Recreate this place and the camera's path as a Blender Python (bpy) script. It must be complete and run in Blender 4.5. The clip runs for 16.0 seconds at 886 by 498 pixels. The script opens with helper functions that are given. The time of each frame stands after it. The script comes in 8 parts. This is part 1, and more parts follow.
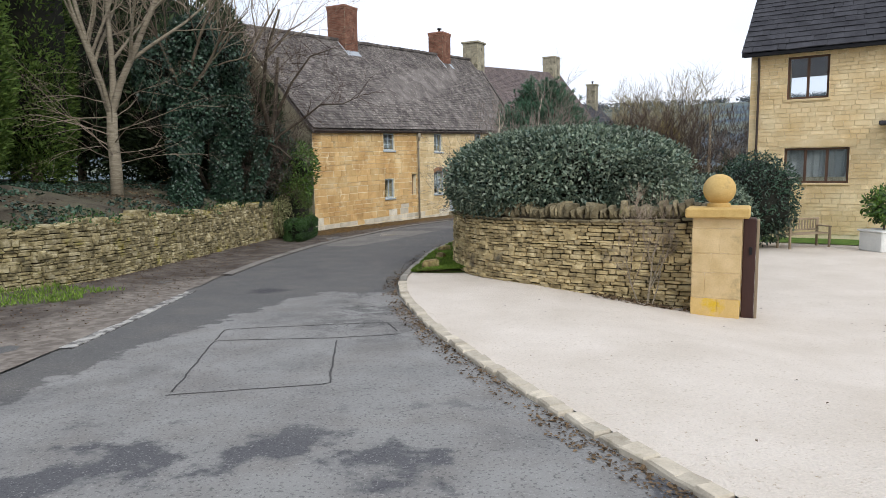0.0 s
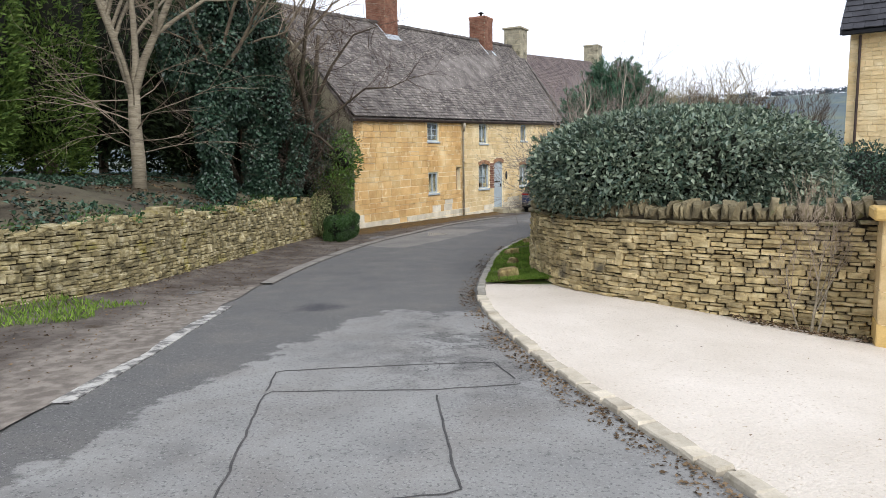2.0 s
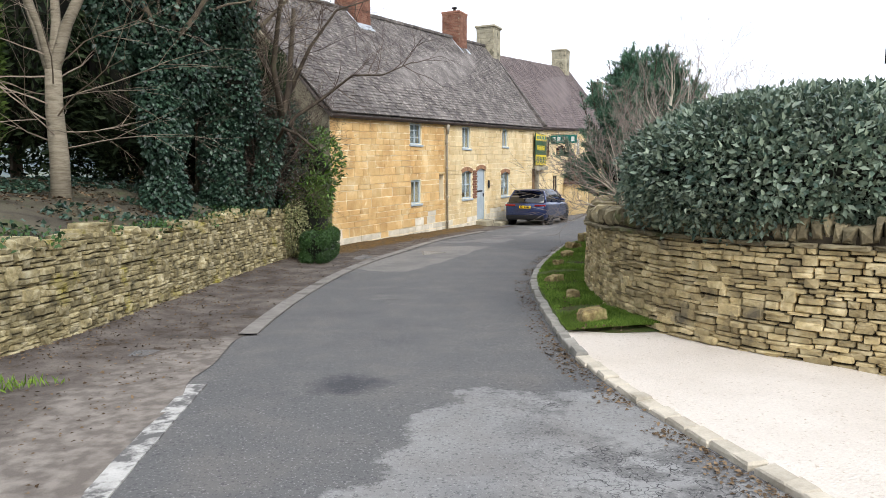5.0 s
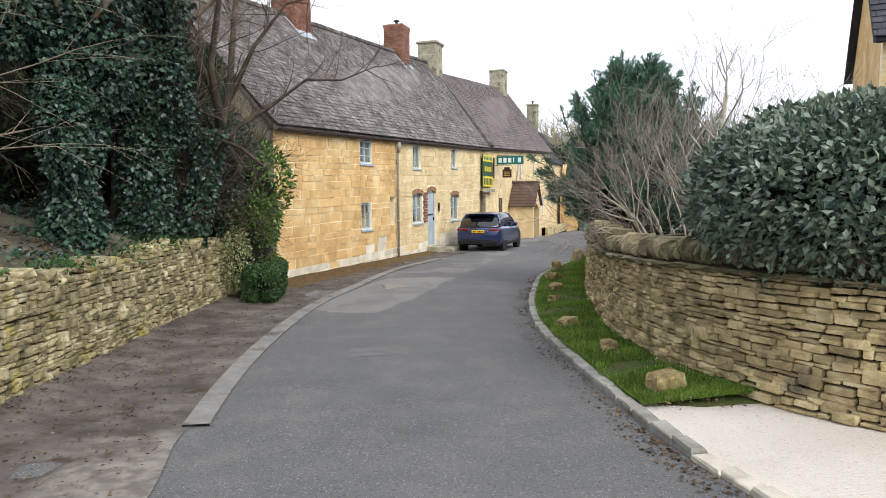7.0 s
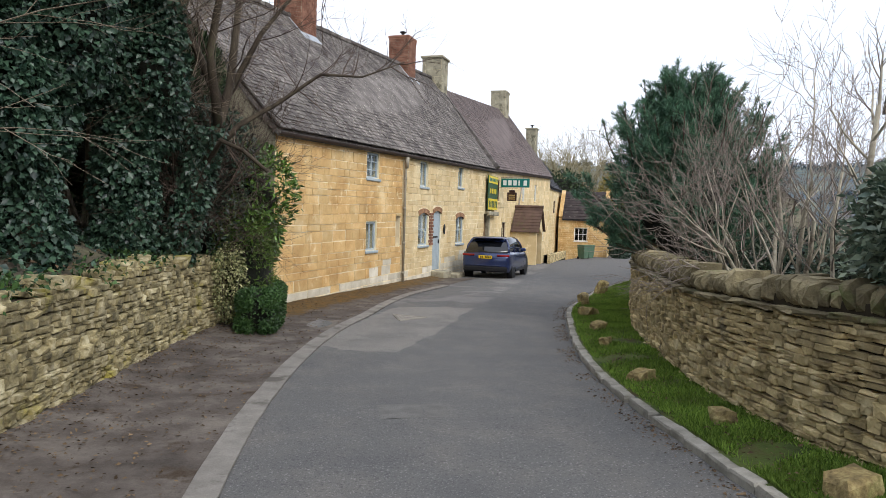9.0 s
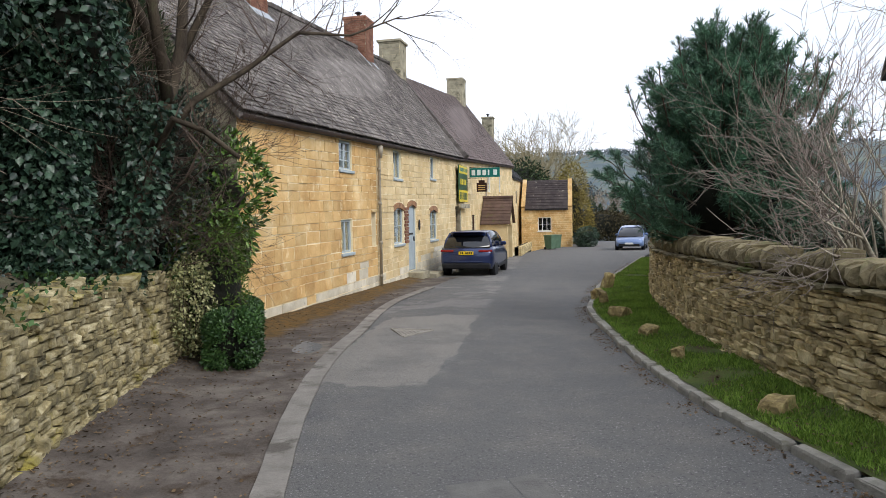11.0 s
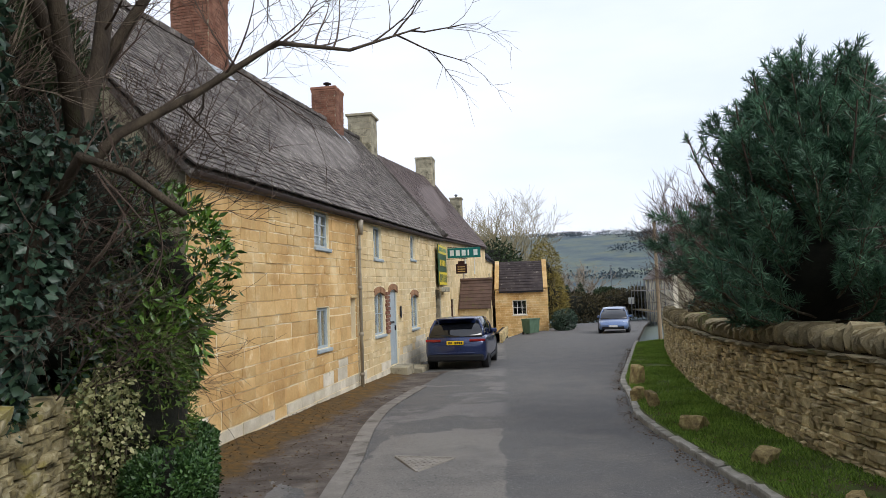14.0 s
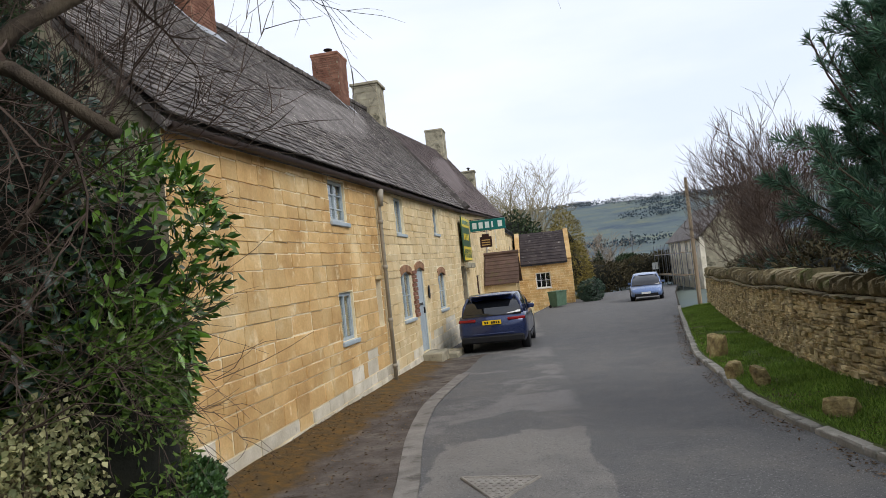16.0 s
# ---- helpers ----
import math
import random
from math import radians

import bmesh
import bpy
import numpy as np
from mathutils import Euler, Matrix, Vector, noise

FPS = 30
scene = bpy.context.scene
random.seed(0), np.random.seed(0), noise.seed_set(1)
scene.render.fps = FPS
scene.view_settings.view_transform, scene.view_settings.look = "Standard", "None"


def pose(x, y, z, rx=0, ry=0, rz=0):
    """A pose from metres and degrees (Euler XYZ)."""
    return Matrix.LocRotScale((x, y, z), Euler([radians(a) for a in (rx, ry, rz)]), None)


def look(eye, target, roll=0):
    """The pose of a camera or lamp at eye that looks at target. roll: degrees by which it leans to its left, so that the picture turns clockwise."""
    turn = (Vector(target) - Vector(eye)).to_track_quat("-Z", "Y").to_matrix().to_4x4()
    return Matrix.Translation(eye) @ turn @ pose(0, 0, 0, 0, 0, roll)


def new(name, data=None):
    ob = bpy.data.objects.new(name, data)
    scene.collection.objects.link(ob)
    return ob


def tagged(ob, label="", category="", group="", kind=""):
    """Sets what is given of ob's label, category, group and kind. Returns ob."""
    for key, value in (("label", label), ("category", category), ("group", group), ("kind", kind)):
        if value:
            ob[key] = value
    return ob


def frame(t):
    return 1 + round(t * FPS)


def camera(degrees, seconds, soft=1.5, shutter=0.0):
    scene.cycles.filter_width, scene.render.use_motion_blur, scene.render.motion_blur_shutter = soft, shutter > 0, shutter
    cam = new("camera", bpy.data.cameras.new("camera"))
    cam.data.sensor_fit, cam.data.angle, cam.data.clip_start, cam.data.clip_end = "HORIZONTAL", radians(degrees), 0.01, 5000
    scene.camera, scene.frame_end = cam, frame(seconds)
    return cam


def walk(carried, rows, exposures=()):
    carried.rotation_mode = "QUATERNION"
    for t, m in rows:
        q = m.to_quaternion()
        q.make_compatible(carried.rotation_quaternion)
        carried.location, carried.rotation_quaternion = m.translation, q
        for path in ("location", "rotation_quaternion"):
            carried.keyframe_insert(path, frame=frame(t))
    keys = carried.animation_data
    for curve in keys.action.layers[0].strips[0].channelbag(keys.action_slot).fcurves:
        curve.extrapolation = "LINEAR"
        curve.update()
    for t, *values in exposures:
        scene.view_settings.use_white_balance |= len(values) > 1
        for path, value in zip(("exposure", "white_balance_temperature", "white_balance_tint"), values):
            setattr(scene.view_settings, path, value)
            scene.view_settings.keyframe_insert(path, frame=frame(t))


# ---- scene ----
cam = camera(66.0, 16.0, soft=0.5)
PATH = [
    (0, (0.262, 0.399, 1.69), (0.234, 2.385, 1.448), -0.9),
    (0.5, (0.029, 1.062, 1.702), (-0.061, 3.04, 1.42), -1.4),
    (1, (-0.243, 1.603, 1.685), (-0.272, 3.586, 1.424), -1.5),
    (1.5, (-0.503, 2.215, 1.606), (-0.703, 4.191, 1.367), -0.3),
    (2, (-0.793, 2.763, 1.599), (-0.887, 4.745, 1.344), -0.8),
    (2.5, (-1.084, 3.361, 1.504), (-1.219, 5.338, 1.236), -1.8),
    (3, (-1.343, 4.053, 1.561), (-1.439, 6.027, 1.254), -0.5),
    (3.5, (-1.702, 4.64, 1.552), (-1.771, 6.624, 1.307), -1.4),
    (4, (-1.945, 5.242, 1.54), (-2.022, 7.223, 1.279), 0.5),
    (4.2, (-2.017, 5.419, 1.497), (-2.042, 7.407, 1.281), 0.4),
    (6.3, (-3.037, 7.931, 1.436), (-2.899, 9.911, 1.186), -1.0),
    (6.5, (-3.087, 8.167, 1.424), (-2.912, 10.149, 1.215), -1.2),
    (7, (-3.283, 8.676, 1.449), (-2.987, 10.648, 1.286), -0.4),
    (7.5, (-3.428, 9.201, 1.452), (-3.123, 11.175, 1.35), -1.2),
    (8, (-3.523, 9.749, 1.416), (-3.14, 11.711, 1.356), -0.6),
    (8.5, (-3.666, 10.268, 1.366), (-3.381, 12.248, 1.351), -0.2),
    (9, (-3.77, 10.752, 1.364), (-3.428, 12.721, 1.269), 1.7),
    (9.2, (-3.873, 10.965, 1.329), (-3.474, 12.922, 1.22), -0.1),
    (11.3, (-4.346, 13.532, 1.286), (-3.809, 15.456, 1.183), -1.3),
    (11.5, (-4.351, 13.683, 1.279), (-3.762, 15.592, 1.182), -2.0),
    (12, (-4.408, 14.234, 1.261), (-3.776, 16.129, 1.174), -2.8),
    (12.5, (-4.346, 14.779, 1.268), (-3.736, 16.684, 1.27), -1.7),
    (13, (-4.366, 15.276, 1.276), (-3.591, 17.12, 1.303), -3.3),
    (13.5, (-4.392, 15.85, 1.288), (-3.663, 17.709, 1.404), -3.1),
    (14, (-4.387, 16.293, 1.314), (-3.775, 18.192, 1.451), -2.1),
    (14.5, (-4.387, 16.837, 1.276), (-3.723, 18.722, 1.353), -4.0),
    (15, (-4.333, 17.451, 1.222), (-3.74, 19.36, 1.302), -2.3),
    (15.5, (-4.334, 17.983, 1.228), (-3.721, 19.886, 1.243), -3.9),
    (16, (-4.239, 18.52, 1.259), (-3.658, 20.432, 1.339), -6.0),
]
walk(cam, [(t, look(eye, target, roll)) for t, eye, target, roll in PATH],
     exposures=[(0, 0.25), (1.5, 0.45), (3.5, 0.7), (4.2, 0.72), (6.5, 0.95), (7.0, 0.78), (7.5, 0.54), (9, 0.45), (12.5, 0.38), (14, 0.18), (16, 0.12)])

# ---- light: bright overcast day, soft sun from behind the walker ----
SUN_AZ, SUN_EL = math.radians(150), math.radians(40)      # azimuth from +y towards +x
world = bpy.data.worlds.new("overcast_sky")
scene.world = world
world.use_nodes = True
wn, wl = world.node_tree.nodes, world.node_tree.links
wn.clear()
w_out, w_bg, w_sky = wn.new("ShaderNodeOutputWorld"), wn.new("ShaderNodeBackground"), wn.new("ShaderNodeTexSky")
w_sky.sky_type, w_sky.sun_disc = "NISHITA", False
w_sky.sun_elevation, w_sky.sun_rotation = SUN_EL, SUN_AZ
w_sky.dust_density, w_sky.air_density = 4.0, 1.0
w_scale = wn.new("ShaderNodeMix"); w_scale.data_type = "RGBA"; w_scale.blend_type = "MULTIPLY"
w_scale.inputs[0].default_value = 1.0
w_scale.inputs[7].default_value = (0.11, 0.11, 0.11, 1)
w_cloud = wn.new("ShaderNodeTexNoise"); w_cloud.inputs["Scale"].default_value = 2.2; w_cloud.inputs["Detail"].default_value = 5.0
w_map = wn.new("ShaderNodeMapping"); w_map.inputs["Scale"].default_value = (1, 1, 3.5)
w_tc = wn.new("ShaderNodeTexCoord")
w_ramp = wn.new("ShaderNodeValToRGB")
w_ramp.color_ramp.elements[0].position, w_ramp.color_ramp.elements[0].color = 0.3, (0.83, 0.92, 1.10, 1)
w_ramp.color_ramp.elements[1].position, w_ramp.color_ramp.elements[1].color = 0.62, (1.0, 1.05, 1.18, 1)
w_mix = wn.new("ShaderNodeMix"); w_mix.data_type = "RGBA"; w_mix.inputs[0].default_value = 0.88
wl.new(w_tc.outputs["Generated"], w_map.inputs["Vector"]); wl.new(w_map.outputs[0], w_cloud.inputs["Vector"])
wl.new(w_cloud.outputs["Fac"], w_ramp.inputs[0])
wl.new(w_sky.outputs[0], w_scale.inputs[6])
wl.new(w_scale.outputs[2], w_mix.inputs[6]); wl.new(w_ramp.outputs[0], w_mix.inputs[7])
wl.new(w_mix.outputs[2], w_bg.inputs[0]); w_bg.inputs[1].default_value = 1.0
wl.new(w_bg.outputs[0], w_out.inputs[0])
sun = new("sun", bpy.data.lights.new("sun", "SUN"))
sun.data.energy, sun.data.angle, sun.data.color = 1.3, math.radians(25), (1.0, 0.985, 0.965)
sun.matrix_world = look((0, 0, 50), (-math.sin(SUN_AZ) * math.cos(SUN_EL), -math.cos(SUN_AZ) * math.cos(SUN_EL), 50 - math.sin(SUN_EL)))

# ---- materials ----
def srgb(r, g, b):
    f = lambda v: (v / 255 / 12.92) if v <= 10 else ((v / 255 + 0.055) / 1.055) ** 2.4
    return (f(r), f(g), f(b))


def material(name, colors, size=0.5, rough=0.85, bump=0.3, fine=0.03, metal=0.0, vary=0.0, spot=None, spot_size=1.0, spot_at=0.55,
             island=0.0, stretch=(1, 1, 1), world=True, spec=0.3, bump_size=None, trans=0.0):
    """A noise-mixed surface: colours at two scales, a second stain colour, value jitter by object or island, and fine relief."""
    m = bpy.data.materials.new(name)
    m.use_nodes = True
    n, l = m.node_tree.nodes, m.node_tree.links
    b = n["Principled BSDF"]
    b.inputs["Roughness"].default_value, b.inputs["Metallic"].default_value = rough, metal
    b.inputs["Specular IOR Level"].default_value = spec
    co = n.new("ShaderNodeNewGeometry").outputs["Position"] if world else n.new("ShaderNodeTexCoord").outputs["Object"]
    mp = n.new("ShaderNodeMapping"); mp.inputs["Scale"].default_value = stretch
    l.new(co, mp.inputs["Vector"])
    def noise_tex(s, detail=6, rgh=0.6):
        t = n.new("ShaderNodeTexNoise")
        t.inputs["Scale"].default_value, t.inputs["Detail"].default_value, t.inputs["Roughness"].default_value = s, detail, rgh
        l.new(mp.outputs[0], t.inputs["Vector"])
        return t.outputs["Fac"]
    ramp = n.new("ShaderNodeValToRGB")
    e = ramp.color_ramp.elements
    for i, c in enumerate(colors):
        p = 0.32 + 0.36 * i / max(1, len(colors) - 1)
        el = e[i] if i < 2 else e.new(p)
        el.position, el.color = p, (*c, 1)
    if len(colors) == 1:
        e[1].position, e[1].color = 1, (*colors[0], 1)
    l.new(noise_tex(1 / size), ramp.inputs[0])
    col = ramp.outputs[0]
    def blend(a, fac, color=None, mode="MIX"):
        x = n.new("ShaderNodeMix"); x.data_type = "RGBA"; x.blend_type = mode
        l.new(a, x.inputs[6])
        if isinstance(fac, float): x.inputs[0].default_value = fac
        else: l.new(fac, x.inputs[0])
        if color is not None:
            if isinstance(color, tuple): x.inputs[7].default_value = (*color, 1)
            else: l.new(color, x.inputs[7])
        return x.outputs[2]
    if spot:
        r2 = n.new("ShaderNodeValToRGB")
        r2.color_ramp.elements[0].position, r2.color_ramp.elements[1].position = spot_at, min(1, spot_at + 0.12)
        l.new(noise_tex(1 / spot_size, 8, 0.65), r2.inputs[0])
        col = blend(col, r2.outputs[0], spot)
    def jitter(source, amount):
        r3 = n.new("ShaderNodeMapRange")
        r3.inputs[3].default_value, r3.inputs[4].default_value = 1 - amount, 1 + amount
        l.new(source, r3.inputs[0])
        h = n.new("ShaderNodeHueSaturation")
        l.new(r3.outputs[0], h.inputs["Value"]); l.new(col, h.inputs["Color"])
        return h.outputs[0]
    if vary:
        col = jitter(n.new("ShaderNodeObjectInfo").outputs["Random"], vary)
    if island:
        col = jitter(n.new("ShaderNodeNewGeometry").outputs["Random Per Island"], island)
    # fine grain
    g = n.new("ShaderNodeMapRange"); g.inputs[3].default_value, g.inputs[4].default_value = 0.82, 1.18
    l.new(noise_tex(1 / fine, 3), g.inputs[0])
    h2 = n.new("ShaderNodeHueSaturation"); l.new(g.outputs[0], h2.inputs["Value"]); l.new(col, h2.inputs["Color"])
    col = h2.outputs[0]
    l.new(col, b.inputs["Base Color"])
    if bump:
        bp = n.new("ShaderNodeBump"); bp.inputs["Strength"].default_value, bp.inputs["Distance"].default_value = bump, 0.02
        l.new(noise_tex(1 / (bump_size or fine), 4), bp.inputs["Height"]); l.new(bp.outputs[0], b.inputs["Normal"])
    if trans:
        b.inputs["Transmission Weight"].default_value = trans
    return m


# stone: golden ashlar, grey-yellow dry stone, weathered coping
M_ashlar = material("golden_ashlar", [srgb(184, 146, 93), srgb(202, 164, 109), srgb(213, 179, 124), srgb(224, 198, 150)], 0.9, 0.92, 0.6, 0.04, vary=0.11, island=0.11, spot=srgb(230, 208, 162), spot_size=0.3, spot_at=0.57)
M_ashlar_pale = material("pale_ashlar", [srgb(202, 175, 126), srgb(222, 203, 162)], 0.8, 0.92, 0.5, 0.035, vary=0.09, island=0.09, spot=srgb(244, 226, 188), spot_size=0.4, spot_at=0.6)
M_plinth = material("weathered_plinth_stone", [srgb(196, 186, 162), srgb(228, 220, 202)], 0.5, 0.95, 0.5, 0.03, vary=0.12, island=0.12, spot=srgb(120, 110, 88), spot_size=0.3, spot_at=0.62)
M_mortar = material("lime_mortar", [srgb(230, 212, 170), srgb(244, 232, 200)], 0.3, 0.95, 0.5, 0.02)
M_dry = material("dry_stone", [srgb(132, 118, 88), srgb(174, 156, 114), srgb(206, 190, 150)], 0.22, 0.95, 0.8, 0.025, vary=0.3, island=0.3, spot=srgb(112, 104, 86), spot_size=0.5, spot_at=0.57)
M_dry_grey = material("lichen_grey_dry_stone", [srgb(92, 86, 66), srgb(142, 130, 94), srgb(184, 174, 142)], 0.16, 0.95, 0.9, 0.025, vary=0.28, island=0.34, spot=srgb(148, 138, 70), spot_size=0.5, spot_at=0.57)
# core behind the stones, coloured near-black to put shade in their gaps
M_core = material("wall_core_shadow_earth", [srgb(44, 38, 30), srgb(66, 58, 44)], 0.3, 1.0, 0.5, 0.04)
M_cope = material("coping_stone", [srgb(106, 96, 74), srgb(152, 140, 108)], 0.16, 0.95, 0.8, 0.025, vary=0.32, island=0.34, spot=srgb(96, 104, 60), spot_size=0.5, spot_at=0.56)
M_tile = material("stone_roof_tile", [srgb(72, 67, 64), srgb(94, 88, 84), srgb(114, 108, 103)], 0.6, 0.95, 0.5, 0.04, vary=0.3, island=0.34, spot=srgb(170, 164, 150), spot_size=0.1, spot_at=0.57)
M_tile2 = material("mauve_roof_tile", [srgb(92, 82, 80), srgb(116, 104, 100)], 0.8, 0.95, 0.5, 0.04, vary=0.1, island=0.2, spot=srgb(150, 138, 124), spot_size=0.25, spot_at=0.68)
M_slate = material("dark_slate", [srgb(50, 50, 54), srgb(70, 70, 74)], 0.6, 0.85, 0.4, 0.04, vary=0.1, island=0.14)
M_brick = material("red_brick", [srgb(114, 76, 60), srgb(150, 110, 90)], 0.3, 0.9, 0.5, 0.02, vary=0.18, island=0.2)
M_arch = material("brown_arch_stone", [srgb(136, 100, 74), srgb(168, 130, 96)], 0.2, 0.9, 0.5, 0.02, island=0.15)
M_chim = material("weathered_chimney_stone", [srgb(138, 131, 112), srgb(172, 164, 140)], 0.4, 0.95, 0.5, 0.03, vary=0.1, island=0.1, spot=srgb(96, 92, 76), spot_size=0.5, spot_at=0.52)
M_lead = material("lead_flashing", [srgb(150, 156, 162), srgb(180, 186, 190)], 0.3, 0.6, 0.2, 0.05)
# ground
M_asphalt = material("worn_asphalt", [srgb(128, 127, 124), srgb(144, 143, 139)], 0.8, 0.9, 0.6, 0.012, bump_size=0.012)
M_dirt = material("leaf_littered_dirt", [srgb(70, 63, 57), srgb(92, 84, 77), srgb(116, 108, 99)], 0.5, 1.0, 0.7, 0.03, spot=srgb(66, 54, 42), spot_size=0.35, spot_at=0.56)
M_bank = material("bank_soil", [srgb(60, 54, 45), srgb(84, 78, 64), srgb(98, 95, 74)], 0.6, 1.0, 0.8, 0.05, spot=srgb(70, 84, 48), spot_size=0.8, spot_at=0.6)
M_gravel = material("cream_gravel", [srgb(204, 193, 178), srgb(220, 210, 197)], 1.5, 0.95, 1.0, 0.022, bump_size=0.02, spot=srgb(176, 160, 136), spot_size=0.035, spot_at=0.58)
M_grassland = material("turf", [srgb(58, 70, 32), srgb(78, 92, 40), srgb(84, 78, 48)], 0.35, 1.0, 0.8, 0.03, spot=srgb(72, 58, 42), spot_size=0.5, spot_at=0.56)
M_lawn = material("short_lawn", [srgb(70, 96, 36), srgb(96, 124, 52)], 0.3, 1.0, 0.8, 0.03)
M_kerb = material("kerb_stone", [srgb(122, 118, 108), srgb(164, 159, 148)], 0.25, 0.95, 0.6, 0.02, vary=0.14, spot=srgb(112, 110, 92), spot_size=0.3, spot_at=0.6)
M_kerb_pale = material("pale_sett", [srgb(168, 158, 140), srgb(202, 192, 173)], 0.25, 0.95, 0.6, 0.02, vary=0.16, spot=srgb(150, 142, 120), spot_size=0.2, spot_at=0.6)
M_line = material("worn_line_paint", [srgb(160, 157, 150), srgb(192, 189, 182)], 0.15, 0.9, 0.4, 0.015, spot=srgb(98, 96, 93), spot_size=0.16, spot_at=0.45)
M_strip = material("concrete_edge_strip", [srgb(116, 111, 104), srgb(140, 135, 127)], 0.3, 0.95, 0.5, 0.02, spot=srgb(92, 87, 80), spot_size=0.4, spot_at=0.53)
M_seam = material("tar_seam", [srgb(58, 57, 56), srgb(84, 82, 80)], 0.2, 0.8, 0.4, 0.02)
# blue-grey: distance haze is mixed into the field colours
M_land = material("hazed_winter_fields", [srgb(72, 85, 92), srgb(89, 100, 98), srgb(104, 109, 90)], 60, 1.0, 0.0, 6, spot=srgb(64, 79, 91), spot_size=90, spot_at=0.52)
# made things
M_blue = material("pale_blue_paint", [srgb(158, 170, 176), srgb(178, 188, 192)], 0.4, 0.55, 0.15, 0.03, spot=srgb(186, 200, 204), spot_size=0.2, spot_at=0.66)
M_white = material("white_paint", [srgb(206, 206, 200), srgb(224, 224, 218)], 0.5, 0.55, 0.1, 0.03)
M_brownwood = material("stained_timber", [srgb(70, 50, 38), srgb(98, 74, 58)], 0.4, 0.7, 0.3, 0.02, stretch=(1, 1, 0.15))
M_darkpost = material("dark_brown_gate_timber", [srgb(52, 34, 30), srgb(70, 46, 40)], 0.5, 0.6, 0.2, 0.03, stretch=(1, 1, 0.2))
M_palewood = material("weathered_oak", [srgb(132, 116, 94), srgb(168, 150, 124)], 0.4, 0.8, 0.3, 0.02, stretch=(1, 1, 0.2))
M_oldwood = material("grey_brown_boards", [srgb(100, 76, 52), srgb(134, 106, 76)], 0.4, 0.85, 0.4, 0.03, vary=0.1, stretch=(1, 1, 0.2))
M_iron = material("black_iron", [srgb(24, 24, 26), srgb(36, 36, 38)], 0.3, 0.5, 0.1, 0.02, metal=0.3)
M_gutter = material("dark_gutter", [srgb(54, 44, 40), srgb(76, 62, 56)], 0.5, 0.6, 0.1, 0.03)
M_pipe = material("grey_painted_pipe", [srgb(140, 132, 116), srgb(166, 158, 140)], 0.4, 0.6, 0.1, 0.02)
M_curtain = material("pale_net_curtain", [srgb(150, 152, 150), srgb(186, 188, 184)], 0.08, 0.9, 0.0, 0.02, stretch=(8, 8, 0.5))
M_cap = material("sandstone_pier", [srgb(186, 160, 114), srgb(206, 182, 138)], 0.3, 0.9, 0.5, 0.02, vary=0.05, spot=srgb(160, 142, 104), spot_size=0.4, spot_at=0.58)
M_lichen = material("yellow_lichened_stone", [srgb(198, 166, 104), srgb(214, 184, 124)], 0.3, 0.95, 0.5, 0.02, spot=srgb(206, 170, 44), spot_size=0.35, spot_at=0.52)
M_capy = material("ochre_cap_stone", [srgb(186, 154, 92), srgb(204, 174, 114)], 0.3, 0.9, 0.5, 0.02, spot=srgb(150, 130, 90), spot_size=0.4, spot_at=0.6)


def glass_material():
    m = bpy.data.materials.new("window_glass")
    m.use_nodes = True
    b = m.node_tree.nodes["Principled BSDF"]
    b.inputs["Base Color"].default_value = (0.75, 0.8, 0.82, 1)
    b.inputs["Roughness"].default_value, b.inputs["Transmission Weight"].default_value, b.inputs["IOR"].default_value = 0.03, 1.0, 1.45
    return m


M_glass = glass_material()

# ---- geometry tools ----
rng = random.Random(7)
nrg = np.random.default_rng(11)


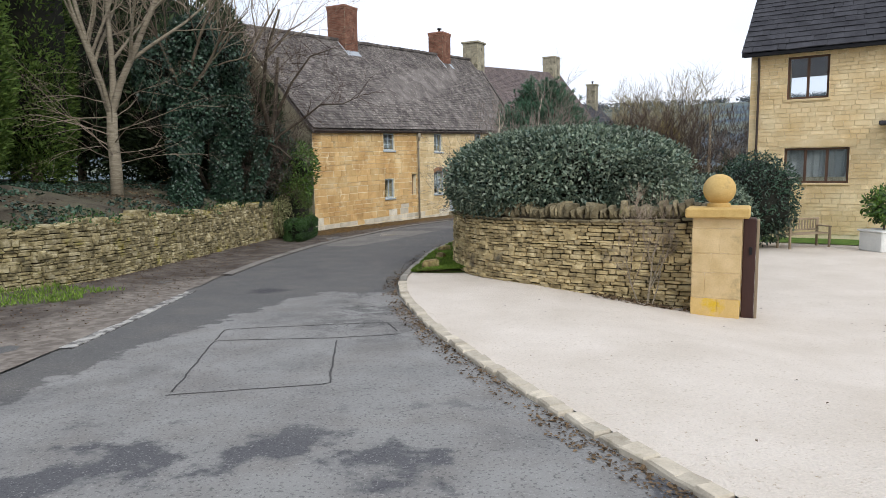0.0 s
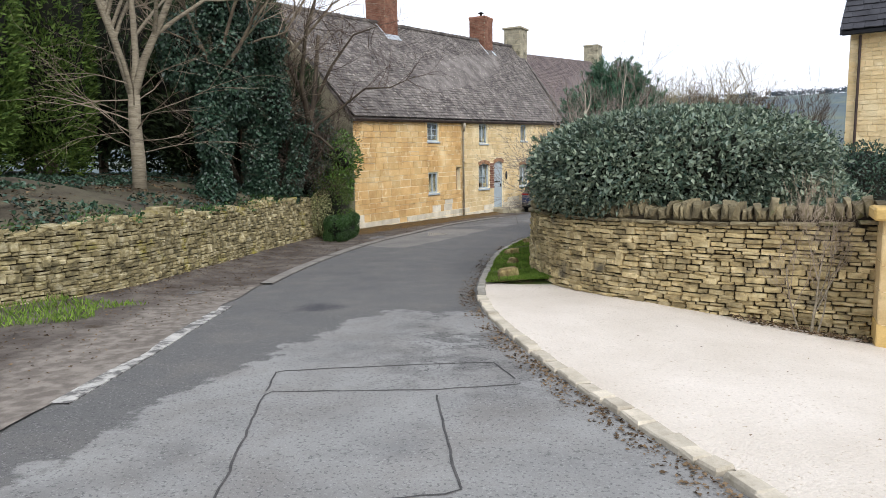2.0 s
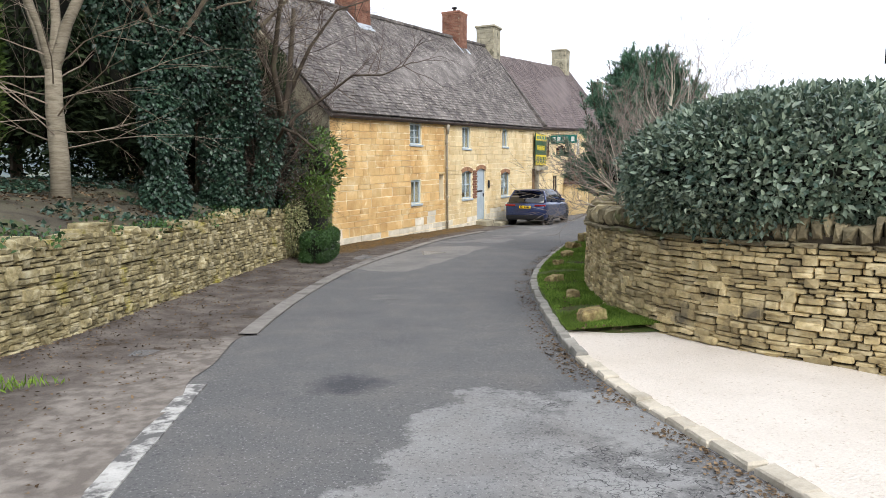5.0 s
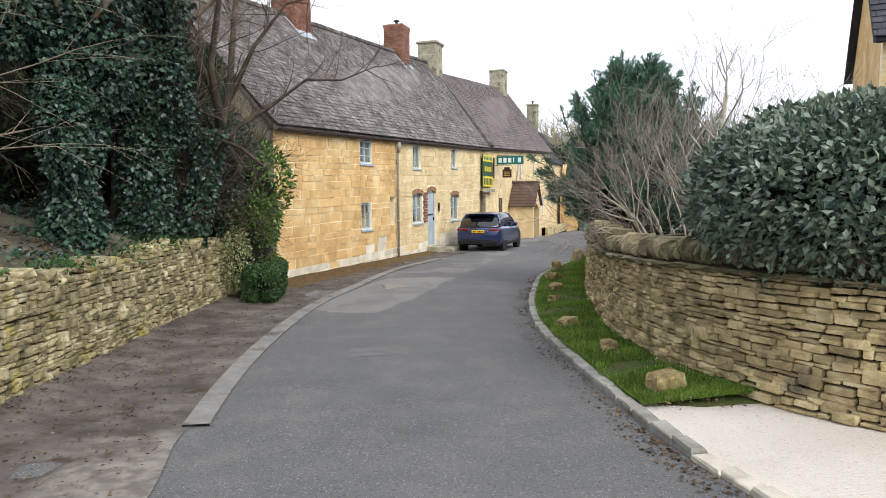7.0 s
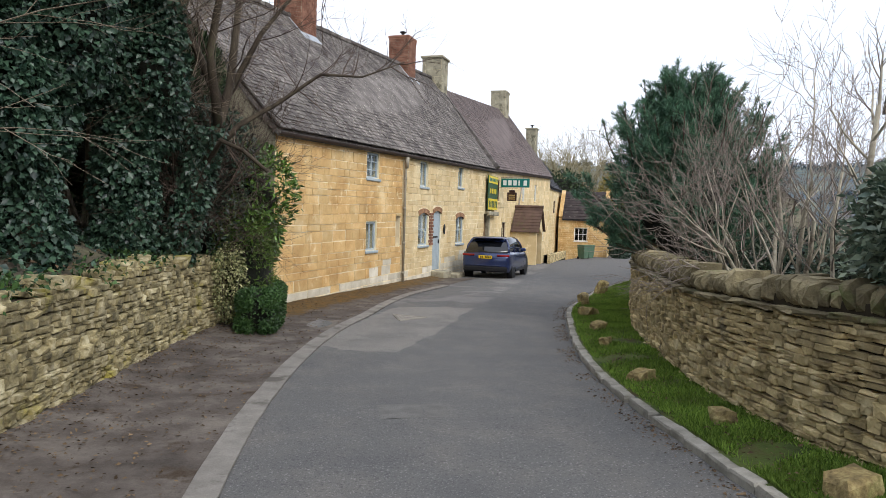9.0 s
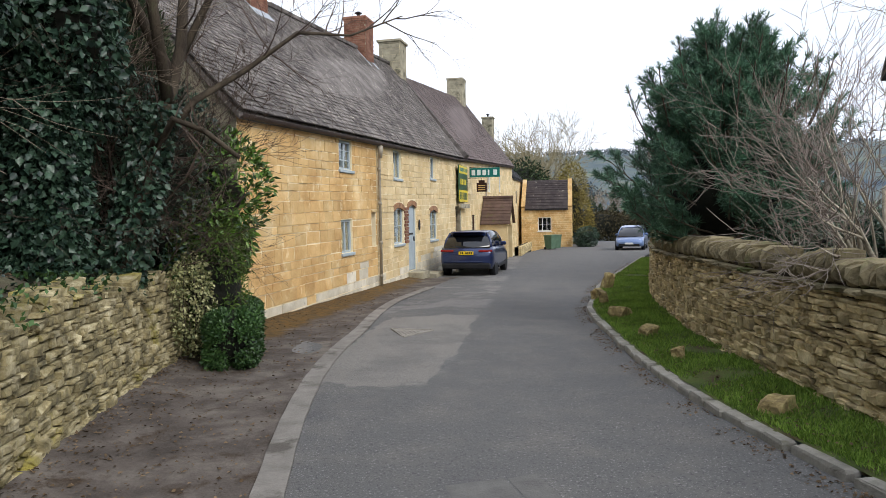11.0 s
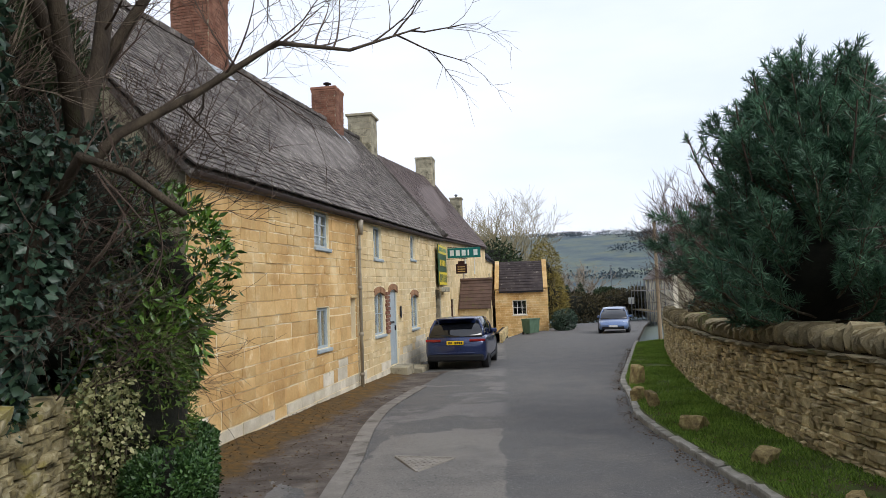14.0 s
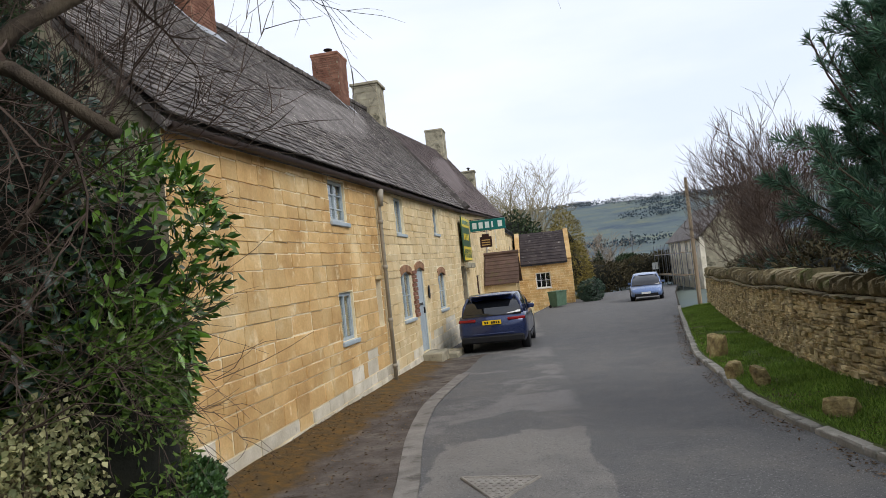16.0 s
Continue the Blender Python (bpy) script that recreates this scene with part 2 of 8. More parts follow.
class Geo:
    """Vertices and faces gathered into one mesh."""

    def __init__(self):
        self.v, self.f = [], []

    def add(self, verts, faces):
        k = len(self.v)
        self.v += [tuple(p) for p in verts]
        self.f += [tuple(k + i for i in q) for q in faces]
        return self

    def box(self, x0, x1, y0, y1, z0, z1, bev=0.0, m=None):
        """A box, chamfered by bev, moved by m."""
        c = ((x0 + x1) / 2, (y0 + y1) / 2, (z0 + z1) / 2)
        h = (abs(x1 - x0) / 2, abs(y1 - y0) / 2, abs(z1 - z0) / 2)
        if bev <= 0:
            vs = [(c[0] + sx * h[0], c[1] + sy * h[1], c[2] + sz * h[2]) for sz in (-1, 1) for sy in (-1, 1) for sx in (-1, 1)]
            fs = [(0, 2, 3, 1), (4, 5, 7, 6), (0, 1, 5, 4), (2, 6, 7, 3), (0, 4, 6, 2), (1, 3, 7, 5)]
        else:
            bev = min(bev, *[q * 0.45 for q in h])
            vs, idx = [], {}
            for sx in (-1, 1):
                for sy in (-1, 1):
                    for sz in (-1, 1):
                        for a in range(3):
                            s = (sx, sy, sz)
                            p = [c[i] + s[i] * (h[i] - (0 if i == a else bev)) for i in range(3)]
                            idx[(sx, sy, sz, a)] = len(vs)
                            vs.append(p)
            fs = []
            def quad(*k):
                fs.append(tuple(idx[q] for q in k))
            for s in (-1, 1):
                o = [(-1, -1), (1, -1), (1, 1), (-1, 1)] if s > 0 else [(-1, -1), (-1, 1), (1, 1), (1, -1)]
                quad(*[(s, a, b, 0) for a, b in o])
                quad(*[(b, s, a, 1) for a, b in o])
                quad(*[(a, b, s, 2) for a, b in o])
            for a in (-1, 1):
                for b in (-1, 1):
                    q = [(a, b, -1, 0), (a, b, 1, 0), (a, b, 1, 1), (a, b, -1, 1)]
                    quad(*(q if a * b < 0 else q[::-1]))
                    q = [(-1, a, b, 1), (1, a, b, 1), (1, a, b, 2), (-1, a, b, 2)]
                    quad(*(q if a * b < 0 else q[::-1]))
                    q = [(a, -1, b, 0), (a, 1, b, 0), (a, 1, b, 2), (a, -1, b, 2)]
                    quad(*(q[::-1] if a * b < 0 else q))
            for sx in (-1, 1):
                for sy in (-1, 1):
                    for sz in (-1, 1):
                        q = [(sx, sy, sz, 0), (sx, sy, sz, 1), (sx, sy, sz, 2)]
                        quad(*(q if sx * sy * sz > 0 else q[::-1]))
        if m is not None:
            vs = [m @ Vector(p) for p in vs]
        return self.add(vs, fs)

    def tube(self, pts, radii, n=8, cap=True):
        """A round tube along points."""
        rings, prev = [], None
        pts = [Vector(p) for p in pts]
        for i, p in enumerate(pts):
            d = (pts[min(i + 1, len(pts) - 1)] - pts[max(i - 1, 0)])
            d = d.normalized() if d.length > 1e-9 else Vector((0, 0, 1))
            if prev is None:
                a = d.cross(Vector((0, 0, 1)) if abs(d.z) < 0.9 else Vector((1, 0, 0))).normalized()
            else:
                a = (prev - d * prev.dot(d)).normalized()
            prev = a
            b = d.cross(a)
            r = radii[i] if isinstance(radii, (list, tuple)) else radii
            rings.append([p + (a * math.cos(2 * math.pi * k / n) + b * math.sin(2 * math.pi * k / n)) * r for k in range(n)])
        k0 = len(self.v)
        for r in rings:
            self.v += [tuple(q) for q in r]
        for i in range(len(rings) - 1):
            for k in range(n):
                a, b = k0 + i * n + k, k0 + i * n + (k + 1) % n
                self.f.append((a, b, b + n, a + n))
        if cap:
            self.f.append(tuple(k0 + k for k in range(n))[::-1])
            self.f.append(tuple(k0 + (len(rings) - 1) * n + k for k in range(n)))
        return self

    def lathe(self, profile, n=20, m=None, centre=(0, 0, 0)):
        """A turned shape from (radius, height) pairs."""
        k0, out = len(self.v), []
        for r, z in profile:
            for k in range(n):
                a = 2 * math.pi * k / n
                out.append(Vector((centre[0] + r * math.cos(a), centre[1] + r * math.sin(a), centre[2] + z)))
        if m is not None:
            out = [m @ p for p in out]
        self.v += [tuple(p) for p in out]
        for i in range(len(profile) - 1):
            for k in range(n):
                a, b = k0 + i * n + k, k0 + i * n + (k + 1) % n
                self.f.append((a, b, b + n, a + n))
        self.f.append(tuple(k0 + k for k in range(n))[::-1])
        self.f.append(tuple(k0 + (len(profile) - 1) * n + k for k in range(n)))
        return self

    def sheet(self, rows):
        """A grid of points, row by row."""
        k0, w = len(self.v), len(rows[0])
        for r in rows:
            self.v += [tuple(p) for p in r]
        for i in range(len(rows) - 1):
            for j in range(w - 1):
                a = k0 + i * w + j
                self.f.append((a, a + 1, a + w + 1, a + w))
        return self

    def data(self, name, mat, smooth=False):
        me = bpy.data.meshes.new(name)
        me.from_pydata(self.v, [], self.f)
        me.materials.append(mat)
        if smooth:
            me.polygons.foreach_set("use_smooth", [True] * len(me.polygons))
        me.update()
        return me

    def part(self, name, mat, parent=None, label="", smooth=False):
        ob = new(name, self.data(name, mat, smooth))
        if parent is not None:
            ob.parent = parent
        if label:
            ob["label"] = label
        return ob


def empty(name, label, category, group="", kind="", at=(0, 0, 0), turn=0.0):
    ob = new(name)
    ob.empty_display_size = 0.1
    ob.matrix_basis = pose(*at, 0, 0, turn)
    return tagged(ob, label, category, group, kind)


# ---- the plan ----
_gy = np.arange(-400.0, 400.0, 0.5)
_gz = np.interp(_gy, [-400, -60, -10, 0, 6.5, 10, 14, 18, 25, 33, 45, 60, 80, 120, 400],
                [9, 2.2, 0.37, -0.02, -0.29, -0.40, -0.55, -0.64, -0.74, -0.88, -1.15, -1.5, -1.9, -2.6, -6.0])
_k = np.exp(-0.5 * (np.arange(-8, 9) / 3.0) ** 2)
_gz = np.convolve(np.pad(_gz, 8, mode="edge"), _k / _k.sum(), mode="valid")


def prof(y):
    """Height of the road at y."""
    return float(np.interp(y, _gy, _gz))


def line_fn(pairs):
    ys, xs = [p[1] for p in pairs], [p[0] for p in pairs]
    fine = np.arange(ys[0], ys[-1] + 0.01, 0.25)
    vals = np.interp(fine, ys, xs)
    k = np.exp(-0.5 * (np.arange(-6, 7) / 3.0) ** 2)
    vals = np.convolve(np.pad(vals, 6, mode="reflect", reflect_type="odd"), k / k.sum(), mode="valid")
    return lambda y: float(np.interp(y, fine, vals))


road_left = line_fn([(-4.0, -30), (-4.2, 6.85), (-4.28, 9.4), (-4.5, 12.4), (-4.6, 15.1), (-4.5, 17.4), (-4.23, 19.7), (-3.9, 21.6), (-3.42, 23.5), (-2.8, 25.2),
                     (-2.45, 26.7), (-1.45, 29.5), (-0.4, 31.4), (2.0, 36), (6.6, 43), (12.2, 52), (17, 60), (26, 75)])
kerb_right = line_fn([(6.0, -30), (5.4, -6), (3.9, -1), (2.5, 2.3), (1.64, 4.07), (1.09, 5.4), (0.71, 6.5), (0.24, 7.9), (-0.22, 9.55), (-0.6, 11.5), (-0.8, 13.4), (-0.72, 14.8),
                      (-0.58, 16.3), (-0.4, 18.5), (0.14, 20.9), (0.88, 23.2), (1.85, 26), (3.1, 28), (4.0, 29.8), (6.95, 34.1), (12.4, 42), (19.4, 52), (25, 60), (36, 75)])
verge_left = line_fn([(-9.5, -30), (-9.5, 5), (-8.6, 10), (-7.0, 12.2), (-6.55, 14), (-6.4, 16), (-6.15, 18.4), (-5.9, 21), (-5.5, 23.4), (-4.9, 25.6), (-3.1, 29.2), (-1.13, 33.1), (1.6, 38.5), (4.3, 44)])
HOUSE = Vector((-4.85, 25.77))
U1 = Vector((0.4529, 0.8916))


class Frame:
    """A wall's own axes: s along it, o outwards, z up, its height growing a little along s."""

    def __init__(self, origin, direction, taper=0.0, base=-0.9):
        self.o, self.u = Vector(origin[:2]), Vector(direction[:2]).normalized()
        self.n = Vector((self.u.y, -self.u.x))
        self.taper, self.base = taper, base

    def p(self, s, o, z):
        q = self.o + self.u * s + self.n * o
        return Vector((q.x, q.y, self.base + (z - self.base) * (1 + self.taper * s)))

    def m(self, s, o, z):
        """A matrix whose x runs along the wall, y inwards, z up."""
        q = self.p(s, o, z)
        return Matrix(((self.u.x, -self.n.x, 0, q.x), (self.u.y, -self.n.y, 0, q.y), (0, 0, 1, q.z), (0, 0, 0, 1)))


def slab(fr, s0, s1, z0, z1, holes, thick):
    """A wall of that thickness with openings right through it."""
    g = Geo()
    ss = sorted({s0, s1, *[h[0] for h in holes], *[h[1] for h in holes]} | set(np.arange(s0 + 1.5, s1 - 0.7, 1.5).round(3)))
    zs = sorted({z0, z1, *[h[2] for h in holes], *[h[3] for h in holes]})
    open_ = lambda s, z: any(h[0] < s < h[1] and h[2] < z < h[3] for h in holes)
    full = lambda i, j: 0 <= i < len(ss) - 1 and 0 <= j < len(zs) - 1 and not open_((ss[i] + ss[i + 1]) / 2, (zs[j] + zs[j + 1]) / 2)
    for i in range(len(ss) - 1):
        for j in range(len(zs) - 1):
            if not full(i, j):
                continue
            a, b, c, d = ss[i], ss[i + 1], zs[j], zs[j + 1]
            F = [fr.p(a, 0, c), fr.p(b, 0, c), fr.p(b, 0, d), fr.p(a, 0, d)]
            B = [fr.p(a, -thick, c), fr.p(b, -thick, c), fr.p(b, -thick, d), fr.p(a, -thick, d)]
            g.add(F, [(0, 1, 2, 3)]); g.add(B, [(3, 2, 1, 0)])
            for (di, dj, k) in ((0, -1, 0), (1, 0, 1), (0, 1, 2), (-1, 0, 3)):
                if not full(i + di, j + dj):
                    g.add([F[(k + 1) % 4], F[k], B[k], B[(k + 1) % 4]], [(0, 1, 2, 3)])
    return g


def courses(s0, s1, z0, z1, h, l, holes=(), r=rng):
    """Rectangles laid in courses, cut round the openings."""
    z = z0
    while z < z1 - 0.02:
        hh = min(r.uniform(*h), z1 - z)
        if z1 - z - hh < h[0] * 0.4:
            hh = z1 - z
        s = s0 - r.uniform(0, l[0])
        while s < s1:
            ll = r.uniform(*l)
            todo = [(max(s, s0), min(s + ll, s1), z, z + hh)]
            for a, b, c, d in holes:
                nxt = []
                for (p, q, u, v) in todo:
                    if q <= a or p >= b or v <= c or u >= d:
                        nxt.append((p, q, u, v)); continue
                    if p < a: nxt.append((p, a, u, v))
                    if q > b: nxt.append((b, q, u, v))
                    m0, m1 = max(p, a), min(q, b)
                    if u < c: nxt.append((m0, m1, u, c))
                    if v > d: nxt.append((m0, m1, d, v))
                todo = nxt
            for (p, q, u, v) in todo:
                if q - p > 0.05 and v - u > 0.03:
                    yield p, q, u, v
            s += ll
        z += hh


def unit_stone(r, inset=0.08, wob=0.05, dome=0.0):
    """One rough block in a unit cube: x length, y depth (front at -0.5), z height."""
    j = lambda a: r.uniform(-a, a)
    vs, ring = [], [(-0.5, -0.5), (0.5, -0.5), (0.5, 0.5), (-0.5, 0.5)]
    jit = [(j(wob), j(wob)) for _ in ring]
    for depth, k, w in ((0.5, 0.0, 0.0), (-0.32, 0.0, 1.0), (-0.5, inset, 1.0)):
        for (x, z), (a, b) in zip(ring, jit):
            vs.append((x * (1 - 2 * k) + a * w, depth + (j(0.07) if w else 0), z * (1 - 2 * k) + b * w))
    fs = [(0, 1, 2, 3)]
    for t in (0, 4):
        for k in range(4):
            a, b = t + k, t + (k + 1) % 4
            fs.append((b, a, a + 4, b + 4))
    vs.append((j(0.1), -0.5 - dome, j(0.1)))
    for k in range(4):
        fs.append((8 + (k + 1) % 4, 8 + k, 12))
    return np.array(vs), fs


def rubble(r):
    """One weathered wall stone in a unit cube, eight-sided with worn corners and an uneven face (front at -0.5)."""
    j = lambda a: r.uniform(-a, a)
    ring = [(-0.5, -0.36), (-0.45, -0.5), (0.45, -0.5), (0.5, -0.36), (0.5, 0.36), (0.45, 0.5), (-0.45, 0.5), (-0.5, 0.36)]
    ring = [(x * (1 + j(0.05)), z * (1 + j(0.09))) for x, z in ring]
    lean, vs = j(0.12), []
    for depth, k in ((0.5, 1.0), (-0.28, 1.0), (-0.5, r.uniform(0.84, 0.94))):
        vs += [(x * k, depth + (lean * x + j(0.06) if depth < 0 else 0), z * k) for x, z in ring]
    fs = [tuple(range(8))]
    for t in (0, 8):
        fs += [(t + (k + 1) % 8, t + k, t + k + 8, t + (k + 1) % 8 + 8) for k in range(8)]
    vs.append((j(0.2), -0.5 - r.uniform(0.0, 0.10), j(0.2)))
    fs += [(16 + (k + 1) % 8, 16 + k, 24) for k in range(8)]
    return np.array(vs), fs


STONES = [rubble(rng) for _ in range(16)]
BLOCKS = [unit_stone(rng, 0.012, 0.014, 0.01) for _ in range(9)]


def block_matrix(fr, a, b, c, d, out, depth):
    """The pose of a unit stone that fills s a..b, z c..d, standing out from the wall."""
    p0, p1 = fr.p((a + b) / 2, out - depth / 2, c), fr.p((a + b) / 2, out - depth / 2, d)
    M = fr.m((a + b) / 2, out - depth / 2, (c + d) / 2)
    M = M.copy(); M.translation = (p0 + p1) / 2
    return M @ Matrix.Diagonal((b - a, depth, (p1 - p0).z, 1))


def lay(parent, name, mat, mats, shapes, near=0, joined_label=""):
    """Pieces: the first ones as objects that share a few meshes, the rest joined into one part."""
    datas = []
    for vs, fs in shapes:
        g = Geo(); g.v, g.f = [tuple(v) for v in vs], list(fs)
        datas.append(g.data(name, mat))
    for i, m in enumerate(mats[:near]):
        ob = new(name, datas[i % len(datas)])
        ob.parent = parent
        ob.matrix_basis = m
    rest = mats[near:]
    if rest:
        V, Fc, k = [], [], 0
        for i, m in enumerate(rest):
            vs, fs = shapes[(i * 7 + i // 5) % len(shapes)]
            A = np.array(m)
            V.append(vs @ A[:3, :3].T + A[:3, 3])
            Fc += [tuple(k + q for q in f) for f in fs]
            k += len(vs)
        me = bpy.data.meshes.new(name + "_mass")
        me.from_pydata(np.concatenate(V).tolist(), [], Fc)
        me.materials.append(mat)
        ob = new(name + "_mass", me)
        ob.parent = parent
        tagged(ob, joined_label, kind="stuff")


# ---- land, road and verges ----
def land():
    g = Geo()
    radii = [0, 12, 25, 45, 70, 100, 140, 200, 300, 430, 600, 800, 1000, 1200, 1400, 1600, 1900, 2400, 3200]
    for r in radii:
        for k in range(96):
            a = 2 * math.pi * k / 96
            x, y = 5 + r * math.sin(a), 25 + r * math.cos(a)
            base = prof(max(-60, min(120, y))) - (0.6 if r < 50 else 0.15)
            far = max(0.0, (r - 350) / 1050.0)
            hill = 118 * (3 * min(far, 1) ** 2 - 2 * min(far, 1) ** 3)
            hill *= 1 + 0.18 * noise.noise(Vector((math.sin(a) * 2.5, math.cos(a) * 2.5, r / 900)))
            dip = -7 * max(0, min(1, (r - 90) / 160))
            g.v.append((x, y, base + hill + dip))
    for i in range(len(radii) - 1):
        for k in range(96):
            a, b = i * 96 + k, i * 96 + (k + 1) % 96
            g.f.append((a, a + 96, b + 96, b))
    return tagged(g.part("ground", M_land, smooth=True), "winter fields and a wooded hillside beyond the village, distance haze in the colour", "ground", kind="structure")


land()


def ribbon(name, left, right, y0, y1, up, mat, label, category, across=6, step=0.4, rough=0.0):
    """A strip of ground between two lines that are functions of y."""
    rows, y = [], y0
    while y < y1 + 1e-6:
        a, b, r = left(y), right(y), []
        for k in range(across + 1):
            x = a + (b - a) * k / across
            z = prof(y) + (up(x, y) if callable(up) else up) + rough * noise.noise(Vector((x * 0.9, y * 0.9, 0)))
            r.append((x, y, z))
        rows.append(r)
        y += step
    return tagged(Geo().sheet(rows).part(name, mat, smooth=True), label, category, kind="structure")


def asphalt_material():
    """Pale worn surface at first, a darker newer coat from y = 11 on with a ragged edge, wet-dark stains and pale patches."""
    m = M_asphalt
    n, l = m.node_tree.nodes, m.node_tree.links
    b = n["Principled BSDF"]
    old = b.inputs["Base Color"].links[0].from_socket
    geo = n.new("ShaderNodeNewGeometry")
    sep = n.new("ShaderNodeSeparateXYZ"); l.new(geo.outputs["Position"], sep.inputs[0])
    def math_(op, a, c):
        x = n.new("ShaderNodeMath"); x.operation = op
        for i, v in enumerate((a, c)):
            if isinstance(v, (int, float)): x.inputs[i].default_value = v
            else: l.new(v, x.inputs[i])
        return x.outputs[0]
    def tex(s, d=6):
        t = n.new("ShaderNodeTexNoise"); t.inputs["Scale"].default_value, t.inputs["Detail"].default_value = s, d
        t.inputs["Roughness"].default_value = 0.6
        l.new(geo.outputs["Position"], t.inputs["Vector"]); return t.outputs["Fac"]
    def step_(v, a, c):
        x = n.new("ShaderNodeMapRange"); x.inputs[1].default_value, x.inputs[2].default_value = a, c
        l.new(v, x.inputs[0]); return x.outputs[0]
    def mixc(a, f, c):
        x = n.new("ShaderNodeMix"); x.data_type = "RGBA"; l.new(a, x.inputs[6]); l.new(f, x.inputs[0]); x.inputs[7].default_value = (*c, 1)
        return x.outputs[2]
    # dark coat: grows with y and towards the left edge
    left_band = math_("SUBTRACT", math_("ADD", -3.5, math_("MULTIPLY", math_("MAXIMUM", math_("SUBTRACT", sep.outputs["Y"], 7.6), 0.0), 0.29)), sep.outputs["X"])
    edge = math_("ADD", math_("MAXIMUM", left_band, math_("MULTIPLY", math_("SUBTRACT", sep.outputs["Y"], 12.1), 0.6)), math_("MULTIPLY", math_("SUBTRACT", tex(1.5, 10), 0.5), 1.5))
    dark = step_(edge, 0.0, 0.07)
    col = mixc(old, dark, srgb(97, 96, 94))
    pale = math_("MULTIPLY", step_(tex(0.33, 7), 0.53, 0.57), math_("MULTIPLY", step_(sep.outputs["Y"], 17.0, 20.0), step_(math_("SUBTRACT", sep.outputs["X"], math_("MULTIPLY", math_("SUBTRACT", sep.outputs["Y"], 24.5), 0.42)), -0.9, -1.1)))
    col = mixc(col, pale, srgb(122, 119, 115))
    # a worn pale repair round the drain cover, and brownish wear all over the dark coat
    along_ = math_("ADD", math_("MULTIPLY", sep.outputs["X"], 0.38), math_("MULTIPLY", sep.outputs["Y"], 0.925))
    across_ = math_("SUBTRACT", math_("MULTIPLY", sep.outputs["X"], 0.925), math_("MULTIPLY", sep.outputs["Y"], 0.38))
    dx = math_("DIVIDE", math_("ABSOLUTE", math_("ADD", across_, 11.15), 0), 0.85)
    dy = math_("DIVIDE", math_("ABSOLUTE", math_("SUBTRACT", along_, 21.0), 0), 2.9)
    worn = step_(math_("ADD", math_("MAXIMUM", dx, dy), math_("MULTIPLY", math_("SUBTRACT", tex(0.9, 9), 0.5), 0.75)), 1.02, 0.98)
    col = mixc(col, math_("MULTIPLY", worn, 0.95), srgb(128, 124, 117))
    col = mixc(col, math_("MULTIPLY", step_(tex(1.7, 8), 0.45, 0.68), 0.5), srgb(116, 111, 105))
    col = mixc(col, math_("MULTIPLY", step_(tex(0.55, 8), 0.56, 0.66), 0.35), srgb(76, 76, 78))
    damp = math_("MULTIPLY", step_(tex(0.8, 9), 0.53, 0.57), step_(sep.outputs["Y"], 6.6, 5.0))
    col = mixc(col, damp, srgb(88, 88, 90))
    spot_d = n.new("ShaderNodeVectorMath"); spot_d.operation = "DISTANCE"; spot_d.inputs[1].default_value = (-3.1, 12.45, -0.45)
    l.new(geo.outputs["Position"], spot_d.inputs[0])
    col = mixc(col, step_(math_("ADD", spot_d.outputs["Value"], math_("MULTIPLY", tex(2.5, 5), 0.6)), 0.72, 0.5), srgb(68, 68, 70))
    # crazed surface beside the drive
    crack = n.new("ShaderNodeTexVoronoi"); crack.feature = "DISTANCE_TO_EDGE"; crack.inputs["Scale"].default_value = 4.5
    warp = n.new("ShaderNodeVectorMath"); warp.operation = "ADD"
    wob = n.new("ShaderNodeTexNoise"); wob.inputs["Scale"].default_value = 5.0
    l.new(geo.outputs["Position"], wob.inputs["Vector"]); l.new(geo.outputs["Position"], warp.inputs[0]); l.new(wob.outputs["Color"], warp.inputs[1]); l.new(warp.outputs[0], crack.inputs["Vector"])
    zone = math_("MULTIPLY", math_("MULTIPLY", step_(sep.outputs["X"], -2.0, -1.2), step_(sep.outputs["Y"], 13.0, 11.8)), math_("MULTIPLY", step_(sep.outputs["Y"], 7.6, 9.4), step_(tex(0.9, 6), 0.42, 0.5)))
    col = mixc(col, math_("MULTIPLY", zone, math_("MULTIPLY", step_(tex(3.0, 8), 0.46, 0.54), 0.7)), srgb(92, 90, 88))
    col = mixc(col, math_("MULTIPLY", zone, step_(crack.outputs["Distance"], 0.035, 0.012)), srgb(58, 57, 56))
    speck = step_(tex(55, 2), 0.60, 0.68)
    col = mixc(col, math_("MULTIPLY", speck, 0.5), srgb(168, 166, 162))
    grit = step_(tex(38, 2), 0.42, 0.36)
    col = mixc(col, math_("MULTIPLY", grit, 0.5), srgb(58, 58, 60))
    l.new(col, b.inputs["Base Color"])


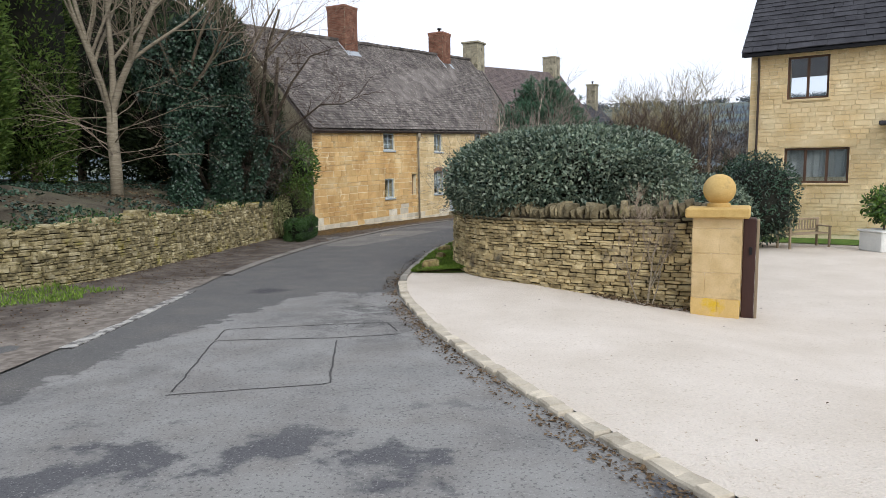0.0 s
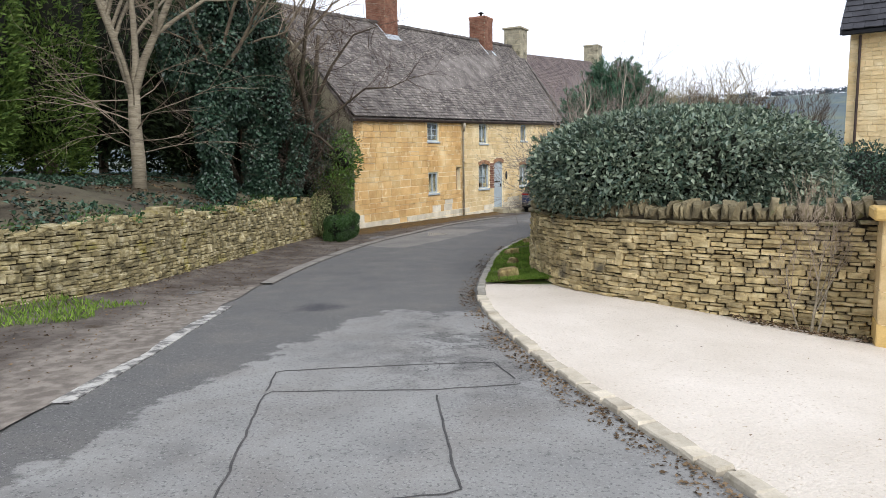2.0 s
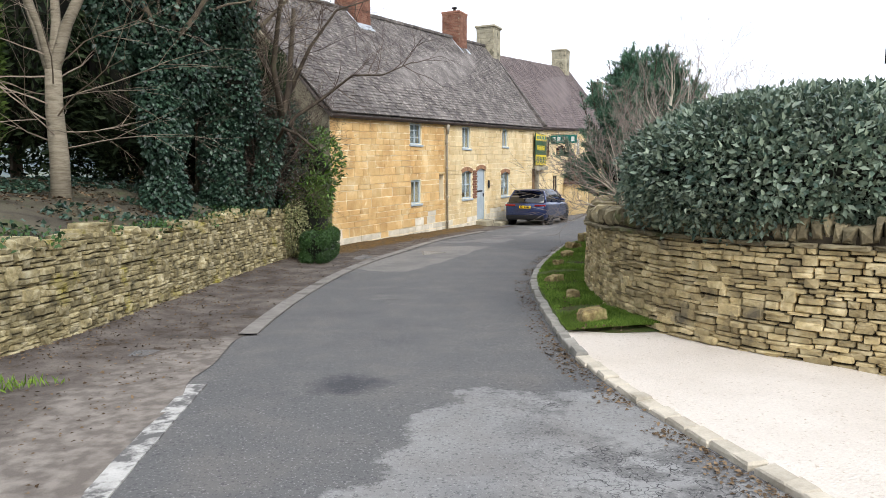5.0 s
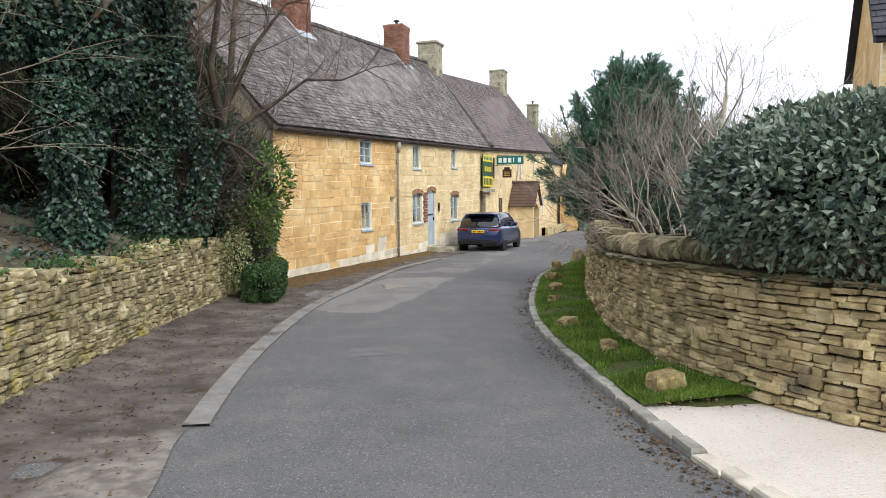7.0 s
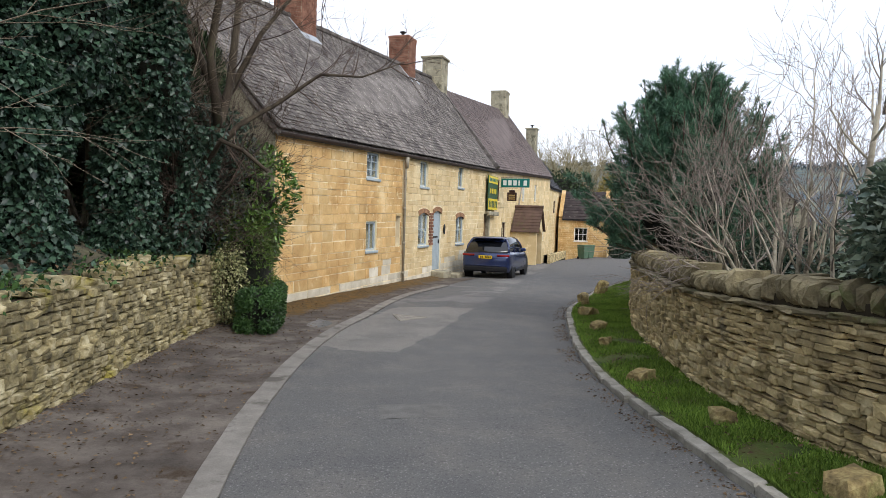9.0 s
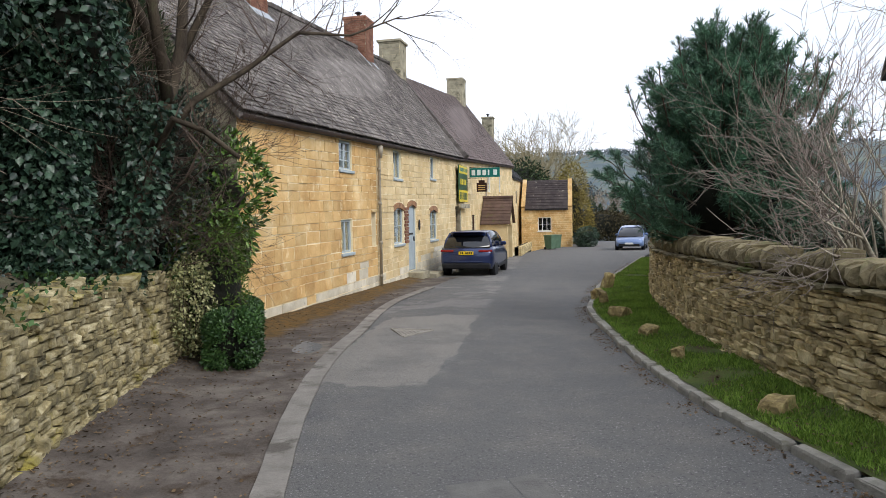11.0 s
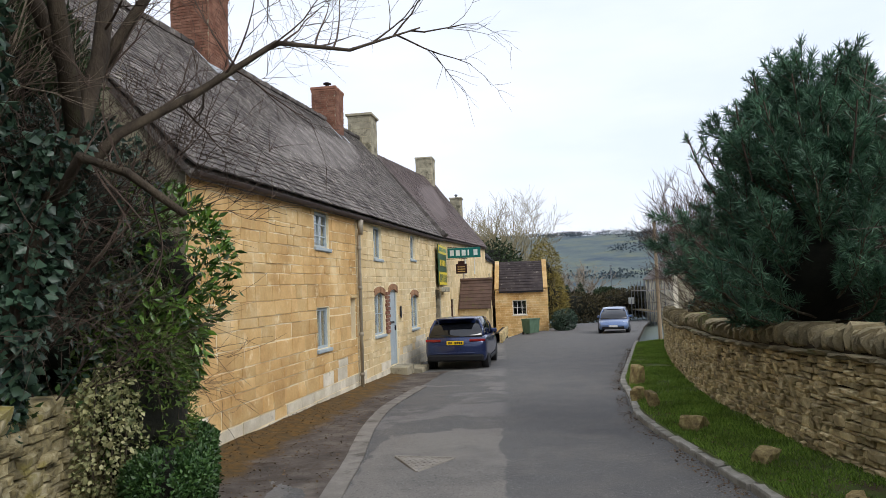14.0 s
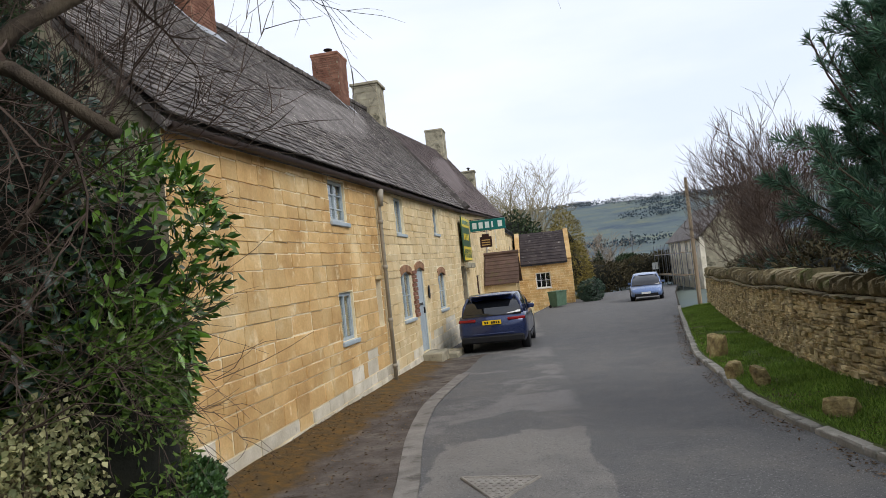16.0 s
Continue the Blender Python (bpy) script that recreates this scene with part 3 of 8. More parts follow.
asphalt_material()
road_wall = lambda y: verge_left(y) - 0.25 if y < 44 else road_left(y) - 2
ribbon("road", road_wall, lambda y: kerb_right(y) + 0.02, -29, 74.5, 0.0, M_asphalt, "patched grey asphalt village lane running slightly downhill", "road", 24, 0.5)
def footway_material():
    """Dirt that turns to pale worn grit beside the lane and to rusty moss at the cottage's foot."""
    m = M_dirt
    n, l = m.node_tree.nodes, m.node_tree.links
    b = n["Principled BSDF"]
    col = b.inputs["Base Color"].links[0].from_socket
    pos = n.new("ShaderNodeNewGeometry").outputs["Position"]
    def band(attr, lo, hi, scale, color, amount, color2):
        a = n.new("ShaderNodeAttribute"); a.attribute_name = attr
        t = n.new("ShaderNodeTexNoise"); t.inputs["Scale"].default_value, t.inputs["Detail"].default_value, t.inputs["Roughness"].default_value = scale, 9, 0.65
        l.new(pos, t.inputs["Vector"])
        k = n.new("ShaderNodeMath"); k.operation = "MULTIPLY_ADD"; k.inputs[1].default_value = amount
        l.new(t.outputs["Fac"], k.inputs[0]); l.new(a.outputs["Fac"], k.inputs[2])
        r = n.new("ShaderNodeMapRange"); r.inputs[1].default_value, r.inputs[2].default_value = lo, hi
        l.new(k.outputs[0], r.inputs[0])
        t2 = n.new("ShaderNodeTexNoise"); t2.inputs["Scale"].default_value, t2.inputs["Detail"].default_value = 7, 8
        l.new(pos, t2.inputs["Vector"])
        c = n.new("ShaderNodeMix"); c.data_type = "RGBA"; c.inputs[6].default_value, c.inputs[7].default_value = (*color, 1), (*color2, 1)
        rr = n.new("ShaderNodeMapRange"); rr.inputs[1].default_value, rr.inputs[2].default_value = 0.4, 0.62
        l.new(t2.outputs["Fac"], rr.inputs[0]); l.new(rr.outputs[0], c.inputs[0])
        x = n.new("ShaderNodeMix"); x.data_type = "RGBA"
        l.new(r.outputs[0], x.inputs[0]); l.new(col, x.inputs[6]); l.new(c.outputs[2], x.inputs[7])
        return x.outputs[2]
    col = band("grit", 0.66, 0.9, 2.4, srgb(106, 98, 90), 0.9, srgb(136, 128, 118))
    col = band("grit", 1.32, 1.42, 1.2, srgb(99, 97, 94), 0.5, srgb(112, 108, 104))
    col = band("moss", 0.72, 0.95, 2.2, srgb(84, 68, 42), 0.9, srgb(106, 80, 38))
    l.new(col, b.inputs["Base Color"])


footway_material()
pave = ribbon("pavement", lambda y: verge_left(y) - 0.2, lambda y: road_left(y) + 0.09 * noise.noise(Vector((0, y * 1.3, 4))) - 0.04, -29, 36.0,
              lambda x, y: 0.012 + 0.10 * max(0, min(1, (verge_left(y) + 0.75 - x) / 0.8)), M_dirt, "dirt and leaf-littered footway beside the lane", "pavement", 20, 0.25, 0.02)
ramp_ = lambda v, a, b: max(0.0, min(1.0, (v - a) / (b - a)))
for attr, fn in (("grit", lambda x, y: 1.05 * (1 - ramp_(road_left(y) - x, 0.1, 1.6)) * (1 - ramp_(y, 12.2, 15.5))),
                 ("moss", lambda x, y: 0.75 * (1 - ramp_(x - verge_left(y), 0.35, 1.3)) * ramp_(y, 23.0, 25.0) * (1 - 0.35 * ramp_(y, 28.5, 36.0)))):
    lay_ = pave.data.attributes.new(attr, "FLOAT", "POINT")
    lay_.data.foreach_set("value", [fn(v.co.x, v.co.y) for v in pave.data.vertices])
tagged(ribbon("grass_verge", lambda y: kerb_right(y) + 0.10, lambda y: kerb_right(y) + (1.6 if y < 27 else 1.95), 14.35, 42.5, lambda x, y: 0.03 + (0.04 + 0.06 * min(1, max(0, x - kerb_right(y)))) * min(1, (y - 14.3) / 0.9), M_grassland,
       "mown grass verge below the dry stone wall", "verge", 6, 0.3, 0.03), kind="structure")


def fall(x, y):
    """How far the forecourt has dropped below the lane."""
    t = max(0.0, min(1.0, (x - kerb_right(min(y, 15.6)) - 2.0) / 3.2))
    return -0.31 * t * t * (3 - 2 * t)


def driveway():
    rows = []
    y = -29.0
    while y < 25.01:
        a = kerb_right(y) + 0.12 if y < 15.6 else 3.4 + (y - 15.6) * 0.3
        xs_ = [a + (34 - a) * (k / 40) ** 1.8 for k in range(41)]
        r = [(x, y, prof(y) + 0.035 + fall(x, y) + 0.012 * noise.noise(Vector((x * 0.7, y * 0.5, 2)))) for x in xs_]
        rows.append(r)
        y += 0.4
    tagged(Geo().sheet(rows).part("driveway", M_gravel, smooth=True), "wide pale cream gravel driveway forecourt", "driveway", kind="structure")


driveway()
rows = []
for k in range(25):
    s_ = 0.6 + k * 0.4
    x0, y0 = 10.75 + 0.83 * s_, 24.88 - 0.56 * s_
    rows.append([(x0 - 0.56 * d, y0 - 0.83 * d, prof(y0 - 0.83 * d) + fall(x0, y0) + 0.05 + 0.03 * min(1, 2 - d)) for d in (-0.2, 0.6, 1.2, 1.7)])
tagged(Geo().sheet(rows).part("lawn_strip", M_lawn, smooth=True), "strip of green lawn below the stone house", "lawn", kind="structure")

# ---- dry stone walls ----
def along(points, step=0.3):
    """Points spaced evenly on a rounded polyline, with its direction."""
    P = [Vector(p) for p in points]
    for _ in range(3):
        Q = [P[0]]
        for a, b in zip(P, P[1:]):
            Q += [a * 0.75 + b * 0.25, a * 0.25 + b * 0.75]
        P = Q + [P[-1]]
    out, left = [P[0]], step
    for a, b in zip(P, P[1:]):
        L, t = (b - a).length, 0.0
        while L - t >= left:
            t += left
            out.append(a + (b - a) * (t / L)); left = step
        left -= L - t
    return out


class WallLine:
    """A curved wall: s along its face line; outwards is to the right of its run."""

    def __init__(self, points, lean=0.0):
        self.pts, self.step, self.lean = along(points, 0.1), 0.1, lean
        self.length = (len(self.pts) - 1) * 0.1

    def at(self, s):
        i = max(0, min(len(self.pts) - 2, int(s / self.step)))
        a, b = self.pts[i], self.pts[i + 1]
        u = (self.pts[min(i + 3, len(self.pts) - 1)] - self.pts[max(i - 2, 0)]).normalized()
        p = a + (b - a) * (s / self.step - i)
        return p, u, Vector((u.y, -u.x))

    def p(self, s, o, h):
        q, u, n = self.at(s)
        w = q + n * (o - self.lean * h)
        return Vector((w.x, w.y, prof(q.y) + h))

    def m(self, s, o, h, tilt=0.0):
        q, u, n = self.at(s)
        p = self.p(s, o, h)
        return Matrix(((u.x, -n.x, 0, p.x), (u.y, -n.y, 0, p.y), (0, 0, 1, p.z), (0, 0, 0, 1)))


def dry_wall(name, line, height, thick, label, mat, parent_mat, course=(0.06, 0.13), length=(0.14, 0.42)):
    """The core of a dry stone wall; its stones are laid later. Returns the wall and its rectangles."""
    g = Geo()
    rows = []
    n = int(line.length / 0.3)
    for i in range(n + 1):
        s = i * line.length / n
        h = height(s) - 0.03
        rows.append([line.p(s, -0.06, -0.35), line.p(s, -0.06, h), line.p(s, -thick + 0.06, h), line.p(s, -thick + 0.06, -0.35)])
    g.sheet(rows)
    g.f.append((0, 1, 2, 3)); k = len(g.v) - 4; g.f.append((k + 3, k + 2, k + 1, k))
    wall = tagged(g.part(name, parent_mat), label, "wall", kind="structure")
    return wall


WR = WallLine([(17.6, 46.9), (14.6, 43), (8.7, 34.6), (5.75, 30), (3.6, 26.4), (2.7, 24.3), (1.75, 22.3), (1.05, 20), (0.55, 18.2), (0.35, 17), (0.25, 15.5), (0.52, 14.2), (1.1, 13.2), (1.9, 12.5), (2.6, 12.05), (3.3, 11.7), (4.25, 11.25)][::-1], 0.03)
WR.pts = WR.pts[::-1]
WLft = WallLine([(-10.5, 9.6), (-8.6, 10.6), (-7.0, 12.4), (-6.55, 14), (-6.4, 16), (-6.15, 18.4), (-5.9, 21), (-5.5, 23.3), (-5.42, 23.6)], 0.08)
h_right = lambda s: 1.36 + 0.03 * math.sin(s * 0.9)
h_left = lambda s: 1.2 + 0.05 * math.sin(s * 1.1) + 0.04 * math.sin(s * 2.7)
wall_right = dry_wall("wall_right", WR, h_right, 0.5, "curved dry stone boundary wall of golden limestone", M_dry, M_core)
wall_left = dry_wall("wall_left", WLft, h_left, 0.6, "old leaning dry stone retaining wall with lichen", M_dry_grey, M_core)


def bank():
    rows = []
    for i in range(0, 90):
        s = i * WLft.length / 89
        q, u, n = WLft.at(s)
        r = []
        for k, d in enumerate((0.25, 0.6, 1.0, 1.6, 2.3, 3.2, 4.5, 6.5, 10, 20)):
            w = q - n * d
            z = prof(q.y) + h_left(s) - 0.12 + 1.0 * (1 - math.exp(-(d - 0.25) / 2.0)) + 0.09 * noise.noise(Vector((w.x, w.y, 0)))
            r.append((w.x, w.y, z))
        rows.append(r)
    for k in range(12):
        y = 24.0 + k * 1.0
        rows.append([(-5.75 - d, y, prof(y) + 1.05 + 1.0 * (1 - math.exp(-d / 2.0)) + 0.09 * noise.noise(Vector((d, y, 0)))) for d in (0, 0.35, 0.75, 1.35, 2.05, 2.95, 4.25, 6.25, 9.75, 19.75)])
    tagged(Geo().sheet(rows).part("garden_bank", M_bank, smooth=True), "shaded soil bank with leaf litter behind the retaining wall", "bank", kind="structure")


bank()
g = Geo(); rows = []
for i in range(0, 120):
    s = i * WR.length / 119
    q, u, n = WR.at(s)
    if s > WR.length - 5.5:
        break
    rows.append([(*(q - n * d)[:2], prof(q.y) + 0.45 + 0.05 * noise.noise(Vector((q.x, q.y, d)))) for d in (0.3, 0.8, 1.4, 2.0, 2.6)])
tagged(g.sheet(rows).part("garden_bed", M_bank, smooth=True), "planted garden border behind the boundary wall", "garden", kind="structure")

# ---- the long cottage ----
F1 = Frame(HOUSE, U1, 0.0079)
END1, EAVE, RIDGE_Z, RIDGE_O = 20.3, 3.1, 7.2, -3.85
# openings: s0, s1, z0, z1
OPEN1 = {"w1": (4.86, 5.74, 2.28, 2.98), "w2": (4.9, 5.66, 0.28, 1.08), "niche": (7.22, 7.58, 0.30, 1.2), "w3": (9.45, 10.3, 2.16, 2.98), "w4": (14.2, 15.0, 2.24, 2.98),
         "w5": (9.38, 10.43, 0.24, 1.30), "door": (11.02, 11.98, -0.68, 1.36), "w6": (14.05, 15.2, 0.15, 1.16), "gate": (18.85, 20.15, -1.05, 1.24)}
holes1 = [h for k, h in OPEN1.items()]
house = empty("cottage", "long terraced golden stone cottage with a steep stone-tiled roof", "house")
slab(F1, 0, END1, -1.5, EAVE, holes1, 0.45).part("wall", M_mortar, house, "coursed golden limestone front wall")
END2 = F1.p(END1, 0, 0)
F2 = Frame((END2.x, END2.y), U1, 0.009)
LEN2, EAVE2, RIDGE2, RIDGE2_O = 19.7, 3.78, 8.12, -3.75
OPEN2 = {"a": (1.0, 1.9, 2.2, 3.3), "b": (12.6, 13.5, 2.2, 3.2), "c": (2.6, 3.6, -0.1, 1.1), "d": (12.4, 13.4, -1.2, 0.9), "e": (16.4, 17.3, -0.3, 0.9), "f": (8.2, 9.1, 2.2, 3.2)}
house2 = empty("gabled_house", "cream stone house joined to the cottage with a mauve tiled roof", "house")
slab(F2, 0, LEN2, -2.2, EAVE2, list(OPEN2.values()), 0.45).part("wall", M_mortar, house2, "pale golden stone front wall")
E2 = F2.p(LEN2, 0, 0)
F3 = Frame((E2.x, E2.y), U1); F3.base = -1.6
LEN3, EAVE3, RIDGE3, RIDGE3_O = 12.4, 3.85, 7.4, -3.2
house3 = empty("end_cottage", "small cream rendered cottage at the end of the terrace", "house")
OPEN3 = {"a": (2.2, 3.3, 1.9, 2.9), "b": (6.6, 7.6, 1.9, 2.9)}
slab(F3, 0, LEN3, -2.4, EAVE3, list(OPEN3.values()), 0.45).part("wall", M_mortar, house3)


def shell(fr, s0, s1, eave, ridge_z, ridge_o, depth, parent, gables=(True, True), ridge0=None, mat=None):
    """The gables and the back wall of a house, with thickness."""
    for on, s, sg in ((gables[0], s0, 1), (gables[1], s1, -1)):
        if not on:
            continue
        g = Geo()
        prof5 = [(-0.004, -2.4), (-depth, -2.4), (-depth, eave), (ridge_o, ridge_z - 0.12), (-0.004, eave + 0.08)]
        a = [fr.p(s - 0.006 * sg, o, z) for o, z in prof5]
        b = [fr.p(s + 0.4 * sg, o, z) for o, z in prof5]
        n = len(a)
        g.add(a + b, [tuple(range(n)), tuple(range(2 * n - 1, n - 1, -1))] + [(i, (i + 1) % n, n + (i + 1) % n, n + i) for i in range(n)])
        g.part("gable", mat or M_chim, parent)
    g = Geo()
    g.add([fr.p(s, o, z) for o in (-depth, -depth - 0.4) for s, z in ((s0, -2.4), (s1, -2.4), (s1, eave), (s0, eave))],
          [(0, 1, 2, 3), (7, 6, 5, 4), (0, 4, 5, 1), (1, 5, 6, 2), (2, 6, 7, 3), (3, 7, 4, 0)])
    g.part("back_wall", mat or M_ashlar, parent)


shell(F1, 0, END1, EAVE, RIDGE_Z, RIDGE_O, 7.7, house)
shell(F2, 0, LEN2, EAVE2, RIDGE2, RIDGE2_O, 7.5, house2)
shell(F3, 0, LEN3, EAVE3, RIDGE3 - 0.1, RIDGE3_O, 6.4, house3)


def roof_base(fr, s0, s1, eave, ridge_z, ridge_o, depth, parent, skew0=0.0, skew1=0.0, over=0.12, mat=None):
    """The sloping slabs under the tiles, both sides; skew moves the ridge's ends along s."""
    drop = 0.28
    g = Geo()
    for side in (0, 1):
        eo, ez = (over, eave - drop * 0.25) if side == 0 else (-depth - over, eave - drop * 0.25)
        A, B = fr.p(s0 - 0.1, eo, ez), fr.p(s1 + 0.1, eo, ez)
        C, D = fr.p(s1 + 0.1 + skew1, ridge_o, ridge_z), fr.p(s0 - 0.1 + skew0, ridge_o, ridge_z)
        dn = Vector((0, 0, -0.12))
        g.add([A, B, C, D, A + dn, B + dn, C + dn, D + dn], [(0, 1, 2, 3), (7, 6, 5, 4), (0, 4, 5, 1), (1, 5, 6, 2), (2, 6, 7, 3), (3, 7, 4, 0)])
    return g.part("roof", mat or M_tile, parent)


roof1 = roof_base(F1, 0, END1, EAVE + 0.06, RIDGE_Z, RIDGE_O, 7.7, house, 0.3, 2.2)
roof2 = roof_base(F2, 0.1, LEN2, EAVE2 + 0.06, RIDGE2, RIDGE2_O, 7.5, house2, 2.2, 0.0, mat=M_tile2)
roof3 = roof_base(F3, 0.1, LEN3, EAVE3 + 0.04, RIDGE3, RIDGE3_O, 6.4, house3, mat=M_slate)

# ---- windows, doors and fittings of the houses ----
def window(fr, hole, parent, paint, cols=2, rws=3, recess=0.08, bar=0.03, edge=0.055, sill=True, curtain=0.0, sill_mat=None):
    """A casement set back in its opening: frame and bars, panes, sill, and a curtain behind."""
    s0, s1, z0, z1 = hole
    z0, z1 = fr.p(s0, 0, z0).z, fr.p(s0, 0, z1).z
    M = fr.m(s0, -recess, 0); M.translation.z = 0
    w = s1 - s0
    ring = [[(x, y, z) for x, z in ((0, z0), (w, z0), (w, z1), (0, z1))] + [(x, y, z) for x, z in ((edge, z0 + edge), (w - edge, z0 + edge), (w - edge, z1 - edge), (edge, z1 - edge))] for y in (-0.03, 0.03)]
    vs = [M @ Vector(p) for p in ring[0] + ring[1]]
    fs = []
    for k in range(4):
        n = (k + 1) % 4
        fs += [(k, n, 4 + n, 4 + k), (12 + k, 12 + n, 8 + n, 8 + k), (n, k, 8 + k, 8 + n), (4 + k, 4 + n, 12 + n, 12 + k)]
    win = Geo().add(vs, fs).part("window", paint, parent)
    for c in range(1, cols):
        x = w * c / cols
        Geo().box(x - bar * 0.7, x + bar * 0.7, -0.024, 0.024, z0 + edge, z1 - edge, 0.004, M).part("mullion", paint, win)
    for r in range(1, rws):
        z = z0 + (z1 - z0) * r / rws
        Geo().box(edge, w - edge, -0.018, 0.018, z - bar * 0.4, z + bar * 0.4, 0.003, M).part("glazing_bar", paint, win)
    for c in range(cols):
        p = Geo().box(w * c / cols + 0.02, w * (c + 1) / cols - 0.02, 0.004, 0.010, z0 + 0.03, z1 - 0.03, 0, M).part("pane", M_glass, win)
        p.visible_shadow = False
    if sill:
        Geo().box(-0.06, w + 0.06, -recess - 0.06, 0.02, z0 - 0.08, z0 - 0.003, 0.012, M).part("sill", sill_mat or paint, win, "painted window sill")
    if curtain:
        rows = []
        for k in range(25):
            x = edge + (w - 2 * edge) * k / 24
            y = 0.10 + 0.02 * math.sin(k * 2.1)
            rows.append([M @ Vector((x, y, z1 - 0.04 - (z1 - z0 - 0.08) * curtain)), M @ Vector((x, y, z1 - 0.04))])
        Geo().sheet(rows).part("curtain", M_curtain, win)
    return win


def arch(fr, hole, parent, mat, rise=0.10, band=0.15, n=9):
    """A segmental arch of cut stones over an opening, its ends covering the opening's top corners."""
    s0, s1, _, z1 = hole
    m, hw = (s0 + s1) / 2, (s1 - s0) / 2 + 0.06
    pts = []
    for k in range(n + 1):
        t = -1 + 2 * k / n
        pts.append((m + hw * t * 0.98, z1 - rise * t * t, m + (hw + 0.02) * t, z1 - rise * t * t + band))
    a = Geo()
    for k in range(n):
        p, q = pts[k], pts[k + 1]
        e = 0.006
        c = [(p[0] + e, p[1]), (q[0] - e, q[1]), (q[2] - e, q[3]), (p[2] + e, p[3])]
        F = [fr.p(s, 0.035, z) for s, z in c] + [fr.p(s, -0.10, z) for s, z in c]
        a.add(F, [(0, 1, 2, 3), (7, 6, 5, 4), (0, 4, 5, 1), (1, 5, 6, 2), (2, 6, 7, 3), (3, 7, 4, 0)])
    return a.part("arch", mat, parent, "segmental stone arch head")


for key, cols, rws, cur in (("w1", 2, 3, 0.9), ("w2", 2, 1, 0.0), ("w3", 2, 1, 0.7), ("w4", 2, 1, 0.4), ("w5", 2, 2, 0.8), ("w6", 2, 2, 0.7)):
    window(F1, OPEN1[key], house, M_blue, cols, rws, curtain=cur, recess=0.1 if key in ("w3", "w4") else 0.075)
for key in ("w5", "w6", "door"):
    arch(F1, OPEN1[key], house, M_arch)
s0, s1, z0, z1 = OPEN1["niche"]
slab(Frame(F1.p(0, -0.16, 0).to_2d(), U1, 0.0079), s0, s1, z0, z1, [], 0.1).part("blocked_window", M_oldwood, house, "boarded slit window")
g = Geo().box(-0.05, s1 - s0 + 0.05, -0.05, 0.1, 0, 0.07, 0.01, F1.m(s0, 0, z1 + 0.02)).part("lintel", M_ashlar_pale, house, "stone slit window lintel")
# front door
s0, s1, z0, z1 = OPEN1["door"]
M = F1.m(s0, -0.07, z0); w, h = s1 - s0, F1.p(s0, 0, z1).z - F1.p(s0, 0, z0).z
g = Geo()
g.box(0, 0.06, -0.04, 0.04, 0, h, 0.006, M).box(w - 0.06, w, -0.04, 0.04, 0, h, 0.006, M).box(0.06, w - 0.06, -0.04, 0.04, h - 0.06, h, 0.006, M)
doorframe = g.part("door_frame", M_blue, house)
g = Geo()
for k in range(5):
    a = 0.065 + (w - 0.13) * k / 5
    g.box(a, a + (w - 0.13) / 5 - 0.006, -0.015, 0.02, 0.02, h - 0.065, 0.006, M)
door = g.part("door", M_blue, house, "closed pale blue plank front door")
Geo().box(w - 0.15, w - 0.12, -0.06, -0.015, h * 0.45, h * 0.52, 0.005, M).part("handle", M_iron, door)
Geo().box(0.2, w - 0.2, -0.03, -0.015, h * 0.55, h * 0.58, 0.004, M).part("letter_plate", M_iron, door)
# quoin bricks between the arched window and the door
for k in range(11):
    for j in range(2):
        a = 10.53 + (0.0 if k % 2 else 0.06) + j * 0.2
        Geo().box(0, 0.185, -0.05, 0.05, 0, 0.088, 0.006, F1.m(a, 0.0, 0.22 + k * 0.1)).part("brick", M_brick, house)
# boarded side gate, under the enamel signs
s0, s1, z0, z1 = OPEN1["gate"]
M = F1.m(s0, -0.18, z0); w, h = s1 - s0, F1.p(s0, 0, z1).z - F1.p(s0, 0, z0).z
gate = tagged(Geo().box(0, w, 0.02, 0.06, 0, h, 0.004, M).part("boarded_door", M_oldwood), "closed brown vertical-boarded side door of the cottage", "door", kind="structure")
for k in range(7):
    a = w * k / 7
    Geo().box(a + 0.004, a + w / 7 - 0.004, -0.01, 0.02, 0, h, 0.004, M).part("board", M_oldwood, gate)
# house number plaque
Geo().lathe([(0.0, 0), (0.14, 0), (0.16, 0.02), (0.0, 0.03)], 20, F1.m(12.35, 0.03, 0.72) @ pose(0, 0, 0, 90, 0, 0) @ Matrix.Diagonal((0.7, 1.25, 1, 1))).part("plaque", M_iron, house, "oval dark house plaque")
# eaves gutter and downpipe
def gutter(fr, s0, s1, z, o, parent, mat):
    g = Geo()
    pts = [[(fr.p(s, o + 0.06 * math.cos(math.pi * (1 + k / 6)), z + 0.06 * math.sin(math.pi * (1 + k / 6)))) for k in range(7)] for s in np.linspace(s0, s1, 18)]
    g.sheet(pts)
    pts2 = [[(fr.p(s, o + 0.05 * math.cos(math.pi * (1 + k / 6)), z + 0.01 + 0.05 * math.sin(math.pi * (1 + k / 6)))) for k in range(7)][::-1] for s in np.linspace(s0, s1, 18)]
    g.sheet(pts2)
    return g.part("gutter", mat, parent, smooth=True)


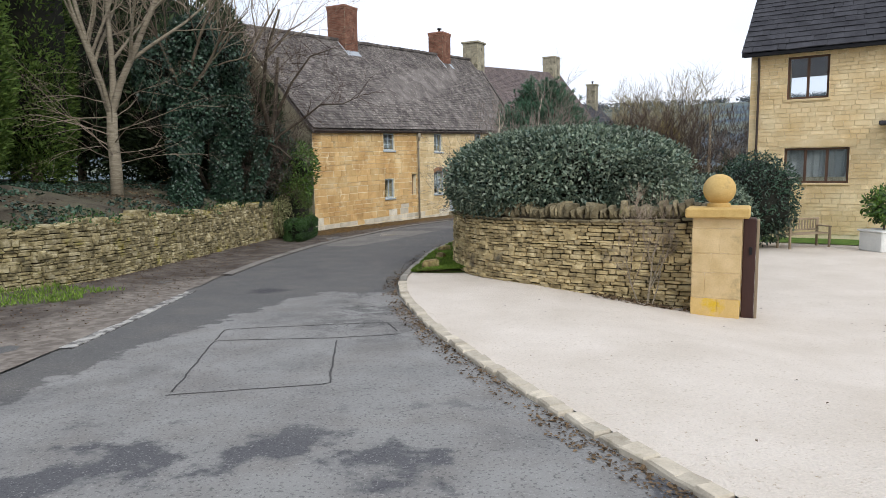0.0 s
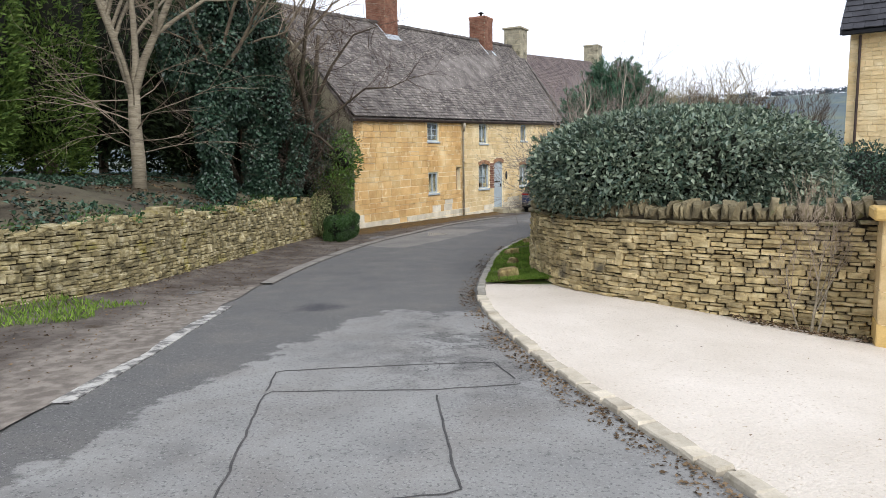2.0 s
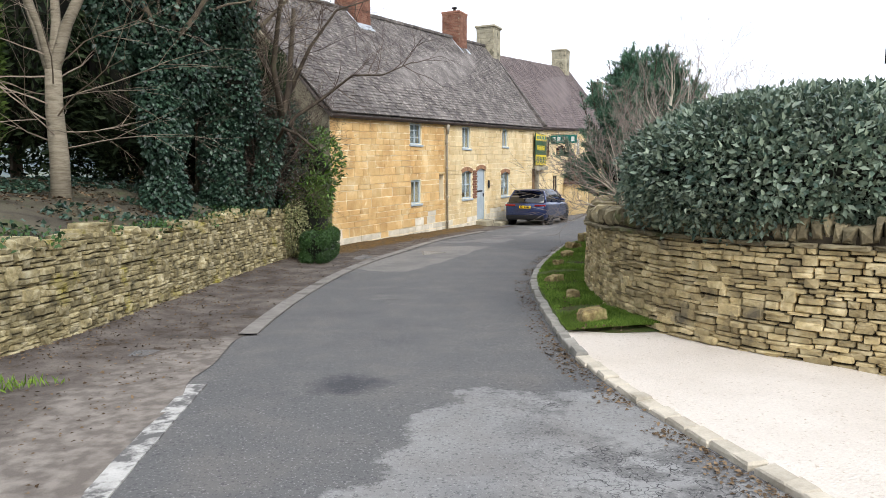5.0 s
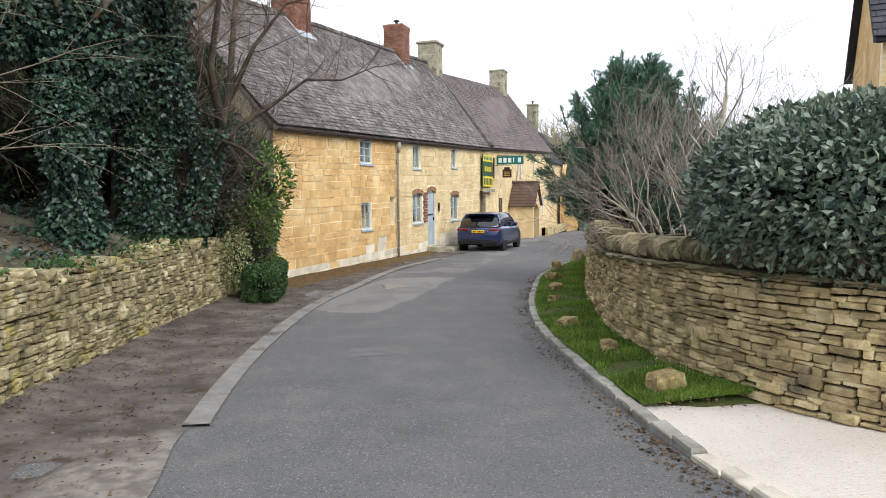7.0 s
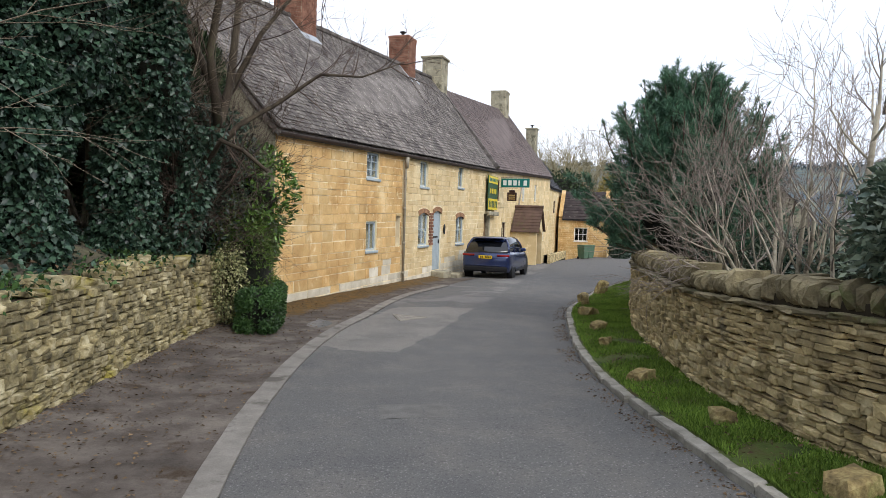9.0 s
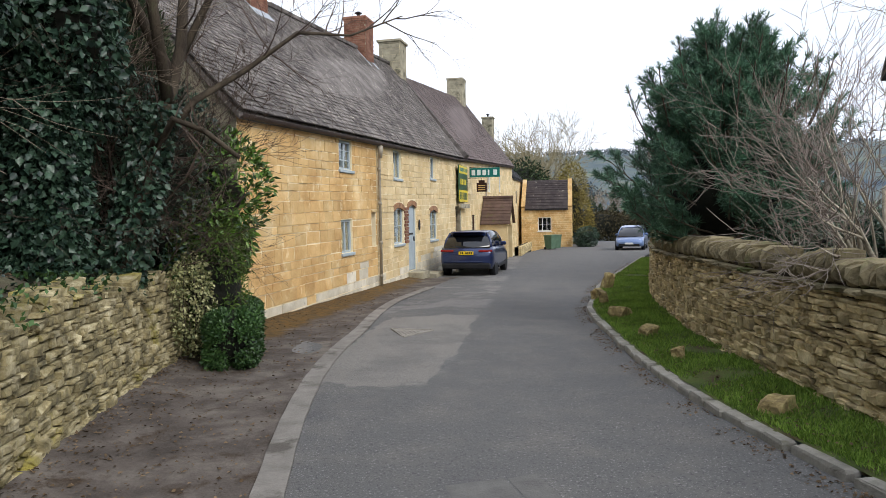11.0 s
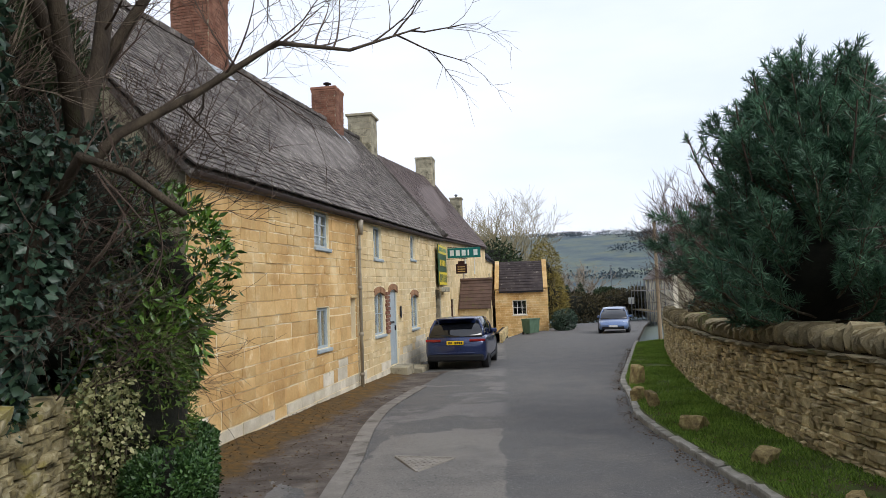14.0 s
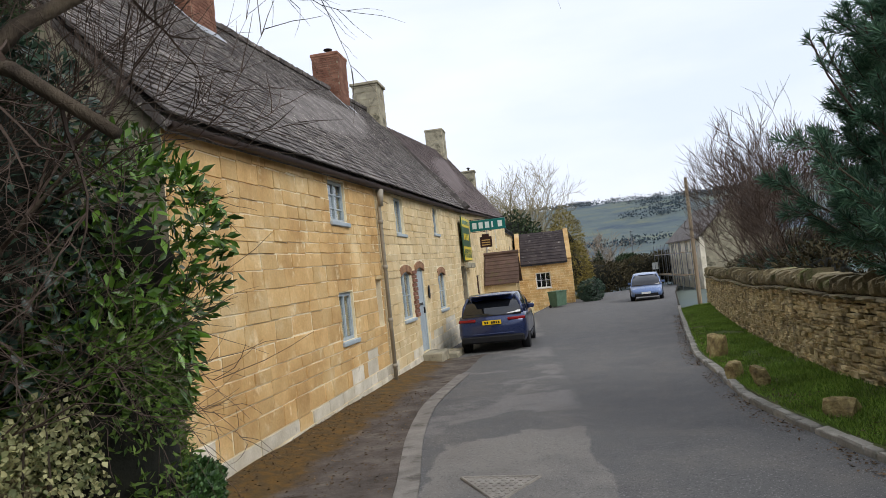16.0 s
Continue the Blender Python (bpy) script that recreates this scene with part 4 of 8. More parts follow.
gutter(F1, -0.1, END1, EAVE - 0.05, 0.15, house, M_gutter)
gutter(F2, 0, LEN2, EAVE2 - 0.06, 0.15, house2, M_gutter)
g = Geo()
g.tube([F1.p(7.72, 0.15, EAVE - 0.1), F1.p(7.72, 0.12, EAVE - 0.35), F1.p(7.72, 0.10, EAVE - 0.5), F1.p(7.72, 0.10, -0.95)], 0.042, 10)
g.tube([F1.p(7.72, 0.14, EAVE - 0.45), F1.p(7.72, 0.14, EAVE - 0.12)], [0.055, 0.085], 10)
for z in (0.35, 1.4, 2.3, -0.55):
    g.tube([F1.p(7.72, 0.10, z), F1.p(7.72, 0.10, z + 0.08)], 0.055, 10)
g.part("downpipe", M_pipe, house, "grey cast-iron downpipe with hopper", smooth=True)
g = Geo().tube([F2.p(8.0, 0.1, EAVE2 - 0.2), F2.p(4.4, 0.1, -1.2)], 0.04, 8)
g.part("downpipe", M_pipe, house2, smooth=True)
# worn door steps
st = Geo().box(-0.45, 0.45, -0.02, 0.5, -0.3, 0.16, 0.03, F1.m(11.35, 0.5, -0.82)).part("stone_step", M_chim)
tagged(st, "worn stone doorstep at the cottage door", "step")
st = Geo().box(-0.55, 0.55, -0.02, 0.55, -0.3, 0.12, 0.03, F1.m(12.5, 0.72, -0.92)).part("stone_step", M_chim)
tagged(st, "low stone slab step beside the cottage door", "step")

for k, hole in OPEN2.items():
    window(F2, hole, house2, M_brownwood if k in ("a", "c") else M_white, 2, 1, sill=True, curtain=0.0, sill_mat=M_ashlar_pale)
for k, hole in OPEN3.items():
    window(F3, hole, house3, M_brownwood, 2, 1, sill=False)


def chimney(fr, s, o, z0, z1, l, w, parent, mat, h, ln, cap=0.08, cowl=False, shapes=None):
    """A stack clad in courses on four sides, with a corbelled cap; returns nothing."""
    base = fr.p(s, o, 0)
    c0, zz0, zz1 = base.to_2d(), fr.p(s, o, z0).z, fr.p(s, o, z1).z
    u, n = fr.u, fr.n
    g = Geo()
    M = Matrix(((u.x, n.x, 0, c0.x), (u.y, n.y, 0, c0.y), (0, 0, 1, 0), (0, 0, 0, 1)))
    g.box(-l / 2, l / 2, -w / 2, w / 2, zz0, zz1 - 0.02, 0, M)
    core = g.part("chimney", M_mortar if mat is not M_brick else M_chim, parent, "red brick chimney stack" if mat is M_brick else "weathered ashlar chimney stack")
    mats = []
    corners = [(-l / 2, w / 2, u, l), (l / 2, w / 2, -n, w), (l / 2, -w / 2, -u, l), (-l / 2, -w / 2, n, w)]
    for a, b, d, L in corners:
        q = c0 + u * a + n * b
        ff = Frame((q.x, q.y), (d.x, d.y), base=0)
        if ff.n.dot(Vector((q.x, q.y)) - c0) < 0:
            q2 = q + d * L
            ff = Frame((q2.x, q2.y), (-d.x, -d.y), base=0)
        for p in courses(0, L, zz0, zz1 - 0.16, h, ln):
            mats.append(block_matrix(ff, p[0] + 0.004, p[1] - 0.004, p[2] + 0.004, p[3] - 0.004, 0.02, 0.06))
    lay(core, "brick" if mat is M_brick else "stone_block", mat, mats, BLOCKS, 0, "stack masonry")
    g = Geo()
    g.box(-l / 2 - 0.03, l / 2 + 0.03, -w / 2 - 0.03, w / 2 + 0.03, zz1 - 0.16, zz1 - 0.08, 0.01, M)
    g.box(-l / 2 - cap, l / 2 + cap, -w / 2 - cap, w / 2 + cap, zz1 - 0.08, zz1 + 0.04, 0.02, M)
    g.part("cap", M_chim if mat is not M_brick else M_brick, core)
    if cowl:
        Geo().lathe([(0.07, 0), (0.07, 0.22), (0.16, 0.24), (0.16, 0.27), (0.02, 0.33)], 12, None, (c0.x, c0.y, zz1 + 0.04)).part("cowl", M_iron, core)


chimney(F1, 7.5, RIDGE_O, 6.3, 8.7, 1.0, 1.0, house, M_brick, (0.075, 0.08), (0.22, 0.24), 0.05)
chimney(F1, 17.5, RIDGE_O, 6.3, 8.36, 1.0, 0.95, house, M_brick, (0.075, 0.08), (0.22, 0.24), 0.05, True)
chimney(F2, 1.9, RIDGE2_O, 7.2, 9.6, 1.1, 1.05, house2, M_chim, (0.3, 0.4), (0.4, 0.6), 0.10)
chimney(F2, 17.9, RIDGE2_O, 7.2, 9.25, 1.25, 1.1, house2, M_chim, (0.35, 0.45), (0.4, 0.6), 0.06)
chimney(F3, 9.4, RIDGE3_O, 6.4, 9.6, 0.9, 0.9, house3, M_chim, (0.3, 0.4), (0.4, 0.6), 0.1, True)
# lead flashing: a narrow apron below each stack and a soaker up its flank
for s, wide in ((7.5, 0.95), (17.5, 0.25)):
    sl = (RIDGE_Z - EAVE - 0.06) / (0.12 - RIDGE_O)
    zf = lambda o: RIDGE_Z - (o - RIDGE_O) * sl + 0.10
    for a0, a1, o1, o2 in ((s + 0.5 - wide, s + 0.5, RIDGE_O + 0.5, RIDGE_O + 0.74), (s - 0.62, s - 0.5, RIDGE_O + 0.05, RIDGE_O + 0.74)):
        q = [F1.p(a0, o1, zf(o1)), F1.p(a1, o1, zf(o1)), F1.p(a1, o2, zf(o2)), F1.p(a0, o2, zf(o2))]
        Geo().add(q + [p - Vector((0, 0, 0.03)) for p in q], [(3, 2, 1, 0), (4, 5, 6, 7), (0, 1, 5, 4), (1, 2, 6, 5), (2, 3, 7, 6), (3, 0, 4, 7)]).part("flashing", M_lead, house, "pale lead flashing")

# ---- signs on the wall ----
def flat_paint(name, c, rough=0.4):
    return material(name, [srgb(*[max(0, v - 8) for v in c]), srgb(*c)], 0.3, rough, 0.05, 0.03, spot=srgb(*[int(v * 0.6) for v in c]), spot_size=0.2, spot_at=0.68)


M_enamel_green, M_enamel_yellow, M_letter = flat_paint("teal_enamel", (24, 112, 104)), flat_paint("yellow_enamel", (226, 202, 52)), flat_paint("cream_enamel", (226, 232, 222))
M_enamel_dark, M_shield = flat_paint("dark_green_enamel", (52, 84, 56)), flat_paint("dark_brown_sign", (58, 34, 26))
FS = Frame(F1.p(18.9, 0.16, 0).to_2d(), U1, base=0)
sign = tagged(Geo().box(0, 2.0, -0.02, 0.02, 1.75, 3.42, 0.005, FS.m(0, 0, 0)).part("enamel_wall_sign", M_enamel_dark), "tall yellow and green enamel advertising sign on the wall", "sign")
for c, d in ((3.05, 3.40), (1.77, 2.30)):
    Geo().box(0.02, 1.98, -0.03, -0.022, c, d, 0.002, FS.m(0, 0, 0)).part("panel", M_enamel_yellow, sign)
for k in range(6):
    Geo().box(0.14 + k * 0.3, 0.33 + k * 0.3, -0.036, -0.031, 1.88, 2.2, 0.002, FS.m(0, 0, 0)).part("lettering_bar", M_enamel_dark, sign)
    Geo().box(0.14 + k * 0.3, 0.33 + k * 0.3, -0.036, -0.031, 3.14, 3.30, 0.002, FS.m(0, 0, 0)).part("lettering_bar", M_enamel_green, sign)
for k in range(4):
    Geo().box(0.3 + k * 0.37, 0.52 + k * 0.37, -0.03, -0.022, 2.55, 2.8, 0.002, FS.m(0, 0, 0)).part("lettering_bar", M_enamel_yellow, sign)
Geo().box(-0.05, 2.05, -0.10, 0.02, 1.48, 1.68, 0.02, FS.m(0, 0.02, 0)).part("lower_board", M_chim, sign, "grey sign board under the enamel panel")
# projecting sign: board across the footway, seen face on
def cross_frame(s, fr):
    """Axes of a board that stands out from the wall: x outwards, y along the wall."""
    q = fr.p(s, 0, 0)
    return Matrix(((fr.n.x, fr.u.x, 0, q.x), (fr.n.y, fr.u.y, 0, q.y), (0, 0, 1, 0), (0, 0, 0, 1)))


MX = cross_frame(22.4, F1)
proj = tagged(Geo().box(0.02, 1.52, -0.03, 0.03, 3.0, 3.46, 0.01, MX).part("projecting_sign", M_enamel_green), "teal enamel projecting shop sign with cream lettering shapes", "sign")
for k in range(5):
    x = 0.13 + k * 0.27
    Geo().box(x, x + (0.07 if k == 3 else 0.18), -0.038, -0.031, 3.1, 3.36, 0.002, MX).part("lettering_bar", M_letter, proj)
Geo().tube([MX @ Vector((0.0, 0.035, 3.5)), MX @ Vector((1.5, 0.035, 3.5))], 0.015, 6).part("bracket", M_iron, proj)
MX2 = cross_frame(22.1, F1)
shield = tagged(Geo().box(0.42, 0.92, -0.025, 0.025, 2.28, 2.72, 0.06, MX2).part("hanging_sign", M_shield), "small dark brown hanging shield sign on an iron bracket", "sign")
Geo().box(0.52, 0.82, -0.025, 0.025, 2.72, 2.84, 0.03, MX2).part("crest", M_shield, shield)
for k in range(3):
    Geo().box(0.5, 0.84, -0.031, -0.0255, 2.36 + k * 0.1, 2.40 + k * 0.1, 0.001, MX2).part("lettering_bar", M_capy, shield)
Geo().tube([MX2 @ Vector((0.0, 0, 2.95)), MX2 @ Vector((0.95, 0, 2.95))], 0.014, 6).tube([MX2 @ Vector((0.67, 0, 2.95)), MX2 @ Vector((0.67, 0, 2.8))], 0.008, 6).part("bracket", M_iron, shield)

# ---- porch of the gabled house ----
def porch():
    fr = F2
    s0, s1, d, zb = 5.0, 7.2, 1.5, -1.45
    p = empty("stone_porch", "small stone porch with a mossy brown tiled gable roof", "porch")
    ez, rz, m = 0.62, 1.84, (s0 + s1) / 2
    for a, b in ((s0, s0 + 0.25), (s1 - 0.25, s1)):
        Geo().add([fr.p(s, o, z) for z in (zb, ez) for s, o in ((a, 0.03), (b, 0.03), (b, d), (a, d))],
                  [(0, 3, 2, 1), (4, 5, 6, 7), (0, 1, 5, 4), (1, 2, 6, 5), (2, 3, 7, 6), (3, 0, 4, 7)]).part("side_wall", M_ashlar_pale, p)
    pr = [(s0 + .25, ez), (s0, ez), (m, rz - 0.1), (s1, ez), (s1 - .25, ez), (s1 - 0.5, 0.45), (m, 0.75), (s0 + 0.5, 0.45)]
    A, B = [fr.p(s, d, z) for s, z in pr], [fr.p(s, d - 0.25, z) for s, z in pr]
    n = len(pr)
    Geo().add(A + B, [tuple(range(n)), tuple(range(2 * n - 1, n - 1, -1))] + [(i, n + i, n + (i + 1) % n, (i + 1) % n) for i in range(n)]).part("gable", M_ashlar_pale, p)
    for sg, sa in ((-1, s0), (1, s1)):
        rows_ = 8
        for k in range(rows_):
            t0, t1 = k / rows_, (k + 1.25) / rows_
            t1 = min(t1, 1.0)
            q = lambda t, lift: (sa + sg * 0.15 + (m - sa - sg * 0.15) * t, ez - 0.12 + (rz - ez + 0.12) * t + lift)
            (a0, c0), (a1, c1) = q(t0, 0.10), q(t1, 0.06)
            g_ = Geo().add([fr.p(a0, 0.05, c0), fr.p(a0, d + 0.15, c0), fr.p(a1, d + 0.15, c1), fr.p(a1, 0.05, c1),
                       fr.p(a0, 0.05, c0 - .05), fr.p(a0, d + 0.15, c0 - .05), fr.p(a1, d + 0.15, c1 - .05), fr.p(a1, 0.05, c1 - .05)],
                      [(0, 1, 2, 3), (7, 6, 5, 4), (0, 4, 5, 1), (1, 5, 6, 2), (2, 6, 7, 3), (3, 7, 4, 0)])
            g_.part("tile_course", M_porchtile, p)
    Geo().tube([fr.p(m, 0.0, rz + 0.08), fr.p(m, d + 0.18, rz + 0.08)], 0.09, 8).part("ridge", M_porchtile, p)
    Geo().box(-0.5, 0.5, 0, 0.05, zb, 0.55, 0.01, fr.m(m, 0.3, 0)).part("door", M_brownwood, p)


M_porchtile = material("mossy_brown_tile", [srgb(78, 62, 54), srgb(100, 80, 70)], 0.4, 0.95, 0.5, 0.03, vary=0.12, spot=srgb(90, 84, 56), spot_size=0.3)
porch()

# ---- low garden wall, outbuilding, bin ----
def low_wall():
    a, b = F2.p(7.6, 1.9, 0).to_2d(), F2.p(19.5, 1.4, 0).to_2d()
    fr = Frame(a, b - a, base=0)
    L = (b - a).length
    g = Geo()
    rows = [[(*fr.p(s, o, 0).to_2d(), prof(fr.p(s, 0, 0).y) + h) for o, h in ((0, -0.3), (0, 0.5), (-0.35, 0.5), (-0.35, -0.3))] for s in np.linspace(0, L, 24)]
    g.sheet(rows)
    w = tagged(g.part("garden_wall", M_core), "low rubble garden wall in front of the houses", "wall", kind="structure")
    mats = []
    for p in courses(0, L, 0, 0.55, (0.08, 0.15), (0.18, 0.45)):
        z = prof(fr.p((p[0] + p[1]) / 2, 0, 0).y)
        mats.append(block_matrix(fr, p[0], p[1] - 0.01, p[2] + z, p[3] + z - 0.008, 0.04, 0.16))
    lay(w, "stone", M_dry, mats, STONES, 0, "rubble stones of the garden wall")


low_wall()
FO = Frame((15.15, 64.5), (0.904, -0.427), base=0)
def outbuilding():
    ob = empty("outbuilding", "small golden stone outbuilding with a lichened slate roof", "outbuilding")
    L, zb, ez, rz, dp = 3.95, -2.4, 1.55, 3.75, 4.2
    hole = (1.3, 2.35, -0.3, 0.78)
    slab(FO, 0, L, zb, ez, [hole], 0.4).part("wall", M_mortar, ob)
    mats = [block_matrix(FO, p[0] + .006, p[1] - .006, p[2] + .006, p[3] - .006, 0.02, 0.06) for p in courses(0, L, -1.9, ez, (0.14, 0.22), (0.25, 0.55), [hole])]
    lay(ob, "stone_block", M_ashlar, mats, BLOCKS, 0, "golden masonry")
    for s, sg in ((0, 1), (L, -1)):
        prf = [(-0.41, zb), (-dp, zb), (-dp, ez), (-dp / 2, rz + 0.15), (0.0, ez + 0.12), (-0.41, ez - .1)]
        A, B = [FO.p(s + 0.02 * -sg, o, z) for o, z in prf], [FO.p(s + 0.32 * sg, o, z) for o, z in prf]
        n = len(prf)
        Geo().add(A + B, [tuple(range(n)), tuple(range(2 * n - 1, n - 1, -1))] + [(i, (i + 1) % n, n + (i + 1) % n, n + i) for i in range(n)]).part("gable", M_ashlar, ob)
    for sd in (0, 1):
        eo = 0.2 if sd == 0 else -dp - 0.2
        g_ = Geo()
        A, B, C, D = FO.p(0.3, eo, ez - 0.1), FO.p(L - 0.3, eo, ez - 0.1), FO.p(L - 0.3, -dp / 2, rz), FO.p(0.3, -dp / 2, rz)
        dn = Vector((0, 0, -0.1))
        g_.add([A, B, C, D, A + dn, B + dn, C + dn, D + dn], [(0, 1, 2, 3), (7, 6, 5, 4), (0, 4, 5, 1), (1, 5, 6, 2), (2, 6, 7, 3), (3, 7, 4, 0)])
        g_.part("roof", M_slate, ob)
    window(FO, hole, ob, M_white, 3, 2)
    tiles(ob, FO, 0.3, L - 0.3, 0.2, ez - 0.1, -dp / 2, rz, 0, 0, M_slate_lichen, 12, 0.3)


M_slate_lichen = material("lichened_slate", [srgb(52, 46, 46), srgb(74, 66, 64)], 0.6, 0.9, 0.4, 0.04, island=0.16, spot=srgb(176, 170, 158), spot_size=0.3, spot_at=0.62)


def unit_tile(r):
    j = lambda a: r.uniform(-a, a)
    w0, w1 = -0.5 + j(0.02), 0.5 + j(0.02)
    t = 0.5
    lo0, lo1 = -0.5 + j(0.05), -0.5 + j(0.05)
    vs = [(w0, lo0, -t), (w1, lo1, -t), (w1, 0.5, -t), (w0, 0.5, -t), (w0, lo0, t), (w1, lo1, t), (w1, 0.5, t), (w0, 0.5, t)]
    return np.array(vs), [(3, 2, 1, 0), (4, 5, 6, 7), (0, 1, 5, 4), (1, 2, 6, 5), (2, 3, 7, 6), (3, 0, 4, 7)]


TILES = [unit_tile(rng) for _ in range(7)]


def tiles(parent, fr, s0, s1, eo, ez, ro, rz, sk0, sk1, mat, count, width, near=0):
    """Graduated roof tiles laid in courses from eave to ridge, each lapping the one below."""
    mats = []
    ts = np.cumsum(np.linspace(1.35, 0.75, count)); ts = np.r_[0, ts / ts[-1]]
    for k in range(count):
        t, tn = ts[k], ts[k + 1]
        wl_ = width * (1.15 - 0.4 * t)
        a, b = s0 + sk0 * t, s1 + sk1 * t
        s = a - rng.uniform(0, wl_)
        while s < b:
            w_ = wl_ * rng.uniform(0.6, 1.35)
            c0, c1 = max(s, a), min(s + w_, b)
            s += w_
            if c1 - c0 < 0.05:
                continue
            m = (c0 + c1) / 2
            P = fr.p(m, eo + (ro - eo) * t, ez + (rz - ez) * t)
            Q = fr.p(m, eo + (ro - eo) * tn, ez + (rz - ez) * tn)
            X = (fr.p(c1, eo, ez) - fr.p(c0, eo, ez)).normalized()
            Y = (Q - P); L_ = Y.length; Y = Y.normalized()
            N = X.cross(Y).normalized()
            Y = (Y - N * rng.uniform(0.06, 0.13)).normalized(); N = X.cross(Y).normalized()
            c = (P + Q) / 2 + N * rng.uniform(0.045, 0.06)
            R = Matrix(((X.x, Y.x, N.x, c.x), (X.y, Y.y, N.y, c.y), (X.z, Y.z, N.z, c.z), (0, 0, 0, 1)))
            mats.append(((m, t), R @ Matrix.Diagonal((c1 - c0 - 0.008, L_ * 1.25, 0.024, 1))))
    if near:
        mats.sort(key=lambda q: q[0][0] * 0.5 + q[0][1] * 6)
    lay(parent, "roof_tile", mat, [q[1] for q in mats], TILES, near, "lapped stone roof tiles")


outbuilding()


def wheelie_bin(p, turn):
    b = empty("wheelie_bin", "green plastic wheelie bin beside the outbuilding", "bin", at=(*p, prof(p[1])), turn=turn)
    g = Geo()
    g.add([(x * s, y * s * 1.1, z) for z, s in ((0.08, 0.24), (0.98, 0.3)) for x, y in ((-1, -1), (1, -1), (1, 1), (-1, 1))],
          [(3, 2, 1, 0), (4, 5, 6, 7), (0, 1, 5, 4), (1, 2, 6, 5), (2, 3, 7, 6), (3, 0, 4, 7)])
    g.part("body", M_bin, b)
    Geo().box(-0.32, 0.32, -0.37, 0.36, 0.985, 1.05, 0.025).part("lid", M_bin, b)
    for x in (-0.22, 0.22):
        Geo().tube([(x - 0.03, 0.27, 0.1), (x + 0.03, 0.27, 0.1)], 0.1, 12).part("wheel", M_iron, b)
    return b


M_bin = material("dark_green_plastic", [srgb(72, 96, 76), srgb(92, 116, 94)], 0.3, 0.6, 0.05, 0.02)
wheelie_bin((14.9, 58.2), 30)
wheelie_bin((15.6, 58.9), 25)

# ---- the house behind the forecourt ----
FB = Frame((10.75, 24.88), (0.83, -0.56), base=0)
OPENB = {"up": (1.16, 2.41, 3.74, 5.15), "down": (1.16, 3.1, 0.92, 2.1), "up2": (5.2, 6.5, 3.74, 5.15), "down2": (5.0, 6.9, 0.92, 2.1)}
bh = empty("stone_house", "modern golden stone house with brown timber windows and slate roof", "house")
slab(FB, 0, 9.0, -1.2, 5.5, list(OPENB.values()), 0.35).part("wall", M_mortar, bh)
for s in (0, 9.0):
    sg = 1 if s == 0 else -1
    prf = [(-0.36, -1.2), (-7.0, -1.2), (-7.0, 5.5), (-3.5, 8.9), (-0.36, 5.5)]
    A, B = [FB.p(s, o, z) for o, z in prf], [FB.p(s + 0.3 * sg, o, z) for o, z in prf]
    Geo().add(A + B, [tuple(range(5)), tuple(range(9, 4, -1))] + [(i, (i + 1) % 5, 5 + (i + 1) % 5, 5 + i) for i in range(5)]).part("gable", M_ashlar, bh)
for sd in (0, 1):
    eo = 0.35 if sd == 0 else -7.35
    A, B, C, D = FB.p(-0.25, eo, 5.35), FB.p(9.25, eo, 5.35), FB.p(9.25, -3.5, 9.05), FB.p(-0.25, -3.5, 9.05)
    dn = Vector((0, 0, -0.12))
    Geo().add([A, B, C, D, A + dn, B + dn, C + dn, D + dn], [(0, 1, 2, 3), (7, 6, 5, 4), (0, 4, 5, 1), (1, 5, 6, 2), (2, 6, 7, 3), (3, 7, 4, 0)]).part("roof", M_slate, bh)
tiles(bh, FB, -0.25, 9.25, 0.35, 5.35, -3.5, 9.05, 0, 0, M_slate, 22, 0.34)
for k, hole in OPENB.items():
    window(FB, hole, bh, M_brownwood, 2 if k.startswith("up") else 3, 1, recess=0.09, edge=0.07, bar=0.06, sill=True, curtain=0.85 if k.startswith("down") else 0.0, sill_mat=M_ashlar_pale)
for hole in (OPENB["down"], OPENB["down2"]):
    Geo().box(-0.2, hole[1] - hole[0] + 0.2, -0.035, 0.1, 0, 0.26, 0.01, FB.m(hole[0], 0, hole[3] + 0.02)).part("lintel", M_ashlar_pale, bh)
Geo().box(0, 9.4, -0.09, 0.0, 0, 0.14, 0.02, FB.m(-0.2, 0.28, 5.22)).part("gutter", M_iron, bh)
Geo().tube([FB.p(0.28, 0.2, 5.2), FB.p(0.28, 0.09, 4.9), FB.p(0.28, 0.09, -0.6)], 0.04, 8).part("downpipe", M_gutter, bh)
mats = [block_matrix(FB, p[0] + .005, p[1] - .005, p[2] + .005, p[3] - .005, 0.02, 0.06) for p in courses(0, 5.5, -0.8, 5.3, (0.10, 0.2), (0.2, 0.5), [(h[0], h[1], h[2], h[3] + (0.28 if h[3] < 3 else 0)) for h in OPENB.values()])]
lay(bh, "stone_block", M_ashlar_pale, mats, BLOCKS, 0, "coursed golden masonry")
# small bracketed lantern roof edge by the entrance
g = Geo().box(-0.1, 1.6, -0.9, 0.0, 0, 0.12, 0.02, FB.m(4.0, 0.0, 2.75)).part("canopy", M_slate, bh, "dark slate entrance canopy")


